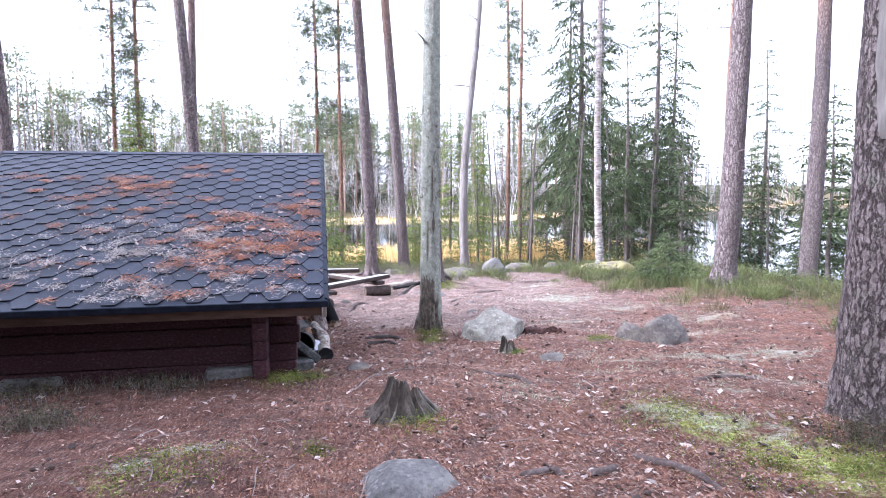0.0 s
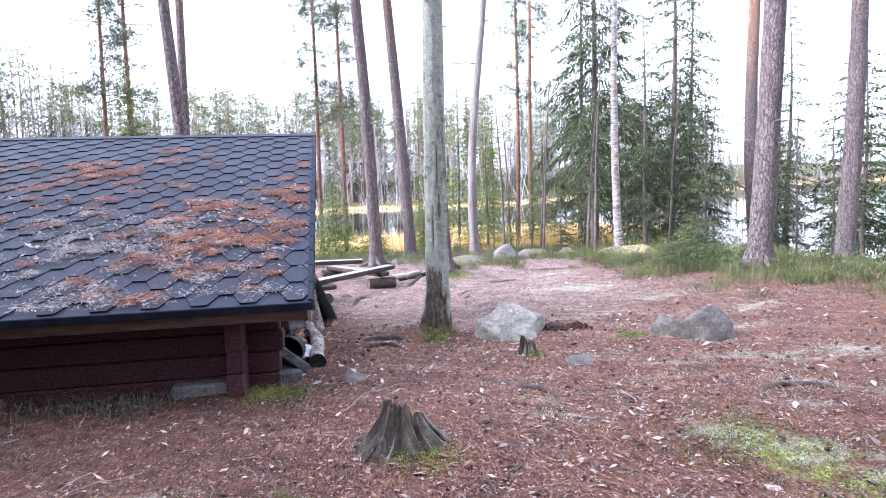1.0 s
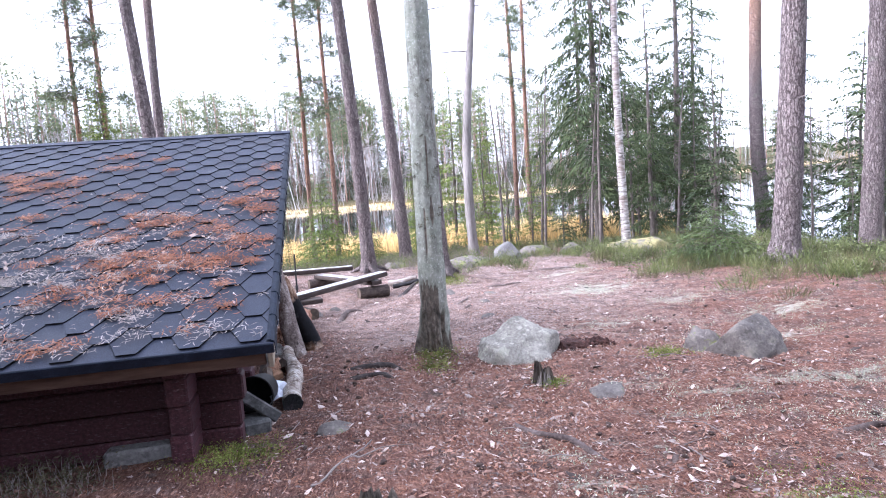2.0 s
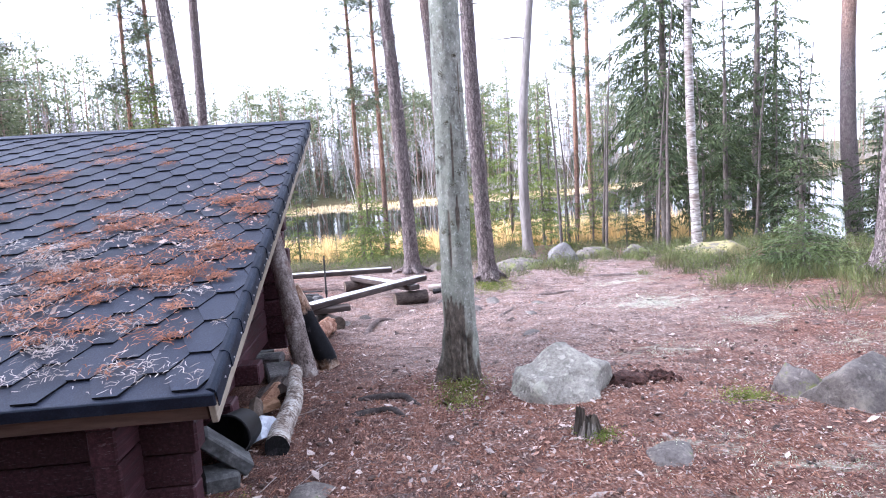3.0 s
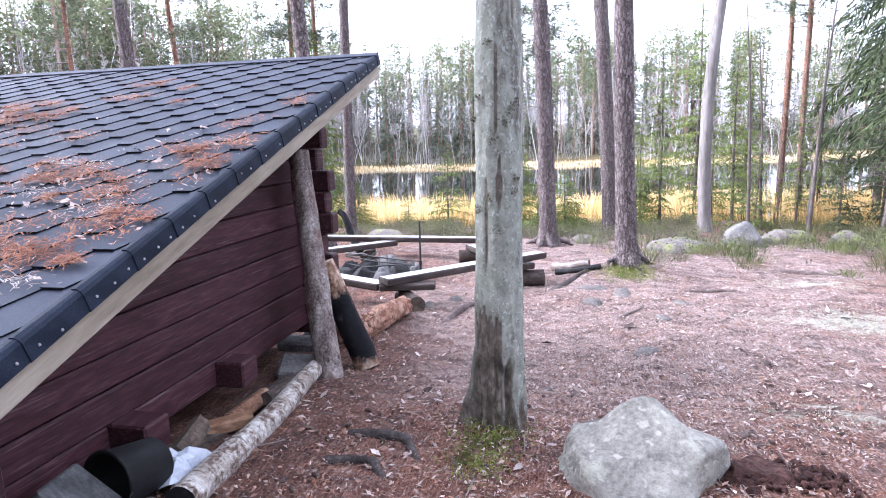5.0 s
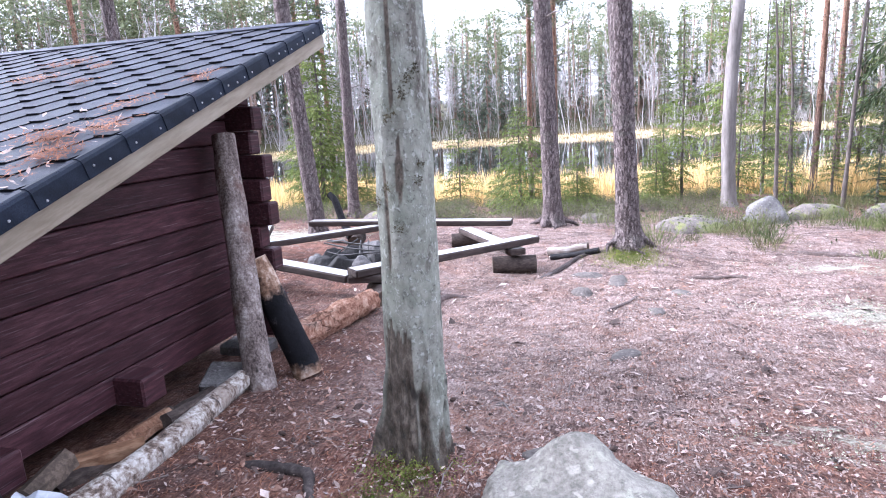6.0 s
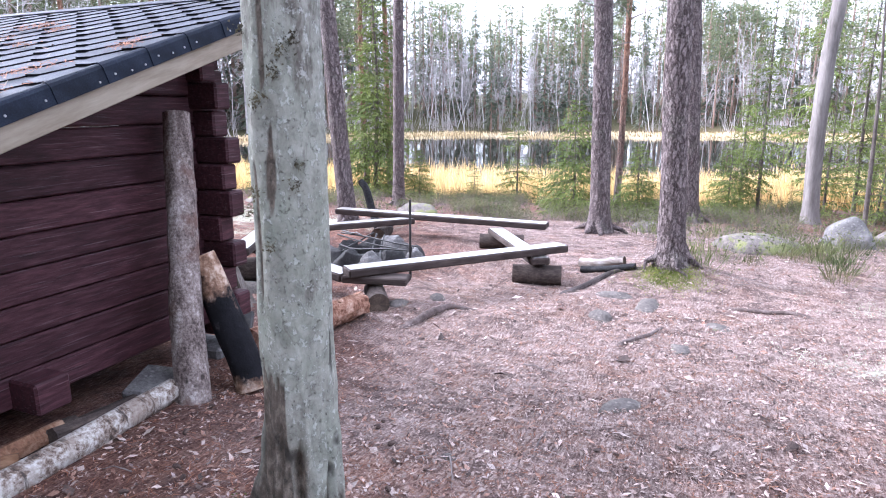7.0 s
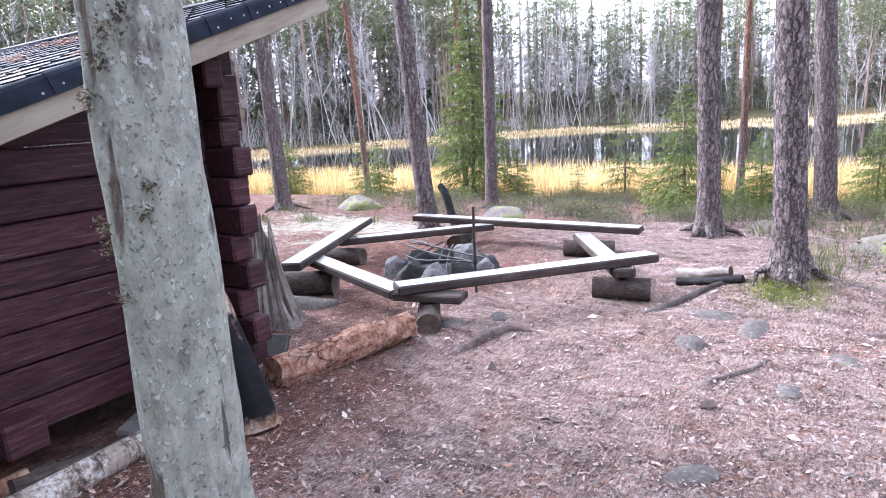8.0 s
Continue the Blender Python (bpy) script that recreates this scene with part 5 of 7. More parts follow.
# ---- far woods ----
def far_spruce(seed, h, boughs=300):
    """Narrow spire of drooping boughs in loose tiers."""
    rs = np.random.default_rng(seed)
    g = Geo()
    tube(g, ((0, 0, -0.3), (0, 0, h * 0.5), (0, 0, h)), (0.13, 0.08, 0.01), 4, 1, caps=False)
    n = boughs
    u = np.round(rs.uniform(0, 1, n) ** 0.85 * 26) / 26 + rs.normal(0, 0.008, n)
    z = h * (0.06 + 0.93 * np.clip(u, 0, 1))
    tier = 0.75 + 0.3 * np.sin(u * 61 + seed) * np.sin(u * 23)
    rad = 0.135 * h * (1.02 - np.clip(u, 0, 1)) ** 0.8 * tier * rs.uniform(0.5, 1.1, n) + 0.08
    a = rs.uniform(0, 6.283, n)
    out = np.stack((np.cos(a), np.sin(a), rs.uniform(-0.75, -0.1, n)), 1)
    p0 = np.stack((np.cos(a) * rad * 0.15, np.sin(a) * rad * 0.15, z), 1)
    p2 = p0 + out * rad[:, None]
    sidev = np.stack((-np.sin(a), np.cos(a), np.zeros(n)), 1) * (0.06 + 0.12 * rad)[:, None] * rs.uniform(0.5, 1.1, (n, 1))
    g.add(np.stack((p0, (p0 + p2) / 2 + sidev - (0, 0, 0.12), p2, (p0 + p2) / 2 - sidev - (0, 0, 0.12)), 1).reshape(-1, 3), np.arange(4 * n).reshape(n, 4), 0)
    return g


def far_pine(seed, h):
    """A bare stem under flat needle pads on level limbs."""
    rs = np.random.default_rng(seed)
    g = Geo()
    tube(g, ((0, 0, -0.3), (rs.normal(0, 0.15), 0, h * 0.5), (rs.normal(0, 0.2), 0, h * 0.97)), (0.15, 0.10, 0.03), 5, 1, caps=False)
    pads = 20
    u = np.sort(rs.uniform(0, 1, pads))
    a = rs.uniform(0, 6.283, pads)
    reach = h * (0.13 * (1 - u) ** 0.7 + 0.02) * rs.uniform(0.5, 1.1, pads)
    cl = np.stack((np.cos(a) * reach, np.sin(a) * reach, h * (0.5 + 0.48 * u)), 1)
    for c in cl[::2]:
        tube(g, ((0, 0, c[2] - 0.15), c), (0.035, 0.012), 3, 1, caps=False)
    n = 900
    k = rs.integers(0, pads, n)
    c = cl[k] + rs.normal(0, 1, (n, 3)) * (0.042 * h, 0.042 * h, 0.016 * h)
    d = rs.normal(0, 1, (n, 3)) * (1, 1, 0.55) + (0, 0, 0.25)
    d /= np.linalg.norm(d, axis=1)[:, None]
    w = np.cross(d, rs.normal(0, 1, (n, 3))) * 0.055
    s = rs.uniform(0.16, 0.34, (n, 1))
    g.add(np.stack((c - w, c + w, c + d * s), 1).reshape(-1, 3), np.arange(3 * n).reshape(n, 3), 0)
    return g


def far_birch(seed, h, thick=0.05):
    """A leafless stem, bent and forked, in a haze of fine rising twigs."""
    rs = np.random.default_rng(seed)
    g = Geo()
    p = line((0, 0, -0.3), (rs.normal(0, 0.12) * h, rs.normal(0, 0.06) * h, h), 8, 0.026 * h, rs)
    tube(g, p, np.linspace(thick, 0.009, 8), 4, 0, caps=False)
    at = lambda u: np.array([np.interp(u, np.linspace(0, 1, 8), p[:, k]) for k in range(3)])
    if seed % 2:
        c0 = at(0.3)
        tube(g, line(c0, c0 + (rs.normal(0, 0.13) * h, rs.normal(0, 0.08) * h, 0.55 * h), 6, 0.02 * h, rs), np.linspace(thick * 0.6, 0.008, 6), 4, 0, caps=False)
    for _ in range(20):
        u = rs.uniform(0.3, 0.98)
        c0 = at(u)
        a = rs.uniform(0, 6.283)
        ln = 0.2 * h * (1.15 - u) * rs.uniform(0.6, 1.2)
        e = c0 + np.array((math.cos(a) * 0.6, math.sin(a) * 0.6, rs.uniform(0.5, 1.0))) * ln
        tube(g, (c0, (c0 + e) / 2 + (0, 0, -0.05 * ln), e), (0.013, 0.009, 0.005), 3, 1, caps=False)
        m = 18
        s = c0 + (e - c0) * rs.uniform(0.2, 1, (m, 1))
        d = rs.normal(0, 0.24, (m, 3)) * ln + (0, 0, 0.12 * ln)
        w = rs.normal(0, 0.011, (m, 3))
        g.add(np.stack((s - w, s + w, s + d), 1).reshape(-1, 3), np.arange(3 * m).reshape(m, 3), 1)
    return g


def brush(seed):
    """Leafless willow scrub."""
    rs = np.random.default_rng(seed)
    g = Geo()
    for _ in range(18):
        a, ln = rs.uniform(0, 6.283), rs.uniform(0.7, 2.2)
        o = rs.normal(0, 0.35, 3) * (1, 1, 0)
        e = o + np.array((math.cos(a) * 0.4, math.sin(a) * 0.4, 1)) * ln
        tube(g, (o, (o + e) / 2 + rs.normal(0, 0.05, 3), e), (0.016, 0.011, 0.004), 3, 0, caps=False)
    return g


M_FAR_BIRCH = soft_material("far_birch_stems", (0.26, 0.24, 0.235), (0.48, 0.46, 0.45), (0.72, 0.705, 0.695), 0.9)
# foliage and twigs paler than the near ones: distance haze painted into colour
M_FAR_SPRUCE_HAZE = leafy("hazed_spruce_boughs", (0.125, 0.145, 0.11), (0.215, 0.235, 0.165), through=0.5, scale=0.35)
M_FAR_PINE_HAZE = leafy("hazed_pine_boughs", (0.12, 0.14, 0.08), (0.215, 0.23, 0.125), through=0.45, scale=0.3)
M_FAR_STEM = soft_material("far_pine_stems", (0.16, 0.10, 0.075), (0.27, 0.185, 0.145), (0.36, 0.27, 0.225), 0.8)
M_FAR_TWIG_HAZE = soft_material("hazed_bare_twigs", (0.27, 0.24, 0.23), (0.40, 0.365, 0.355), (0.54, 0.50, 0.49), 0.5)


def far_woods(name, label, makers, count, depth, mats, seed, span=(-100, 62), size=(0.8, 1.15), skew=1.0):
    rs = np.random.default_rng(seed)
    kinds = makers
    g = Geo()
    for _ in range(count):
        az = rs.uniform(*span)
        base = float(far_shore(az))
        r = base + depth[0] + (depth[1] - depth[0]) * rs.uniform(0, 1) ** skew
        x, y = r * math.sin(math.radians(az)), 5 + r * math.cos(math.radians(az))
        s = rs.uniform(*size) * (1.05 + 0.45 * float(smooth((-16 - az) / 22)))
        g.join(kinds[rs.integers(len(kinds))], rs.uniform(0, 6.283), (x, y, gz(x, y)), s)
    return lone(name, g, mats, label, "woods", kind="stuff")


far_woods("spruce_wood", "dark spruces standing across the lake", [far_spruce(k, h) for k, h in ((1, 11.0), (2, 9.0), (3, 13.0), (4, 5.5))], 330, (4, 34), [M_FAR_SPRUCE_HAZE, M_FAR_STEM], 90, size=(0.55, 1.1))
far_woods("spruce_wood", "close spruce wood rising behind the far shore", [far_spruce(k, h, 130) for k, h in ((31, 13.5), (32, 12.0))], 420, (20, 46), [M_FAR_SPRUCE_HAZE, M_FAR_STEM], 94, span=(-100, 32), size=(0.9, 1.3))
far_woods("pine_wood", "pale green pines rising across the lake", [far_pine(k, h) for k, h in ((5, 13.0), (6, 14.5), (7, 12.0), (27, 13.5))], 380, (9, 40), [M_FAR_PINE_HAZE, M_FAR_STEM], 91, size=(0.75, 1.08))
far_woods("birch_wood", "leafless white birches along the far shore", [far_birch(k, h, w) for k, h, w in ((8, 10.5, 0.055), (9, 9.5, 0.04), (10, 11.5, 0.06), (11, 8.5, 0.035), (12, 10.0, 0.05))], 290, (1.5, 26), [M_FAR_BIRCH, M_FAR_TWIG_HAZE], 92, size=(0.6, 1.1), skew=1.6)
far_woods("alder_wood", "grey leafless alders along the far shore", [far_birch(k, h, w) for k, h, w in ((41, 9.5, 0.045), (42, 8.0, 0.035), (43, 10.5, 0.05))], 360, (2, 24), [M_FAR_TWIG_HAZE, M_FAR_TWIG_HAZE], 96, size=(0.6, 1.1), skew=1.3)
far_woods("willow_scrub", "leafless scrub along the far shore", [brush(k) for k in (13, 14, 15)], 320, (1, 16), [M_FAR_TWIG_HAZE], 93)


# plain unseen woods added to close the place behind the path and block light
behind = Geo()
rs = np.random.default_rng(95)
closing = [far_spruce(k, h, 230) for k, h in ((21, 13.0), (22, 11.0))]
for k in range(222):
    az, r = (rs.uniform(220, 256), rs.uniform(9, 24)) if k < 140 else (rs.uniform(104, 205), rs.uniform(12, 28)) if k < 208 else (rs.uniform(254, 284), rs.uniform(18, 30))
    x, y = r * math.sin(math.radians(az)), 5 + r * math.cos(math.radians(az))
    behind.join(closing[rs.integers(2)], rs.uniform(0, 6.283), (x, y, gz(x, y)), rs.uniform(0.9, 1.35))
# more unseen trees to the west, set to shade the ground round the shelter
for k in range(66):
    x, y = (rs.uniform(-16, -7.5), rs.uniform(-4, 2.4)) if k < 26 else (rs.uniform(-21, -11), rs.uniform(0, 8.2))
    behind.join(closing[rs.integers(2)], rs.uniform(0, 6.283), (x, y, gz(x, y)), rs.uniform(0.95, 1.3))
lone("spruce_wood", behind, [M_FAR_SPRUCE_HAZE, M_FAR_STEM], "unseen spruces added behind the path to shade the clearing", "woods", kind="stuff")


# ---- reeds ----
def blades(points, ln, width, seed, lean=0.18):
    rs = np.random.default_rng(seed)
    n = len(points)
    h = ln * rs.uniform(0.6, 1.15, (n, 1))
    a = rs.uniform(0, 6.283, n)
    w = np.stack((np.cos(a), np.sin(a), np.zeros(n)), 1) * width * rs.uniform(0.6, 1.3, (n, 1))
    d = rs.normal(0, lean, (n, 3))
    d[:, 2] = 1
    mid, tip = points + d * h * 0.55, points + d * h * (1, 1, 0.96) + rs.normal(0, 0.06, (n, 3)) * h
    verts = np.stack((points - w, points + w, mid + w * 0.8, mid - w * 0.8, tip), 1).reshape(-1, 3)
    k = np.arange(n)[:, None] * 5
    g = Geo()
    g.add(verts, k + np.array((0, 1, 2, 3)))
    g.faces.append(k + np.array((3, 2, 4)))
    g.slots.append(np.zeros(n))
    return g


def reed_points(count, shore_fn, lo, hi, span, seed):
    rs = np.random.default_rng(seed)
    out = []
    while len(out) < count:
        az = rs.uniform(*span)
        s = lo + (hi - lo) * rs.uniform()
        r = float(shore_fn(az)) + s
        x, y = r * math.sin(math.radians(az)), 5 + r * math.cos(math.radians(az))
        edge = min(1, (hi - s) / 3.0)
        if noise.noise((x * 0.22, y * 0.22, 5)) + 0.55 * edge > rs.uniform(0, 0.45):
            out.append((x, y, max(gz(x, y), WATER_Z - 0.1)))
    return np.array(out)


near_reeds = reed_points(24000, near_shore, -2.0, 6.3, (-75, 34), 31)
lone("reed_bed", blades(near_reeds, 0.95, 0.016, 32), M_REED, "dry straw-yellow reeds standing in the shallow shore water", "reeds", kind="stuff")
far_reeds = reed_points(14000, far_shore, -7.0, 2.0, (-95, 45), 33)
lone("reed_bed", blades(far_reeds, 0.36, 0.045, 34), M_REED_PALE, "pale dry reeds along the far shore", "reeds", kind="stuff")


# ---- boulders and stones ----
def boulder(size, seed, rough=0.22, sub=4, flat=0.25, planes=(), bumps=()):
    """A worn stone broken along a few planes, its foot sunk in the ground."""
    r = random.Random(seed)
    cuts = [(Vector(n).normalized(), c) for n, c in planes]
    for _ in range(7 if not cuts else 3):
        n = Vector((r.gauss(0, 1), r.gauss(0, 1), r.uniform(0.0, 1.2))).normalized()
        cuts.append((n, r.uniform(0.66, 0.9)))
    bm = bmesh.new()
    bmesh.ops.create_icosphere(bm, subdivisions=sub, radius=1.0)
    for v in bm.verts:
        d = v.co.normalized()
        p = d * (1 + rough * 0.8 * noise.noise(d * 1.2 + Vector((seed * 3.1, 0, 0))))
        for n, c in cuts:
            over = p.dot(n) - c
            if over > 0:
                p -= n * over * 0.92
        for n, amp, wide in bumps:
            p *= 1 + amp * math.exp(-(d.angle(Vector(n)) / wide) ** 2)
        p *= 1 + rough * 0.28 * noise.noise(d * 3.4 + Vector((0, seed, 0))) + rough * 0.14 * noise.noise(d * 9 + Vector((0, 0, seed)))
        v.co = Vector((p.x * size[0], p.y * size[1], p.z * size[2]))
        if v.co.z < 0:
            v.co.z *= flat
    me = bpy.data.meshes.new("boulder")
    bm.to_mesh(me)
    bm.free()
    me.polygons.foreach_set("use_smooth", [True] * len(me.polygons))
    return me


def put_stone(name, at, size, seed, mat, label, turn=0, sink=0.02, rough=0.22, group="", sub=4, planes=(), bumps=()):
    me = boulder(size, seed, rough, sub, planes=planes, bumps=bumps)
    me.materials.append(mat)
    x, y = at
    return lone(name, me, None, label, "rock", group, at=pose(x, y, gz(x, y) - sink, 0, 0, turn))


put_stone("boulder", (1.86, 7.55), (0.415, 0.36, 0.31), 3, M_STONE_PALE, "pale grey granite boulder bedded in needles", 0, 0.04, 0.26, sub=5, planes=(((-0.25, -0.1, 1), 0.74), ((0.1, -0.85, 0.55), 0.80), ((0.95, -0.45, 0.05), 0.80), ((-0.9, -0.3, 0.35), 0.84)), bumps=(((0.06, 0.3, 1), 0.62, 0.36), ((0.85, 0.1, 0.5), 0.22, 0.4), ((0.3, -1, 0.1), 0.2, 0.4)))
put_stone("boulder", (3.78, 6.88), (0.36, 0.34, 0.40), 7, M_STONE_DARK, "rounded grey boulder with dark and brown lichen", 12, 0.04, 0.2, sub=5, planes=(((0.4, -0.75, 0.35), 0.93), ((-0.8, -0.4, 0.2), 0.95)), bumps=(((-0.3, -0.2, 1), 0.10, 0.5),))
put_stone("boulder", (3.50, 7.10), (0.17, 0.19, 0.27), 8, M_STONE_MOSS, "small pinkish boulder overgrown with yellow-green moss", 0, 0.03, 0.35)
put_stone("rock", (0.34, 3.25), (0.30, 0.25, 0.115), 12, M_STONE, "low rounded grey rock sunk in the litter", 10, 0.02, 0.18, planes=(((0.1, 0.1, 1), 0.86),))
put_stone("boulder", (4.3, 17.1), (0.42, 0.36, 0.48), 16, M_STONE, "upright pinkish grey boulder by the path", 0, 0.05)
put_stone("boulder", (5.1, 17.6), (0.55, 0.36, 0.28), 18, M_STONE_MOSS, "low lichen-covered boulder near the shore", 5, 0.05)
put_stone("boulder", (6.1, 17.4), (0.35, 0.3, 0.25), 19, M_STONE_MOSS, "low lichen-covered boulder near the shore", 5, 0.05)
put_stone("boulder", (6.75, 15.0), (0.85, 0.6, 0.42), 21, M_STONE_YELLOW, "broad boulder covered with yellow-green moss", 5, 0.08)
put_stone("boulder", (3.0, 15.3), (0.6, 0.4, 0.34), 22, M_STONE_MOSS, "mossy boulder behind the pine roots", 0, 0.06)
put_stone("boulder", (1.5, 16.6), (0.4, 0.34, 0.24), 26, M_STONE_MOSS, "mossy boulder under the shore pines", 0, 0.06)
put_stone("boulder", (-2.2, 15.6), (0.5, 0.35, 0.32), 27, M_STONE_MOSS, "lichen-covered boulder beyond the benches", 0, 0.06)
put_stone("boulder", (-6.2, 16.6), (0.6, 0.5, 0.35), 28, M_STONE_MOSS, "lichen-covered boulder near the shore", 0, 0.06)
for k, (sx, sy, sw, sd, sh) in enumerate(((0.18, 6.05, 0.16, 0.12, 0.05), (2.2, 6.2, 0.2, 0.14, 0.06), (1.95, 12.0, 0.26, 0.15, 0.09), (1.62, 11.45, 0.17, 0.10, 0.07), (1.6, 12.15, 0.2, 0.13, 0.06), (2.05, 9.62, 0.15, 0.10, 0.05), (2.3, 10.9, 0.13, 0.08, 0.04), (2.55, 11.6, 0.14, 0.09, 0.05), (1.75, 8.15, 0.17, 0.09, 0.05), (-0.15, 11.0, 0.12, 0.09, 0.07), (0.1, 11.35, 0.12, 0.09, 0.06), (1.35, 8.75, 0.05, 0.04, 0.02), (-2.0, 10.95, 0.5, 0.2, 0.12))):
    put_stone("rock", (sx, sy), (sw, sd, sh), 40 + k, M_STONE_DARK, "small flat grey stone half buried in litter", k * 47, sh * 0.25, group="small buried stones", sub=3)


# ---- stumps, roots ----
def stump(at, r, h, seed, label, ragged=0.35, spread=0.85, rooted=True, skin=None):
    skin = skin or M_STUMP
    rs = np.random.default_rng(seed)
    x, y = at
    s = thing("tree_stump", label, "stump", at=pose(x, y, gz(x, y)))
    sides, ringn = 44, 16
    g = Geo()
    ang = np.linspace(0, 2 * np.pi, sides, endpoint=False)
    tops = np.array([h * (1 - ragged * (0.5 + 0.9 * noise.noise((math.cos(a) * 2.2 + seed, math.sin(a) * 2.2, 2)))) * (1 - 0.28 * math.cos(a - 0.4)) for a in ang]) + rs.normal(0, 0.09 * h, sides)
    verts = []
    for i in range(ringn):
        u = i / (ringn - 1)
        for j, a in enumerate(ang):
            ridge = 0.16 * math.sin(7 * a + seed + 0.8 * u) + 0.12 * math.sin(17 * a + 2 + u) + 0.05 * noise.noise((a * 5, u * 2, seed))
            flare = 1 + spread * (1 - u) ** 1.6 * (1 + 1.2 * max(0, noise.noise((math.cos(a) * 1.7, math.sin(a) * 1.7, seed + 9))))
            rr = r * (flare + ridge) * (1 - 0.32 * u)
            verts.append((math.cos(a) * rr, math.sin(a) * rr, -0.05 + (tops[j] + 0.05) * u))
    for j, a in enumerate(ang):
        verts.append((math.cos(a) * r * 0.5, math.sin(a) * r * 0.5, tops[j] * 0.72 + rs.normal(0, 0.02)))
    verts.append((0, 0, h * 0.45))
    k, k2 = np.arange(sides), (np.arange(sides) + 1) % sides
    f = [np.stack((i * sides + k, i * sides + k2, (i + 1) * sides + k2, (i + 1) * sides + k), 1) for i in range(ringn)]
    g.add(verts, np.concatenate(f))
    g.faces.append(np.stack((ringn * sides + k, ringn * sides + k2, np.full(sides, (ringn + 1) * sides)), 1))
    g.slots.append(np.zeros(sides))
    part("stump_body", g, skin, s, smooth=False)
    for k in range(26):
        a = rs.uniform(0, 6.283)
        foot, top = r * (1 + spread * rs.uniform(0.55, 1.0)), h * rs.uniform(0.45, 0.98)
        run = np.array([(math.cos(a + 0.1 * q) * (r * 0.72 + (foot - r * 0.72) * (1 - q) ** 1.7 + 0.012), math.sin(a + 0.1 * q) * (r * 0.72 + (foot - r * 0.72) * (1 - q) ** 1.7 + 0.012), top * q - 0.015) for q in np.linspace(0, rs.uniform(0.75, 1.0), 7)])
        sp = Geo()
        tube(sp, run, np.linspace(0.016, 0.004, 7) * rs.uniform(0.6, 1.3), 5, rough=0.5, freq=30, seed=seed + k)
        part("splinter", sp, M_SPLINTER if k % 3 else M_STUMP, s)
    if rooted:
        rt = Geo()
        roots(rt, r * 0.8, 7, seed, r * 1.0)
        part("root", rt, skin, s, smooth=True)
    return s


stump((0.43, 4.38), 0.14, 0.225, 5, "rotting dark tree stump with jagged top and moss", 0.22, 0.95, False)
stump((1.83, 6.66), 0.08, 0.16, 9, "small mossy rotten stump in front of a boulder", 0.3, 0.12, False)
def crumbs(at, spread, high, count, seed, label):
    """A heap of crumbling wood pieces."""
    rs = np.random.default_rng(seed)
    x, y = at
    g = Geo()
    for _ in range(count):
        dx, dy = rs.normal(0, spread[0] * 0.5), rs.normal(0, spread[1] * 0.5)
        top = high * math.exp(-(dx / spread[0]) ** 2 - (dy / spread[1]) ** 2)
        w = rs.uniform(0.015, 0.055)
        block(g, (w, w * rs.uniform(0.4, 0.9), w * rs.uniform(0.4, 0.9)), w * 0.12, (dx, dy, top * rs.uniform(0.3, 1.0) + gz(x + dx, y + dy) - gz(x, y)), 0, pose(0, 0, 0, rs.uniform(-60, 60), rs.uniform(-60, 60), rs.uniform(0, 360)))
    lone("rotten_stump", g, M_CRUMBLE, label, "rotten wood", kind="stuff", at=pose(x, y, gz(x, y)), smooth=False)


put_stone("rotten_stump", (2.42, 7.6), (0.21, 0.15, 0.13), 35, M_CRUMBLE, "crumbled red-brown rotten stump beside a boulder", 15, 0.03, 0.5, sub=4)
crumbs((2.42, 7.6), (0.22, 0.15), 0.05, 130, 33, "crumbs of red-brown rotten wood")
crumbs((2.72, 7.62), (0.15, 0.10), 0.04, 80, 34, "crumbs of red-brown rotten wood")
stump((-1.78, 10.45), 0.17, 0.95, 15, "tall grey rotten stump with spreading roots behind the shelter", 0.3, skin=M_SPLINTER)

rnd = random.Random(9)


def surface_root(pts, r, label, mat=M_ROOT):
    p = np.array(pts, float)
    t = np.linspace(0, 1, 14)
    s = np.linspace(0, 1, len(p))
    path = np.stack([np.interp(t, s, p[:, k]) for k in range(2)], 1)
    path += 0.03 * np.stack((np.sin(t * 9 + r * 100), np.cos(t * 7 + r * 60)), 1)
    z = height(path[:, 0], path[:, 1]) + r * 0.35 - 1.6 * r * np.abs(2 * t - 1) ** 3
    g = Geo()
    tube(g, np.column_stack((path, z)), r * (1 - 0.45 * t), 8, 0, rough=0.3, freq=14, seed=r * 40)
    lone("root", g, mat, label, "root", "surface roots")


BARE = "bare brown root lying across the litter"
surface_root([(0.25, 7.76), (0.48, 7.69), (0.68, 7.61), (0.85, 7.41)], 0.038, "dark bare root winding from the dead tree", M_ROOT_DARK)
surface_root([(0.27, 7.40), (0.50, 7.35), (0.74, 7.22)], 0.034, "dark bare root winding from the dead tree", M_ROOT_DARK)
surface_root([(0.16, 10.50), (0.18, 10.88), (0.31, 11.12), (0.62, 11.3)], 0.045, BARE)
surface_root([(1.12, 11.95), (1.23, 12.42), (1.5, 12.91), (1.9, 13.1)], 0.040, "dark thick root running from a pine", M_ROOT_DARK)
surface_root([(1.85, 10.68), (1.99, 10.98), (2.2, 11.42)], 0.022, BARE)
surface_root([(1.75, 3.55), (1.9, 3.2), (2.1, 2.9)], 0.03, BARE)
surface_root([(0.95, 3.2), (1.1, 3.2), (1.25, 3.1)], 0.03, BARE)
surface_root([(1.35, 3.2), (1.5, 3.25), (1.62, 3.3)], 0.03, BARE)
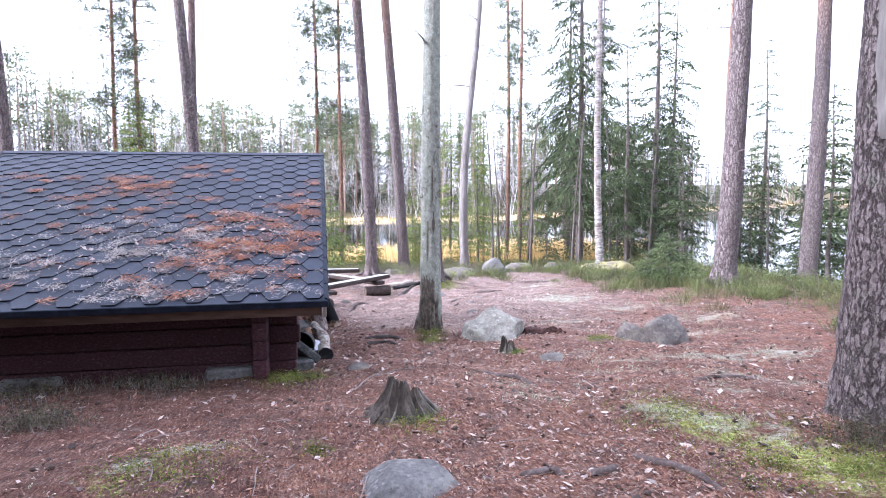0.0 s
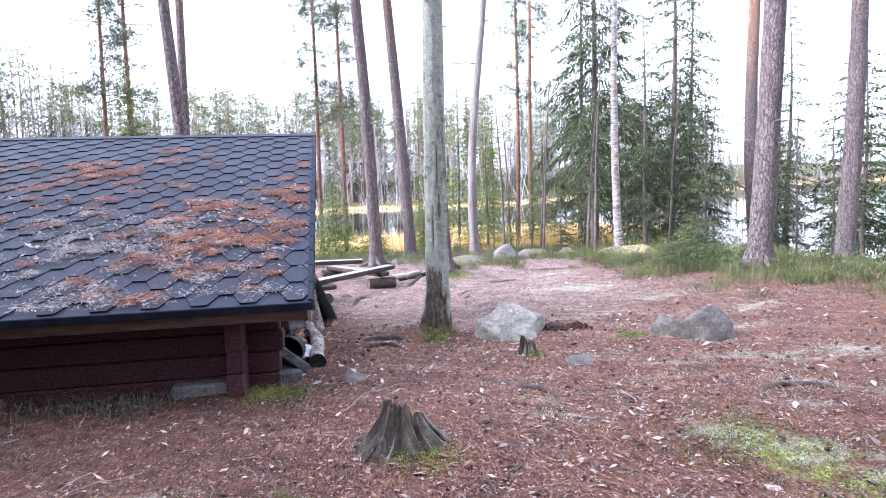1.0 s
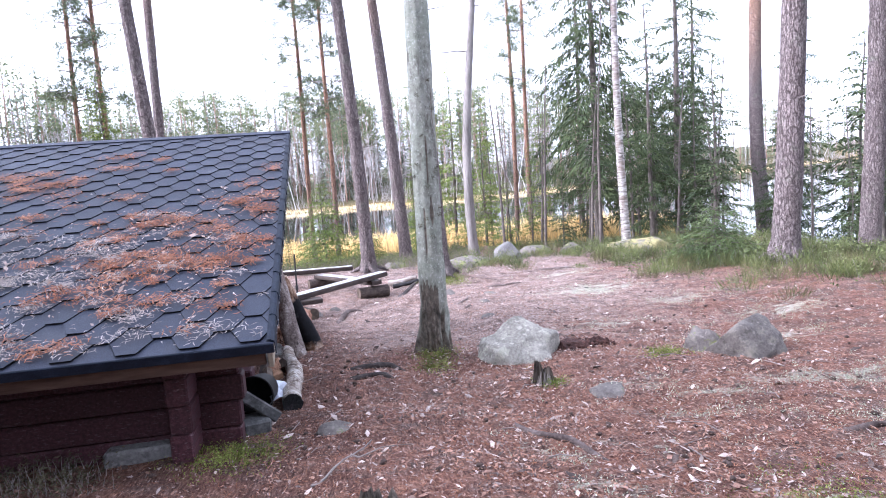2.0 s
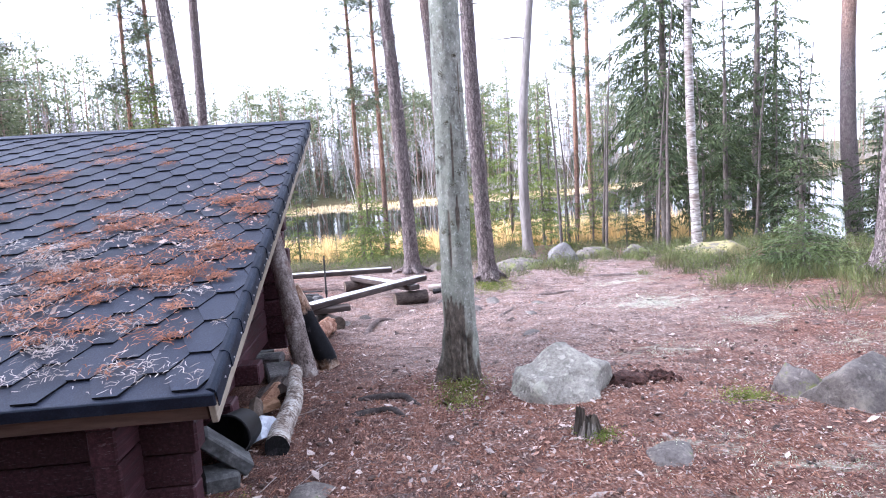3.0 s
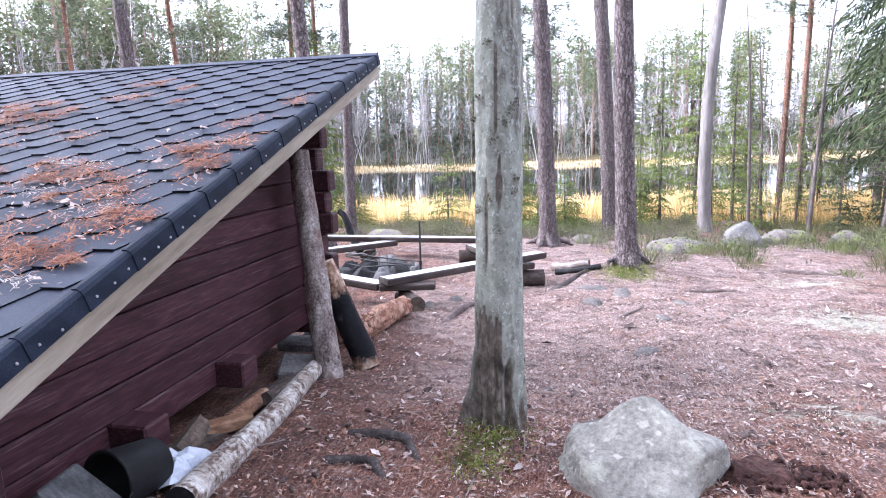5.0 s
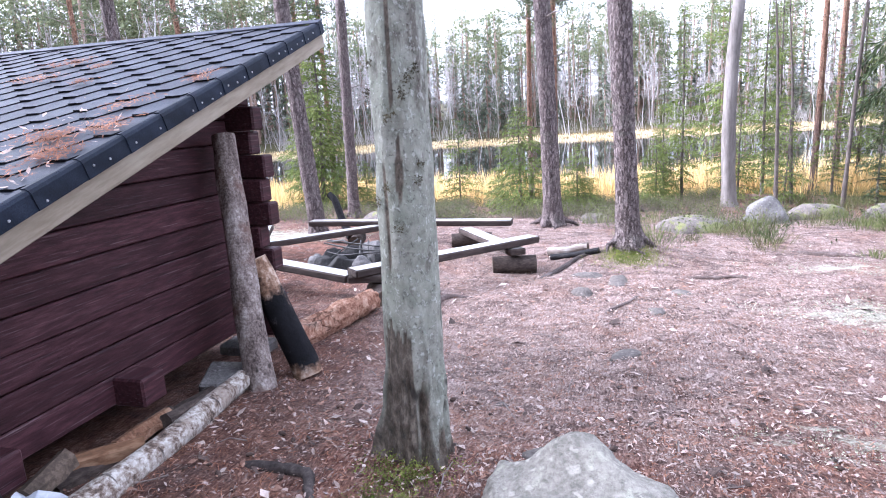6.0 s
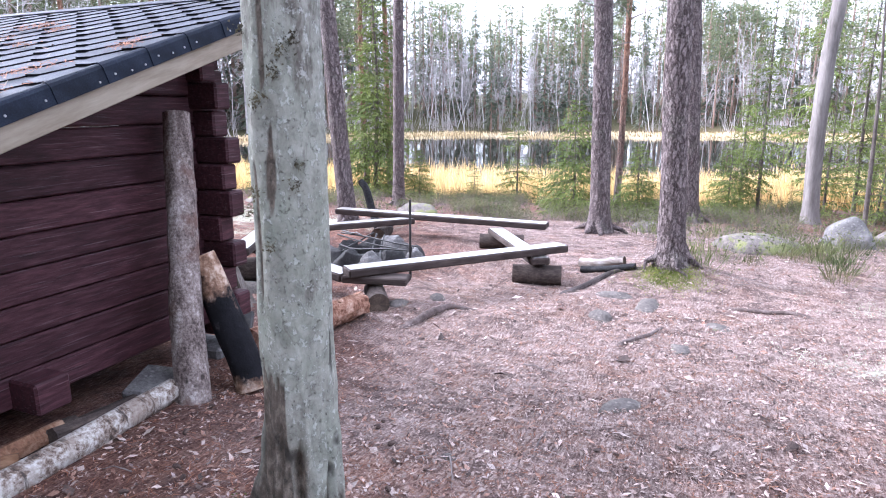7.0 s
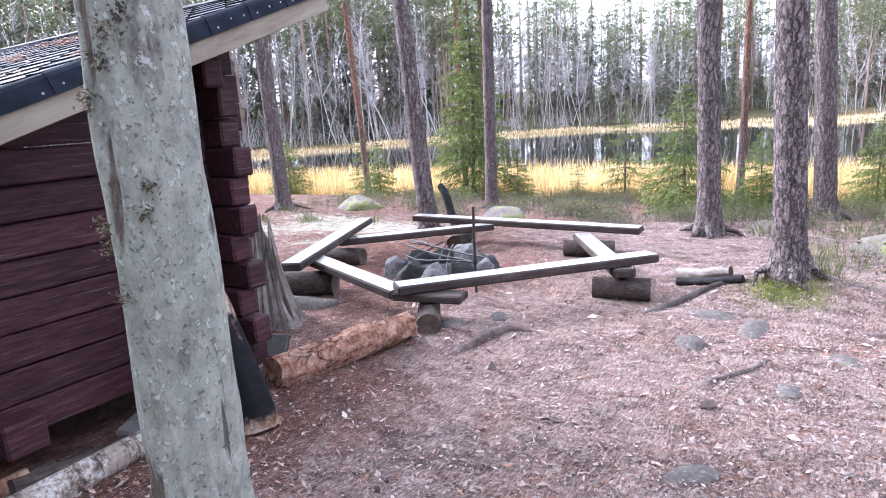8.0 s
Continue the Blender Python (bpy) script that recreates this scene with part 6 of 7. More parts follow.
surface_root([(1.35, 5.85), (1.5, 5.4), (1.75, 4.95)], 0.03, "pale root overgrown with lichen")
surface_root([(3.0, 5.0), (3.4, 4.9), (3.8, 4.6)], 0.03, BARE)
surface_root([(2.6, 12.3), (3.0, 12.2), (3.4, 12.15)], 0.03, BARE)
surface_root([(3.9, 13.7), (4.3, 13.2), (4.6, 13.1)], 0.04, BARE)


# ---- logs and clutter by the shelter ----
def log(name, a, b, r0, r1, bark, end, label, category="log", seed=1, sides=20, rough=0.12, n=16, wob=0.01, group=""):
    a, b = np.asarray(a, float), np.asarray(b, float)
    t = thing(name, label, category, group, at=Matrix.Translation(a))
    g = Geo()
    p = line((0, 0, 0), b - a, n, wob, np.random.default_rng(seed))
    tube(g, p, np.linspace(r0, r1, n), sides, 0, rough=rough, freq=10, cap_slot=1, seed=seed)
    part("stem", g, [bark, end], t, smooth=True)
    return t


log("birch_log", (-0.17, 6.80, gz(-0.17, 6.8) + 0.055), (-0.37, 8.62, gz(-0.37, 8.6) + 0.065), 0.078, 0.066, M_BIRCH_LOG, M_CHAR, "white birch log lying beside the shelter wall", seed=3, wob=0.02)
pole = log("leaning_pole", (-0.27, 8.68, gz(-0.27, 8.68) - 0.01), (-0.60, 9.06, 1.38), 0.10, 0.08, M_POLE, M_ENDGRAIN, "grey-barked log pole leaning against the shelter corner", seed=4, n=30, wob=0.015)
knot = Geo()
block(knot, (0.055, 0.014, 0.10), 0.005, (-0.068, 0.090, 0.68), turn=Euler((-0.15, -0.15, 0.78)).to_matrix())
part("axe_scar", knot, M_TAN, pole, "pale cut scar")
log("charred_log", (-0.10, 9.00, gz(-0.1, 9.0) + 0.01), (-0.42, 8.97, 0.52), 0.105, 0.09, M_CHAR_MIX, M_TAN, "half-burnt black log with bare wood ends leaning beside the pole", seed=6, n=20, wob=0.008)
log("rotten_log", (-0.48, 9.42, gz(-0.48, 9.42) + 0.08), (-0.30, 10.62, gz(-0.3, 10.6) + 0.10), 0.112, 0.10, M_ROTLOG, M_ROTLOG, "crumbling orange rotten log lying on the ground", seed=7, rough=0.28, n=44, sides=32, wob=0.02)
log("firewood", (1.05, 13.28, gz(1.05, 13.28) + 0.05), (1.55, 13.2, gz(1.55, 13.2) + 0.05), 0.06, 0.05, M_BIRCH, M_ENDGRAIN, "short pale birch log by the pine roots", seed=8)
log("firewood", (1.1, 13.05, gz(1.1, 13.05) + 0.04), (1.7, 12.95, gz(1.7, 12.95) + 0.04), 0.04, 0.035, M_CHAR, M_CHAR, "short blackened stick by the pine roots", seed=9)


def split_wood(at, size, turn, tilt, mat, label):
    """A split billet: a wedge with rough faces."""
    l, w, h = size
    sec = np.array(((-w / 2, -h * 0.35), (w * 0.1, -h * 0.5), (w / 2, -h * 0.2), (w * 0.35, h * 0.35), (-w * 0.05, h * 0.5), (-w * 0.42, h * 0.2)))
    n = len(sec)
    v, f = [], []
    rs = np.random.default_rng(int(abs(turn) * 10))
    for i in range(6):
        for s in sec:
            v.append((l * (i / 5 - 0.5), *(s * (1 + rs.normal(0, 0.05)))))
    k, k2 = np.arange(n), (np.arange(n) + 1) % n
    g = Geo()
    g.add(v, np.concatenate([np.stack((i * n + k, i * n + k2, (i + 1) * n + k2, (i + 1) * n + k), 1) for i in range(5)]))
    g.faces += [np.arange(n)[::-1][None], (5 * n + np.arange(n))[None]]
    g.slots += [np.zeros(1), np.zeros(1)]
    lone("firewood", g, mat, label, "firewood", "split firewood", at=pose(*at, 0, tilt, turn), smooth=False)


split_wood((-0.47, 7.58, gz(-0.47, 7.58) + 0.07), (0.36, 0.11, 0.09), 55, 4, M_FIREWOOD, "split orange-brown firewood under the wall")
split_wood((-0.42, 7.80, gz(-0.42, 7.8) + 0.09), (0.34, 0.10, 0.08), 80, -6, M_ROTTEN, "reddish split firewood under the wall")
split_wood((-0.40, 7.20, gz(-0.40, 7.20) + 0.15), (0.26, 0.10, 0.10), 98, -10, M_ENDGRAIN, "pale brown split billet beside a beam end")
split_wood((-0.36, 8.05, gz(-0.36, 8.05) + 0.1), (0.36, 0.09, 0.08), 96, 8, M_LOGBARK, "dark split firewood behind the birch log")
# dark billets added to stand in for the deep shade under the wall
split_wood((-0.50, 7.48, gz(-0.5, 7.48) + 0.03), (0.34, 0.12, 0.07), 80, 0, M_LOGBARK, "dark billet added to fill the shaded gap under the wall")
split_wood((-0.52, 7.92, gz(-0.52, 7.92) + 0.04), (0.40, 0.13, 0.09), 92, 0, M_LOGBARK, "dark billet added to fill the shaded gap under the wall")
split_wood((-0.50, 8.28, gz(-0.50, 8.28) + 0.04), (0.36, 0.12, 0.08), 84, 0, M_LOGBARK, "dark billet added to fill the shaded gap under the wall")
lone("stone_block", block(Geo(), (0.24, 0.30, 0.10), 0.015), M_STONE, "rough blue-grey stone block behind the pole", "block", at=pose(-0.52, 8.62, gz(-0.52, 8.62) + 0.06, 10, 5, 20), smooth=False)
lone("concrete_slab", block(Geo(), (0.33, 0.32, 0.085), 0.012), M_CONCRETE, "weathered grey concrete slab leaning tipped against the wall", "slab", at=pose(-0.40, 6.50, gz(-0.40, 6.50) + 0.150, -12, 42, 12), smooth=False)
lone("concrete_block", block(Geo(), (0.20, 0.17, 0.12), 0.015), M_CONCRETE, "weathered grey concrete block lying on the ground", "block", at=pose(-0.40, 6.36, gz(-0.40, 6.36) + 0.045, 8, 4, 25), smooth=False)


def bucket():
    b = thing("bucket", "black plastic bucket lying on its side under the wall", "bucket", at=pose(-0.40, 6.94, gz(-0.40, 6.94) + 0.140, 84, 0, -8))
    n = 28
    prof = [(0.0, 0.0), (0.115, 0.0), (0.12, 0.006), (0.145, 0.26), (0.152, 0.262), (0.152, 0.275), (0.140, 0.275), (0.114, 0.012), (0.0, 0.012)]
    v = [(math.cos(2 * math.pi * j / n) * r, math.sin(2 * math.pi * j / n) * r, z) for r, z in prof for j in range(n)]
    k, k2 = np.arange(n), (np.arange(n) + 1) % n
    g = Geo().add(v, np.concatenate([np.stack((i * n + k, i * n + k2, (i + 1) * n + k2, (i + 1) * n + k), 1) for i in range(len(prof) - 1)]))
    part("body", g, M_PLASTIC, b, smooth=True)
    h = Geo()
    tube(h, [(0.15 * math.cos(a), -0.01 - 0.10 * math.sin(a), 0.27 + 0.06 * math.sin(a)) for a in np.linspace(0, math.pi, 14)], np.full(14, 0.004), 6)
    part("handle", h, M_IRON, b, "thin wire handle", smooth=True)


bucket()
lone("sheet_metal_pan", block(Geo(), (0.22, 0.20, 0.05), 0.012), M_IRON, "blackened metal pan on the ground behind the shelter corner", "pan", at=pose(-0.95, 9.82, gz(-0.95, 9.82) + 0.10, 40, 0, 30), smooth=False)
paper = Geo()
rs = np.random.default_rng(17)
pv = [((i / 6 - 0.5) * 0.26, (j / 6 - 0.5) * 0.24, 0.05 * noise.noise((i * 0.9, j * 0.9, 4)) + 0.10 * abs(noise.noise((i * 0.35, j * 0.3, 9)))) for j in range(7) for i in range(7)]
pq = np.array([j * 7 + i for j in range(6) for i in range(6)])
paper.add(pv, np.stack((pq, pq + 1, pq + 8, pq + 7), 1))
lone("crumpled_sheet", paper, M_PAPER, "crumpled white plastic sheet on the ground", "litter", at=pose(-0.27, 7.02, gz(-0.27, 7.02) + 0.07, 25, 20, 30), smooth=False)


# ---- fire ring and benches ----
def bench(a, b, width, top_a, top_b, label):
    """A thick plank from a to b (its middle line); top_a, top_b: height of its upper face."""
    a, b = Vector((*a, top_a)), Vector((*b, top_b))
    d = b - a
    x = d.normalized()
    y = Vector((-x.y, x.x, 0)).normalized()
    m = Matrix((x, y, x.cross(y))).transposed().to_4x4()
    m.translation = (a + b) / 2
    g = Geo()
    block(g, (d.length, width, 0.08), 0.014, (0, 0, -0.04))
    plank = lone("bench_plank", g, [M_DARKWOOD, M_PLANK_SHEEN], label, "bench", "planks of the fire ring", at=m, smooth=False)
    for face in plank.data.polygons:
        face.material_index = 1 if face.normal.z > 0.9 else 0      # worn wet seat gets sky sheen as pale colour, shaded sides get dark wood
    return plank


PL = "worn damp plank bench on log blocks round the fire"
bench((-0.60, 10.85), (0.93, 12.84), 0.21, -0.025, -0.065, PL)          # near right
bench((-2.10, 11.34), (-0.66, 10.97), 0.20, -0.015, -0.106, PL)          # near left
bench((-1.80, 10.78), (-3.12, 13.30), 0.21, 0.06, -0.01, PL)          # left
bench((-2.68, 12.30), (-1.50, 13.95), 0.20, -0.075, -0.12, PL)          # far left
bench((-2.72, 13.92), (0.42, 14.10), 0.21, -0.055, -0.085, PL)          # far
bench((-0.24, 13.92), (0.80, 12.42), 0.21, -0.165, -0.148, PL)          # right


def support(a, b, r, top, label):
    """A short log under a bench, flat where the plank lies."""
    a, b = np.array(a, float), np.array(b, float)
    za, zb = gz(*a), gz(*b)
    z = (za + zb) / 2
    r = max(0.1, (top - 0.08 - z + 0.02) / 2)
    log("bench_log", (*a, z - 0.02 + r), (*b, z - 0.02 + r), r, r * 0.97, M_LOGBARK, M_ENDGRAIN, label, "log", seed=int(a[0] * 10 + 50), sides=22, rough=0.06, n=8, wob=0.0, group="logs under the benches")


BL = "thick barked log block carrying bench planks"
support((-0.20, 10.74), (-0.48, 11.14), 0.15, -0.185, BL)
lone("bench_board", block(Geo(), (0.62, 0.20, 0.07), 0.012), M_DARKWOOD, "short dark board bearing the bench on a log", "board", at=pose(-0.38, 11.02, -0.145, 0, 0, 14), smooth=False)
support((0.48, 12.46), (0.98, 12.60), 0.15, -0.175, BL)
support((-0.42, 13.82), (0.14, 13.98), 0.15, -0.2, BL)
support((-1.82, 13.52), (-1.95, 14.02), 0.15, -0.16, BL)
support((-2.92, 12.30), (-2.40, 12.42), 0.15, -0.12, BL)
support((-2.30, 11.10), (-1.80, 11.34), 0.15, -0.07, BL)

FX, FY = -1.25, 12.45
rs = np.random.default_rng(23)
for k in range(11):
    a = 2 * math.pi * k / 11 + rs.uniform(-0.1, 0.1)
    rr = 0.52 * rs.uniform(0.92, 1.08)
    me = boulder((rs.uniform(0.13, 0.17), rs.uniform(0.17, 0.24), rs.uniform(0.15, 0.25)), 60 + k, 0.35, 4)
    me.materials.append(M_SOOT if k % 3 else M_STONE)
    x, y = FX + rr * math.cos(a), FY + rr * math.sin(a)
    lone("hearth_stone", me, None, "sooty grey stone of the fire ring", "stone", "stones of the fire ring", at=pose(x, y, gz(x, y) - 0.01, 0, 0, math.degrees(a)))
ash = Geo()
v = [(FX, FY, gz(FX, FY) + 0.06)]
for k in range(24):
    a = 2 * math.pi * k / 24
    v.append((FX + 0.45 * math.cos(a), FY + 0.45 * math.sin(a), gz(FX + 0.45 * math.cos(a), FY + 0.45 * math.sin(a)) + 0.012))
ash.add(v, [(0, 1 + k, 1 + (k + 1) % 24) for k in range(24)])
lone("ash_bed", ash, M_SOOT, "grey ash bed inside the fire ring", "ash", kind="stuff")
rod = thing("grill_post", "thin black iron rod stuck in the ground by the fire", "post", at=pose(-0.49, 11.92, gz(-0.49, 11.92)))
g = Geo()
tube(g, [(0, 0, -0.1), (0.004, 0, 0.4), (0.01, 0, 0.84)], (0.014, 0.013, 0.013), 10)
part("rod", g, M_IRON, rod, smooth=True)
g = Geo()
tube(g, [(0.004, 0, 0.28), (0.004, 0, 0.34)], (0.022, 0.022), 10)
part("collar", g, M_IRON, rod, smooth=True)
grill = thing("fire_grate", "tangle of black iron grate bars lying over the hearth stones", "grate", at=pose(FX, FY, gz(FX, FY) + 0.22))
for a, b in (((-0.42, -0.12, 0.06), (0.62, -0.30, -0.01)), ((-0.46, 0.02, 0.05), (0.66, -0.18, 0.02)), ((-0.30, -0.28, -0.02), (0.60, -0.34, 0.0)), ((-0.25, -0.30, -0.1), (-0.05, 0.10, 0.07)), ((0.12, -0.36, -0.12), (0.0, 0.08, 0.06)), ((0.32, -0.40, -0.13), (0.12, 0.05, 0.06)), ((-0.5, 0.1, 0.06), (-0.1, -0.1, 0.07))):
    g = Geo()
    tube(g, line(a, b, 6, 0.012, rs), np.full(6, 0.010), 8)
    part("bar", g, M_IRON, grill, smooth=True)
log("charred_log", (-2.18, 14.18, gz(-2.18, 14.18) + 0.05), (-2.62, 14.42, 0.28), 0.07, 0.05, M_CHAR, M_CHAR, "blackened branch sticking up behind the far bench", seed=19, n=14, wob=0.05)


# ---- plants and litter on the ground ----
def scatter(count, region, seed):
    """Points of the ground where region(x, y) beats a draw; region gives 0 to 1."""
    rs = np.random.default_rng(seed)
    xs, ys = [], []
    got = 0
    while got < count:
        x, y = rs.uniform(-8, 15, 40000), rs.uniform(1.2, 24, 40000)
        keep = rs.uniform(0, 1, 40000) < region(x, y)
        xs.append(x[keep])
        ys.append(y[keep])
        got += int(keep.sum())
    x, y = np.concatenate(xs)[:count], np.concatenate(ys)[:count]
    return np.column_stack((x, y, height(x, y)))


def inland(x, y, margin=0.3):
    r, az = polar(x, y)
    return (r - near_shore(az)) < -margin


def free(x, y):
    """Open ground: not under the shelter."""
    return ~((x < -0.62) & (x > -4.2) & (y > 5.9) & (y < 9.6))


def litter_region(x, y):
    d = np.hypot(x - 1.5, y - 5)
    return np.clip(1.35 - d / 11, 0.04, 1) * free(x, y) * inland(x, y, 2) * (x < 7) * (x > -4.5)


def leaves(points, size, seed, curl=0.4):
    rs = np.random.default_rng(seed)
    n = len(points)
    a = rs.uniform(0, 6.283, n)
    tilt = rs.normal(0, 0.28, (n, 2))
    u = np.stack((np.cos(a), np.sin(a), tilt[:, 0]), 1)
    w = np.stack((-np.sin(a), np.cos(a), tilt[:, 1]), 1)
    s = size * np.clip(rs.lognormal(-0.1, 0.45, (n, 1)), 0.3, 2.6)
    wide = rs.uniform(0.5, 1.5, (n, 1))
    w = w * wide
    c = points + np.column_stack((np.zeros((n, 2)), rs.uniform(0.004, 0.016, n)))
    up = np.array((0, 0, 1.0)) * s * curl * rs.uniform(-0.3, 1, (n, 1))
    v = np.stack((c - u * s, c + w * s * 0.42 + up * 0.6, c + u * s * 0.35 + w * s * 0.3 + up, c + u * s * 1.1, c - w * s * 0.42 + up * 0.5), 1).reshape(-1, 3)
    k = np.arange(n)[:, None] * 5
    g = Geo()
    g.add(v, k + np.array((0, 4, 3, 2)))
    g.faces.append(k + np.array((0, 2, 1)))
    g.slots.append(np.zeros(n))
    return g


def near_path(x, y):
    """Most litter is built where the path comes closest."""
    return litter_region(x, y) * np.clip(np.exp(-((x - 1.8 - 0.08 * (y - 5)) ** 2) / 9.0), 0.2, 1) * np.where(y > 12, 0.55, 1)


# pale leaves thin out too where the shelter's shade is painted
def paler(x, y):
    return (0.25 + 0.75 * smooth((y - 5.5) / 4)) * (1 - 0.55 * smooth((1.1 - x) / 1.3) * smooth((11.4 - y) / 1.8))


lone("leaf_litter", leaves(scatter(46000, lambda x, y: near_path(x, y) * paler(x, y), 41), 0.0095, 42), M_LEAF_PALE, "pale fallen birch leaves scattered over the forest floor", "leaves", kind="stuff")
lone("leaf_litter", leaves(scatter(36000, lambda x, y: near_path(x, y) * (1.15 - 0.7 * paler(x, y)), 43), 0.0105, 44), M_LEAF_BROWN, "brown fallen leaves scattered over the forest floor", "leaves", kind="stuff")
lone("bark_flakes", leaves(scatter(35000, near_path, 141), 0.008, 142, 0.25), M_FLAKE, "small grey and dark flakes of bark in the litter", "litter", kind="stuff")
lone("leaf_litter", leaves(scatter(2400, near_path, 143), 0.021, 144, 0.35), M_LEAF_WHITE, "larger curled whitish leaves lying singly", "leaves", kind="stuff")


lone("leaf_litter", leaves(scatter(420, near_path, 145), 0.030, 146, 0.45), M_LEAF_DARK, "single dark curled leaves and bark chips", "leaves", kind="stuff")


def straws(points, ln, width, seed, flat=0.12):
    rs = np.random.default_rng(seed)
    n = len(points)
    a = rs.uniform(0, 6.283, n)
    d = np.stack((np.cos(a), np.sin(a), rs.normal(0, flat, n)), 1) * (ln * rs.uniform(0.5, 1.3, n))[:, None]
    w = np.stack((-np.sin(a), np.cos(a), np.zeros(n)), 1) * width
    c = points + (0, 0, 0.008)
    bend = rs.normal(0, 0.18, (n, 1)) * np.linalg.norm(d, axis=1)[:, None] * (w / width)
    v = np.stack((c - d / 2 - w, c - d / 2 + w, c + bend + w + (0, 0, 0.004), c + bend - w + (0, 0, 0.004), c + d / 2), 1).reshape(-1, 3)
    k = np.arange(n)[:, None] * 5
    g = Geo()
    g.add(v, k + np.array((0, 1, 2, 3)))
    g.faces.append(k + np.array((3, 2, 4)))
    g.slots.append(np.zeros(n))
    return g


lone("needle_litter", straws(scatter(34000, lambda x, y: near_path(x, y) * (1.1 - 0.6 * paler(x, y)), 45), 0.065, 0.0015, 46), M_NEEDLE_RED, "fallen orange pine needles over the forest floor", "needles", kind="stuff")
lone("needle_litter", straws(scatter(14000, lambda x, y: near_path(x, y) * paler(x, y), 47), 0.05, 0.0013, 48), M_NEEDLE_GREY, "fallen grey pine needles over the forest floor", "needles", kind="stuff")
twigs = Geo()
rs = np.random.default_rng(49)
for p in scatter(330, litter_region, 50):
    a, ln = rs.uniform(0, 6.283), rs.uniform(0.06, 0.35)
    d = np.array((math.cos(a), math.sin(a), 0)) * ln
    tube(twigs, line(p - d / 2 + (0, 0, 0.008), p + d / 2 + (0, 0, 0.008), 4, 0.012, rs), np.linspace(0.005, 0.002, 4), 4, caps=False)
lone("twig_litter", twigs, M_TWIG, "thin dead twigs scattered on the ground", "twigs", kind="stuff")
cone = Geo()
tube(cone, [(-0.02, 0, 0), (-0.01, 0, 0), (0.006, 0, 0), (0.022, 0, 0)], (0.008, 0.014, 0.012, 0.003), 6, rough=0.4, freq=60)
cones = Geo()
for p in scatter(520, lambda x, y: litter_region(x, y) * (y < 9), 51):
    cones.join(cone, rs.uniform(0, 6.283), p + (0, 0, 0.010), rs.uniform(0.55, 1.2))
lone("cone_litter", cones, M_CONE, "dark pine cones scattered on the litter", "cones", kind="stuff")

# one broken branch lying by the stump
stick = Geo()
tube(stick, line((0.06, 5.15, gz(0.06, 5.15) + 0.01), (0.40, 5.30, 0.10), 8, 0.02, rs), np.linspace(0.008, 0.004, 8), 6)
tube(stick, line((0.28, 5.25, 0.05), (0.62, 5.22, 0.08), 6, 0.02, rs), np.linspace(0.006, 0.002, 6), 5)
lone("fallen_branch", stick, M_TWIG, "thin forked dead branch lying by the stump", "branch")


def sprigs(points, h, seed, leaves_per=9, leaf=0.018):
    """Low shrubs: upright stems with small leaves."""
    rs = np.random.default_rng(seed)
    n = len(points)
    g = Geo()
    hh = h * rs.uniform(0.5, 1.2, (n, 1))
    d = rs.normal(0, 0.3, (n, 3))
    d[:, 2] = 1
    d *= hh
    w = np.stack((np.full(n, 0.003), np.zeros(n), np.zeros(n)), 1)
    g.add(np.stack((points - w, points + w, points + d), 1).reshape(-1, 3), np.arange(3 * n).reshape(n, 3), 1)
    m = n * leaves_per
    idx = np.repeat(np.arange(n), leaves_per)
    t = rs.uniform(0.25, 1.05, (m, 1))
    c = points[idx] + d[idx] * t + rs.normal(0, 0.02, (m, 3))
    e = rs.normal(0, 1, (m, 3)) * (1, 1, 0.6)
    e /= np.linalg.norm(e, axis=1)[:, None]
    s = np.cross(e, rs.normal(0, 1, (m, 3)))
    s /= np.linalg.norm(s, axis=1)[:, None] + 1e-9
    ls = leaf * rs.uniform(0.7, 1.4, (m, 1))
    g.add(np.stack((c, c + e * ls + s * ls * 0.5, c + e * ls * 2, c + e * ls - s * ls * 0.5), 1).reshape(-1, 3), np.arange(4 * m).reshape(m, 4), 0)
    return g


def patch_noise(x, y, f, o):
    return 0.5 + 0.5 * np.sin(f * x + 1.7 * np.sin(0.7 * f * y + o)) * np.sin(f * y + 1.3 * np.sin(0.8 * f * x + 2 * o))


def shrub_region(x, y):
    edge = np.interp(y, (5, 6.4, 8, 9, 10.6, 12.6, 15), (6.0, 5.8, 5.8, 5.6, 4.9, 4.3, 4.4))
    right = smooth((x - edge - 0.1 + 1.6 * (patch_noise(x, y, 1.9, 1.1) - 0.5)) / 1.7) * (y > 4.4)
    back = smooth((y - 15.6) / 1.5) * (1 - lump(x, y, 3.4, 16.3, 1.4)) * 0.4 + 0.9 * lump(x, y, -5.6, 15.6, 1.3) + 0.8 * lump(x, y, -7.6, 14.6, 0.9) + 0.9 * lump(x, y, -5.3, 13.7, 0.35) + 0.5 * lump(x, y, 2.9, 15.0, 0.8) + 0.7 * lump(x, y, 3.35, 14.9, 0.5)
    clump = np.clip(2.3 * patch_noise(x, y, 3.1, 0.4) - 0.75 + 0.35 * smooth((x - 7) / 2), 0.03, 1)
    return np.clip(np.maximum(right, back), 0, 1) * clump * inland(x, y, 0.4) * (x > -14) * np.clip(1.5 - np.hypot(x - 5, y - 10) / 8, 0.12, 1)


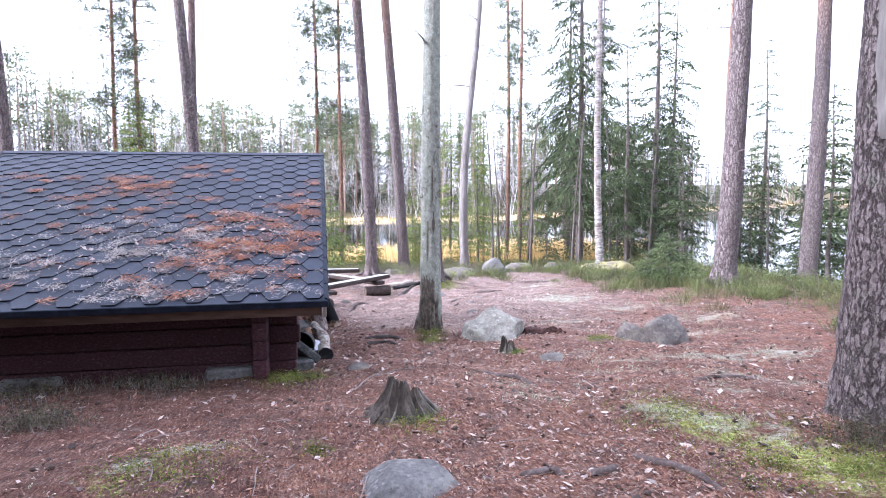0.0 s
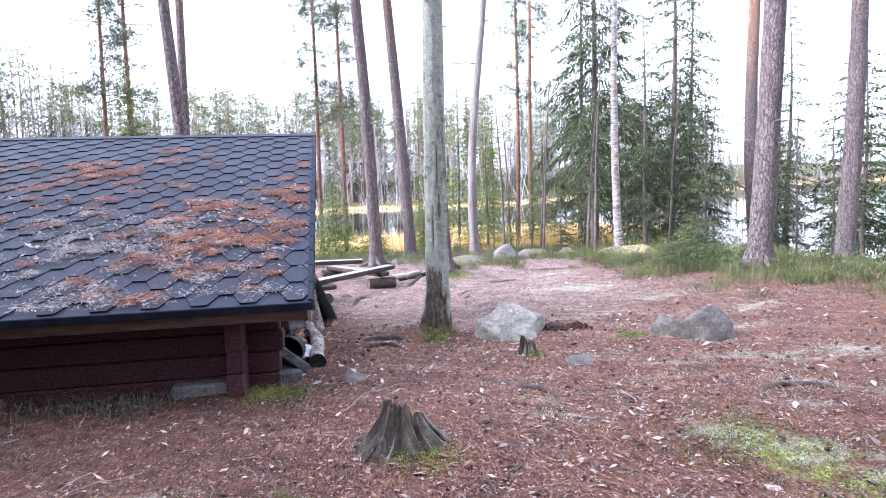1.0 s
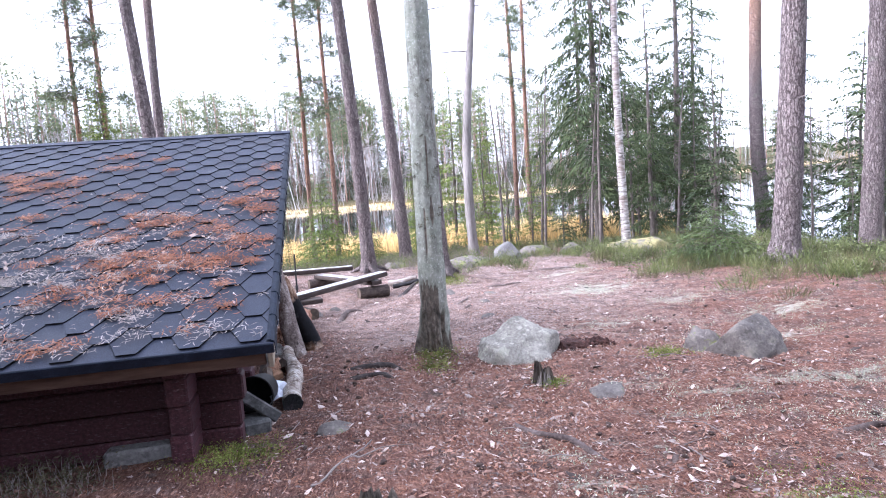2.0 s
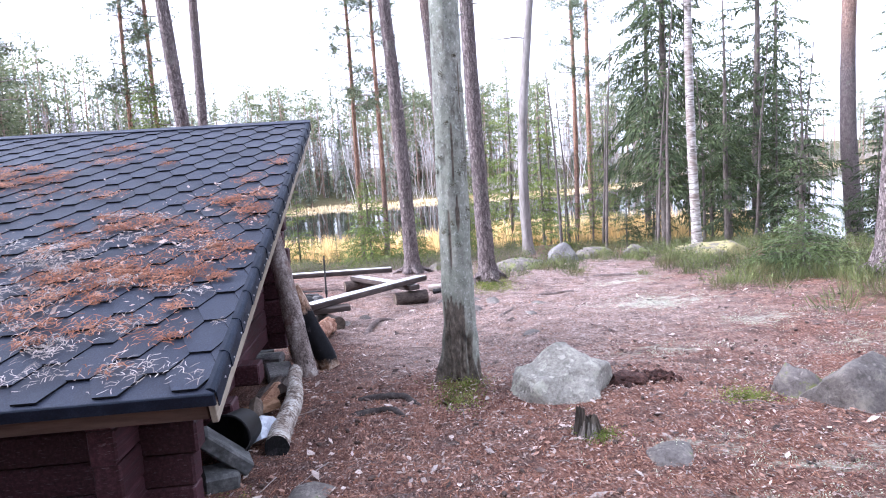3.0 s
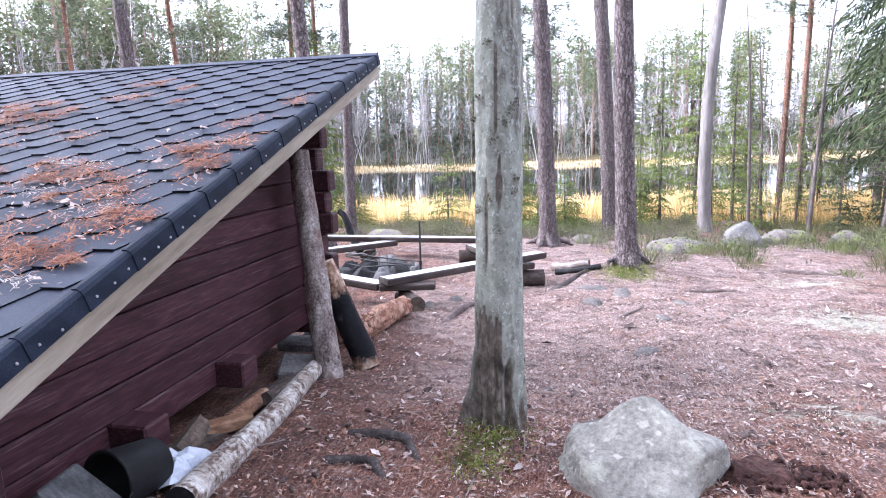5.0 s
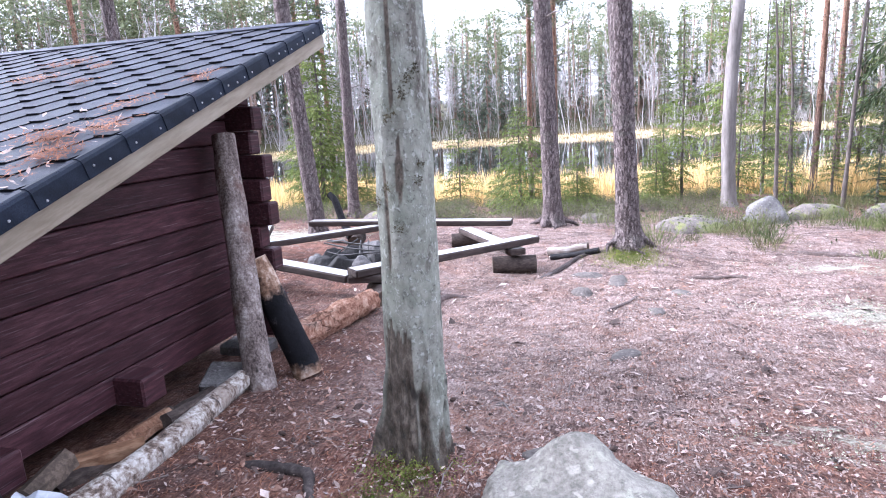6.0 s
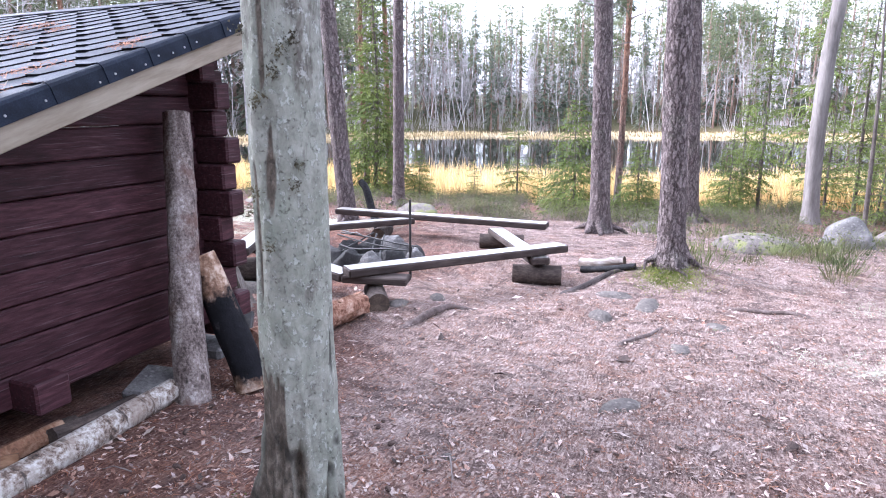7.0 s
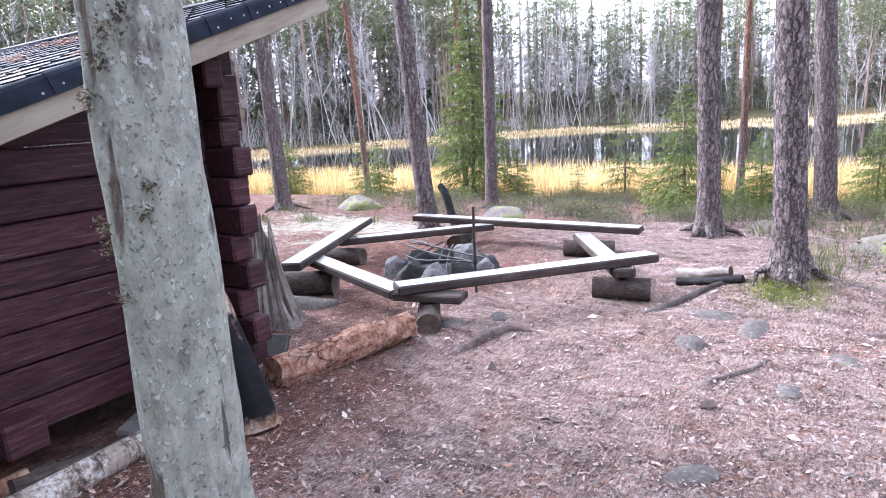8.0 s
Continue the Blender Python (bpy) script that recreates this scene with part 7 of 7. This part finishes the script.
def shore_region(x, y):
    """Sparse shrubs along the edge above the reeds."""
    r, az = polar(x, y)
    band = smooth((y - 15.2) / 1.4) * (x > -11) * (x < 4.6) * inland(x, y, 0.2)
    return band * np.clip(1.6 * patch_noise(x, y, 2.2, 0.9) - 0.3, 0.05, 1) * (1 - 0.8 * lump(x, y, 3.6, 16.3, 1.2))


def foot_region(x, y):
    """Dark sprigs round the foot of the old pine and along the shelter's back."""
    return np.clip(0.5 * lump(x, y, 3.3, 3.35, 0.25) + 0.5 * lump(x, y, 3.75, 3.3, 0.25) + 0.9 * lump(x, y, -2.15, 4.75, 0.2) + 0.3 * lump(x, y, -2.6, 5.75, 0.4) + 0.4 * lump(x, y, -1.6, 5.85, 0.3), 0, 1)


def tussocks(points, h, per, spread, width, seed, lean=0.32):
    """Clumps of upright stems, taller in the middle of each clump."""
    rs = np.random.default_rng(seed)
    n = len(points)
    size = rs.uniform(0.55, 1.25, n)
    idx = np.repeat(np.arange(n), per)
    off = rs.normal(0, 1, (n * per, 2))
    xy = points[idx, :2] + off * (spread * size[idx])[:, None]
    base = np.column_stack((xy, height(xy[:, 0], xy[:, 1]) - 0.01))
    tall = h * size[idx] * np.exp(-0.22 * (off ** 2).sum(1)) * rs.uniform(0.7, 1.2, n * per)
    d = np.column_stack((off * lean * 0.45 + rs.normal(0, lean * 0.4, (n * per, 2)), np.ones(n * per))) * tall[:, None]
    a = rs.uniform(0, 6.283, n * per)
    w = np.stack((np.cos(a), np.sin(a), np.zeros(n * per)), 1) * (width * rs.uniform(0.6, 1.4, n * per))[:, None]
    mid = base + d * (0.6, 0.6, 0.62)
    v = np.stack((base - w * 0.4, base + w * 0.4, mid + w, base + d, mid - w), 1).reshape(-1, 3)
    return Geo().add(v, np.arange(5 * n * per).reshape(-1, 5))


lone("berry_shrubs", sprigs(scatter(4800, shrub_region, 52), 0.30, 53, 6, 0.019), [M_SHRUB, M_TWIG], "low green berry shrubs covering the ground by the shore", "shrubs", kind="stuff")
lone("berry_shrubs", tussocks(scatter(900, shrub_region, 252), 0.25, 90, 0.14, 0.0034, 253, 0.8), M_SHRUB, "bushy green berry shrubs growing in mounds by the shore", "shrubs", kind="stuff")
lone("berry_shrubs", sprigs(scatter(1100, shore_region, 152), 0.24, 153, 6, 0.018), [M_SHRUB, M_TWIG], "sparse green berry shrubs along the shore edge", "shrubs", kind="stuff")
def clumped(centres, per, spread, seed):
    """Points gathered round each centre, on the ground."""
    rs = np.random.default_rng(seed)
    xy = np.repeat(centres[:, :2], per, 0) + rs.normal(0, 1, (len(centres) * per, 2)) * np.repeat(spread * rs.uniform(0.5, 1.4, len(centres)), per)[:, None]
    return np.column_stack((xy, height(xy[:, 0], xy[:, 1])))


lone("berry_shrubs", sprigs(clumped(scatter(150, shore_region, 254), 44, 0.15, 255), 0.27, 256, 6, 0.014), [M_SHRUB, M_TWIG], "scattered green shrub clumps along the shore edge", "shrubs", kind="stuff")
lone("heather", sprigs(clumped(scatter(120, shore_region, 154), 44, 0.13, 155), 0.26, 156, 6, 0.011), [M_HEATH, M_TWIG], "brown-green heather clumps along the shore edge", "shrubs", kind="stuff")
lone("heather", tussocks(scatter(420, lambda x, y: np.clip(shrub_region(x - 0.4, y) + 0.25 * shrub_region(x + 0.8, y), 0, 1) * patch_noise(x, y, 2.1, 2.0) ** 2, 54), 0.24, 90, 0.13, 0.003, 55, 0.8), M_HEATH, "brown-green heather clumps among berry shrubs", "shrubs", kind="stuff")
lone("heather", sprigs(scatter(1100, foot_region, 58), 0.10, 59, 8, 0.010), [M_SPRIG_DARK, M_TWIG], "dark brown-green sprigs at the foot of a pine and the shelter", "shrubs", kind="stuff")


def tuft_region(x, y):
    return np.clip(0.4 * lump(x, y, 1.06, 7.48, 0.11) + 0.4 * lump(x, y, 1.12, 7.72, 0.15) + 0.5 * lump(x, y, 2.05, 12.85, 0.26) + 0.30 * lump(x, y, 2.7, 3.15, 0.42) * (patch_noise(x, y, 9.0, 0.6) > 0.5) + 0.25 * lump(x, y, 3.2, 2.9, 0.4) + 0.12 * lump(x, y, 2.35, 4.1, 0.3) + 0.12 * lump(x, y, -1.0, 3.55, 0.28) + 0.4 * lump(x, y, -0.45, 5.85, 0.2) + 0.4 * lump(x, y, 0.5, 4.2, 0.15) + 0.7 * lump(x, y, 1.88, 6.6, 0.09) + 0.6 * lump(x, y, 3.1, 7.05, 0.12) + 0.4 * lump(x, y, -0.17, 3.85, 0.07), 0, 1)


lone("moss_tufts", sprigs(scatter(6000, tuft_region, 56), 0.022, 57, 6, 0.006), [M_MOSS, M_MOSS], "green moss and seedling tufts on the ground", "moss", kind="stuff")


lone("ground_lichen", sprigs(scatter(4200, lambda x, y: lichen_spots(x, y) * np.clip(2 * patch_noise(x, y, 7.0, 0.3) - 0.6, 0, 1), 256), 0.02, 257, 5, 0.006), [M_LICHEN, M_LICHEN], "pale grey-green lichen cushions among the needles", "lichen", kind="stuff")


# ---- litter on the roof ----
def roof_points(patches, seed, share=1.0):
    """Drifts of litter: each patch breaks into small heaps along the shingle edges."""
    rs = np.random.default_rng(seed)
    u, s = [], []
    for pu, ps, ru, rs_, n in patches:
        heaps = max(4, int(n / 46))
        for _ in range(heaps):
            cu, cs = rs.normal(pu, ru * 1.1), rs.normal(ps, rs_ * 1.1)
            spread = rs.uniform(0.5, 1.7)
            k = int(n * share / heaps * rs.uniform(0.3, 1.7))
            u.append(rs.normal(cu, 0.060 * spread, k))
            s.append(rs.normal(cs, 0.038 * spread, k))
    u, s = np.concatenate(u), np.concatenate(s)
    ok = (u > 0.05) & (u < WIDTH - 0.05) & (s > 0.02) & (s < LEN - 0.1)
    return u[ok], s[ok]


def roof_straws(patches, ln, width, seed, lift, share=1.0):
    u, s = roof_points(patches, seed, share)
    g = straws(np.column_stack((-u, s, np.full(len(u), lift) + np.random.default_rng(seed).uniform(0, 0.02, len(u)))), ln, width, seed + 1, 0.10)
    return g


RED = ((2.5, 3.35, 0.16, 0.10, 340), (2.1, 3.1, 0.13, 0.12, 320), (1.73, 3.62, 0.13, 0.12, 320), (2.3, 2.9, 0.25, 0.10, 260), (0.16, 3.1, 0.07, 0.10, 130), (0.27, 2.25, 0.17, 0.14, 560), (1.1, 1.95, 0.13, 0.08, 330), (0.72, 1.95, 0.14, 0.07, 300), (0.82, 1.10, 0.15, 0.12, 700), (0.44, 1.10, 0.16, 0.07, 360), (1.66, 2.62, 0.18, 0.06, 170), (2.3, 2.05, 0.3, 0.2, 300), (3.2, 3.3, 0.4, 0.2, 420), (3.4, 2.4, 0.5, 0.3, 420), (0.85, 0.62, 0.2, 0.08, 240), (1.2, 1.5, 0.5, 0.2, 420), (0.6, 1.55, 0.25, 0.12, 260), (1.5, 1.1, 0.5, 0.3, 260), (2.2, 2.2, 1.1, 0.8, 420))
GREY = ((1.9, 1.55, 0.35, 0.18, 560), (1.55, 1.0, 0.4, 0.22, 760), (2.2, 0.9, 0.45, 0.3, 760), (3.1, 1.1, 0.5, 0.4, 800), (0.3, 0.16, 0.08, 0.05, 110), (1.65, 0.35, 0.35, 0.14, 420), (1.1, 0.14, 0.3, 0.06, 240), (0.95, 1.5, 0.4, 0.25, 330), (2.0, 1.4, 1.0, 0.8, 300), (0.8, 0.5, 0.35, 0.2, 200))
lone("needle_litter", roof_straws(RED + ((2.0, 1.6, 1.3, 1.0, 900), (1.0, 1.0, 0.6, 0.6, 700)), 0.052, 0.0028, 81, 0.016, 1.25), M_NEEDLE_ORANGE, "clumps of fallen orange needles on the shingle roof", "needles", kind="stuff", at=SHELTER @ ROOF)
lone("needle_litter", roof_straws(GREY + ((1.6, 1.0, 1.2, 0.7, 700),), 0.048, 0.0023, 83, 0.016, 1.0), M_NEEDLE_ROOF, "curled grey needles and bark shreds on the shingle roof", "needles", kind="stuff", at=SHELTER @ ROOF)
rs = np.random.default_rng(85)
ur = np.abs(np.concatenate((rs.normal(0.45, 0.22, 140), rs.normal(0.9, 0.5, 380), rs.normal(2.0, 0.9, 560)))) + 0.05
sr = np.abs(np.concatenate((rs.normal(2.0, 0.4, 140), rs.normal(1.2, 0.4, 380), rs.normal(1.35, 0.75, 560)))) + 0.05
keep = (ur < WIDTH - 0.1) & (sr < LEN - 0.2)
ur, sr = ur[keep], sr[keep]
lone("leaf_litter", leaves(np.column_stack((-ur, sr, np.full(len(ur), 0.018))), 0.014, 86, 0.12), M_LEAF_PALE, "pale fallen leaves on the shingle roof", "leaves", kind="stuff", at=SHELTER @ ROOF)
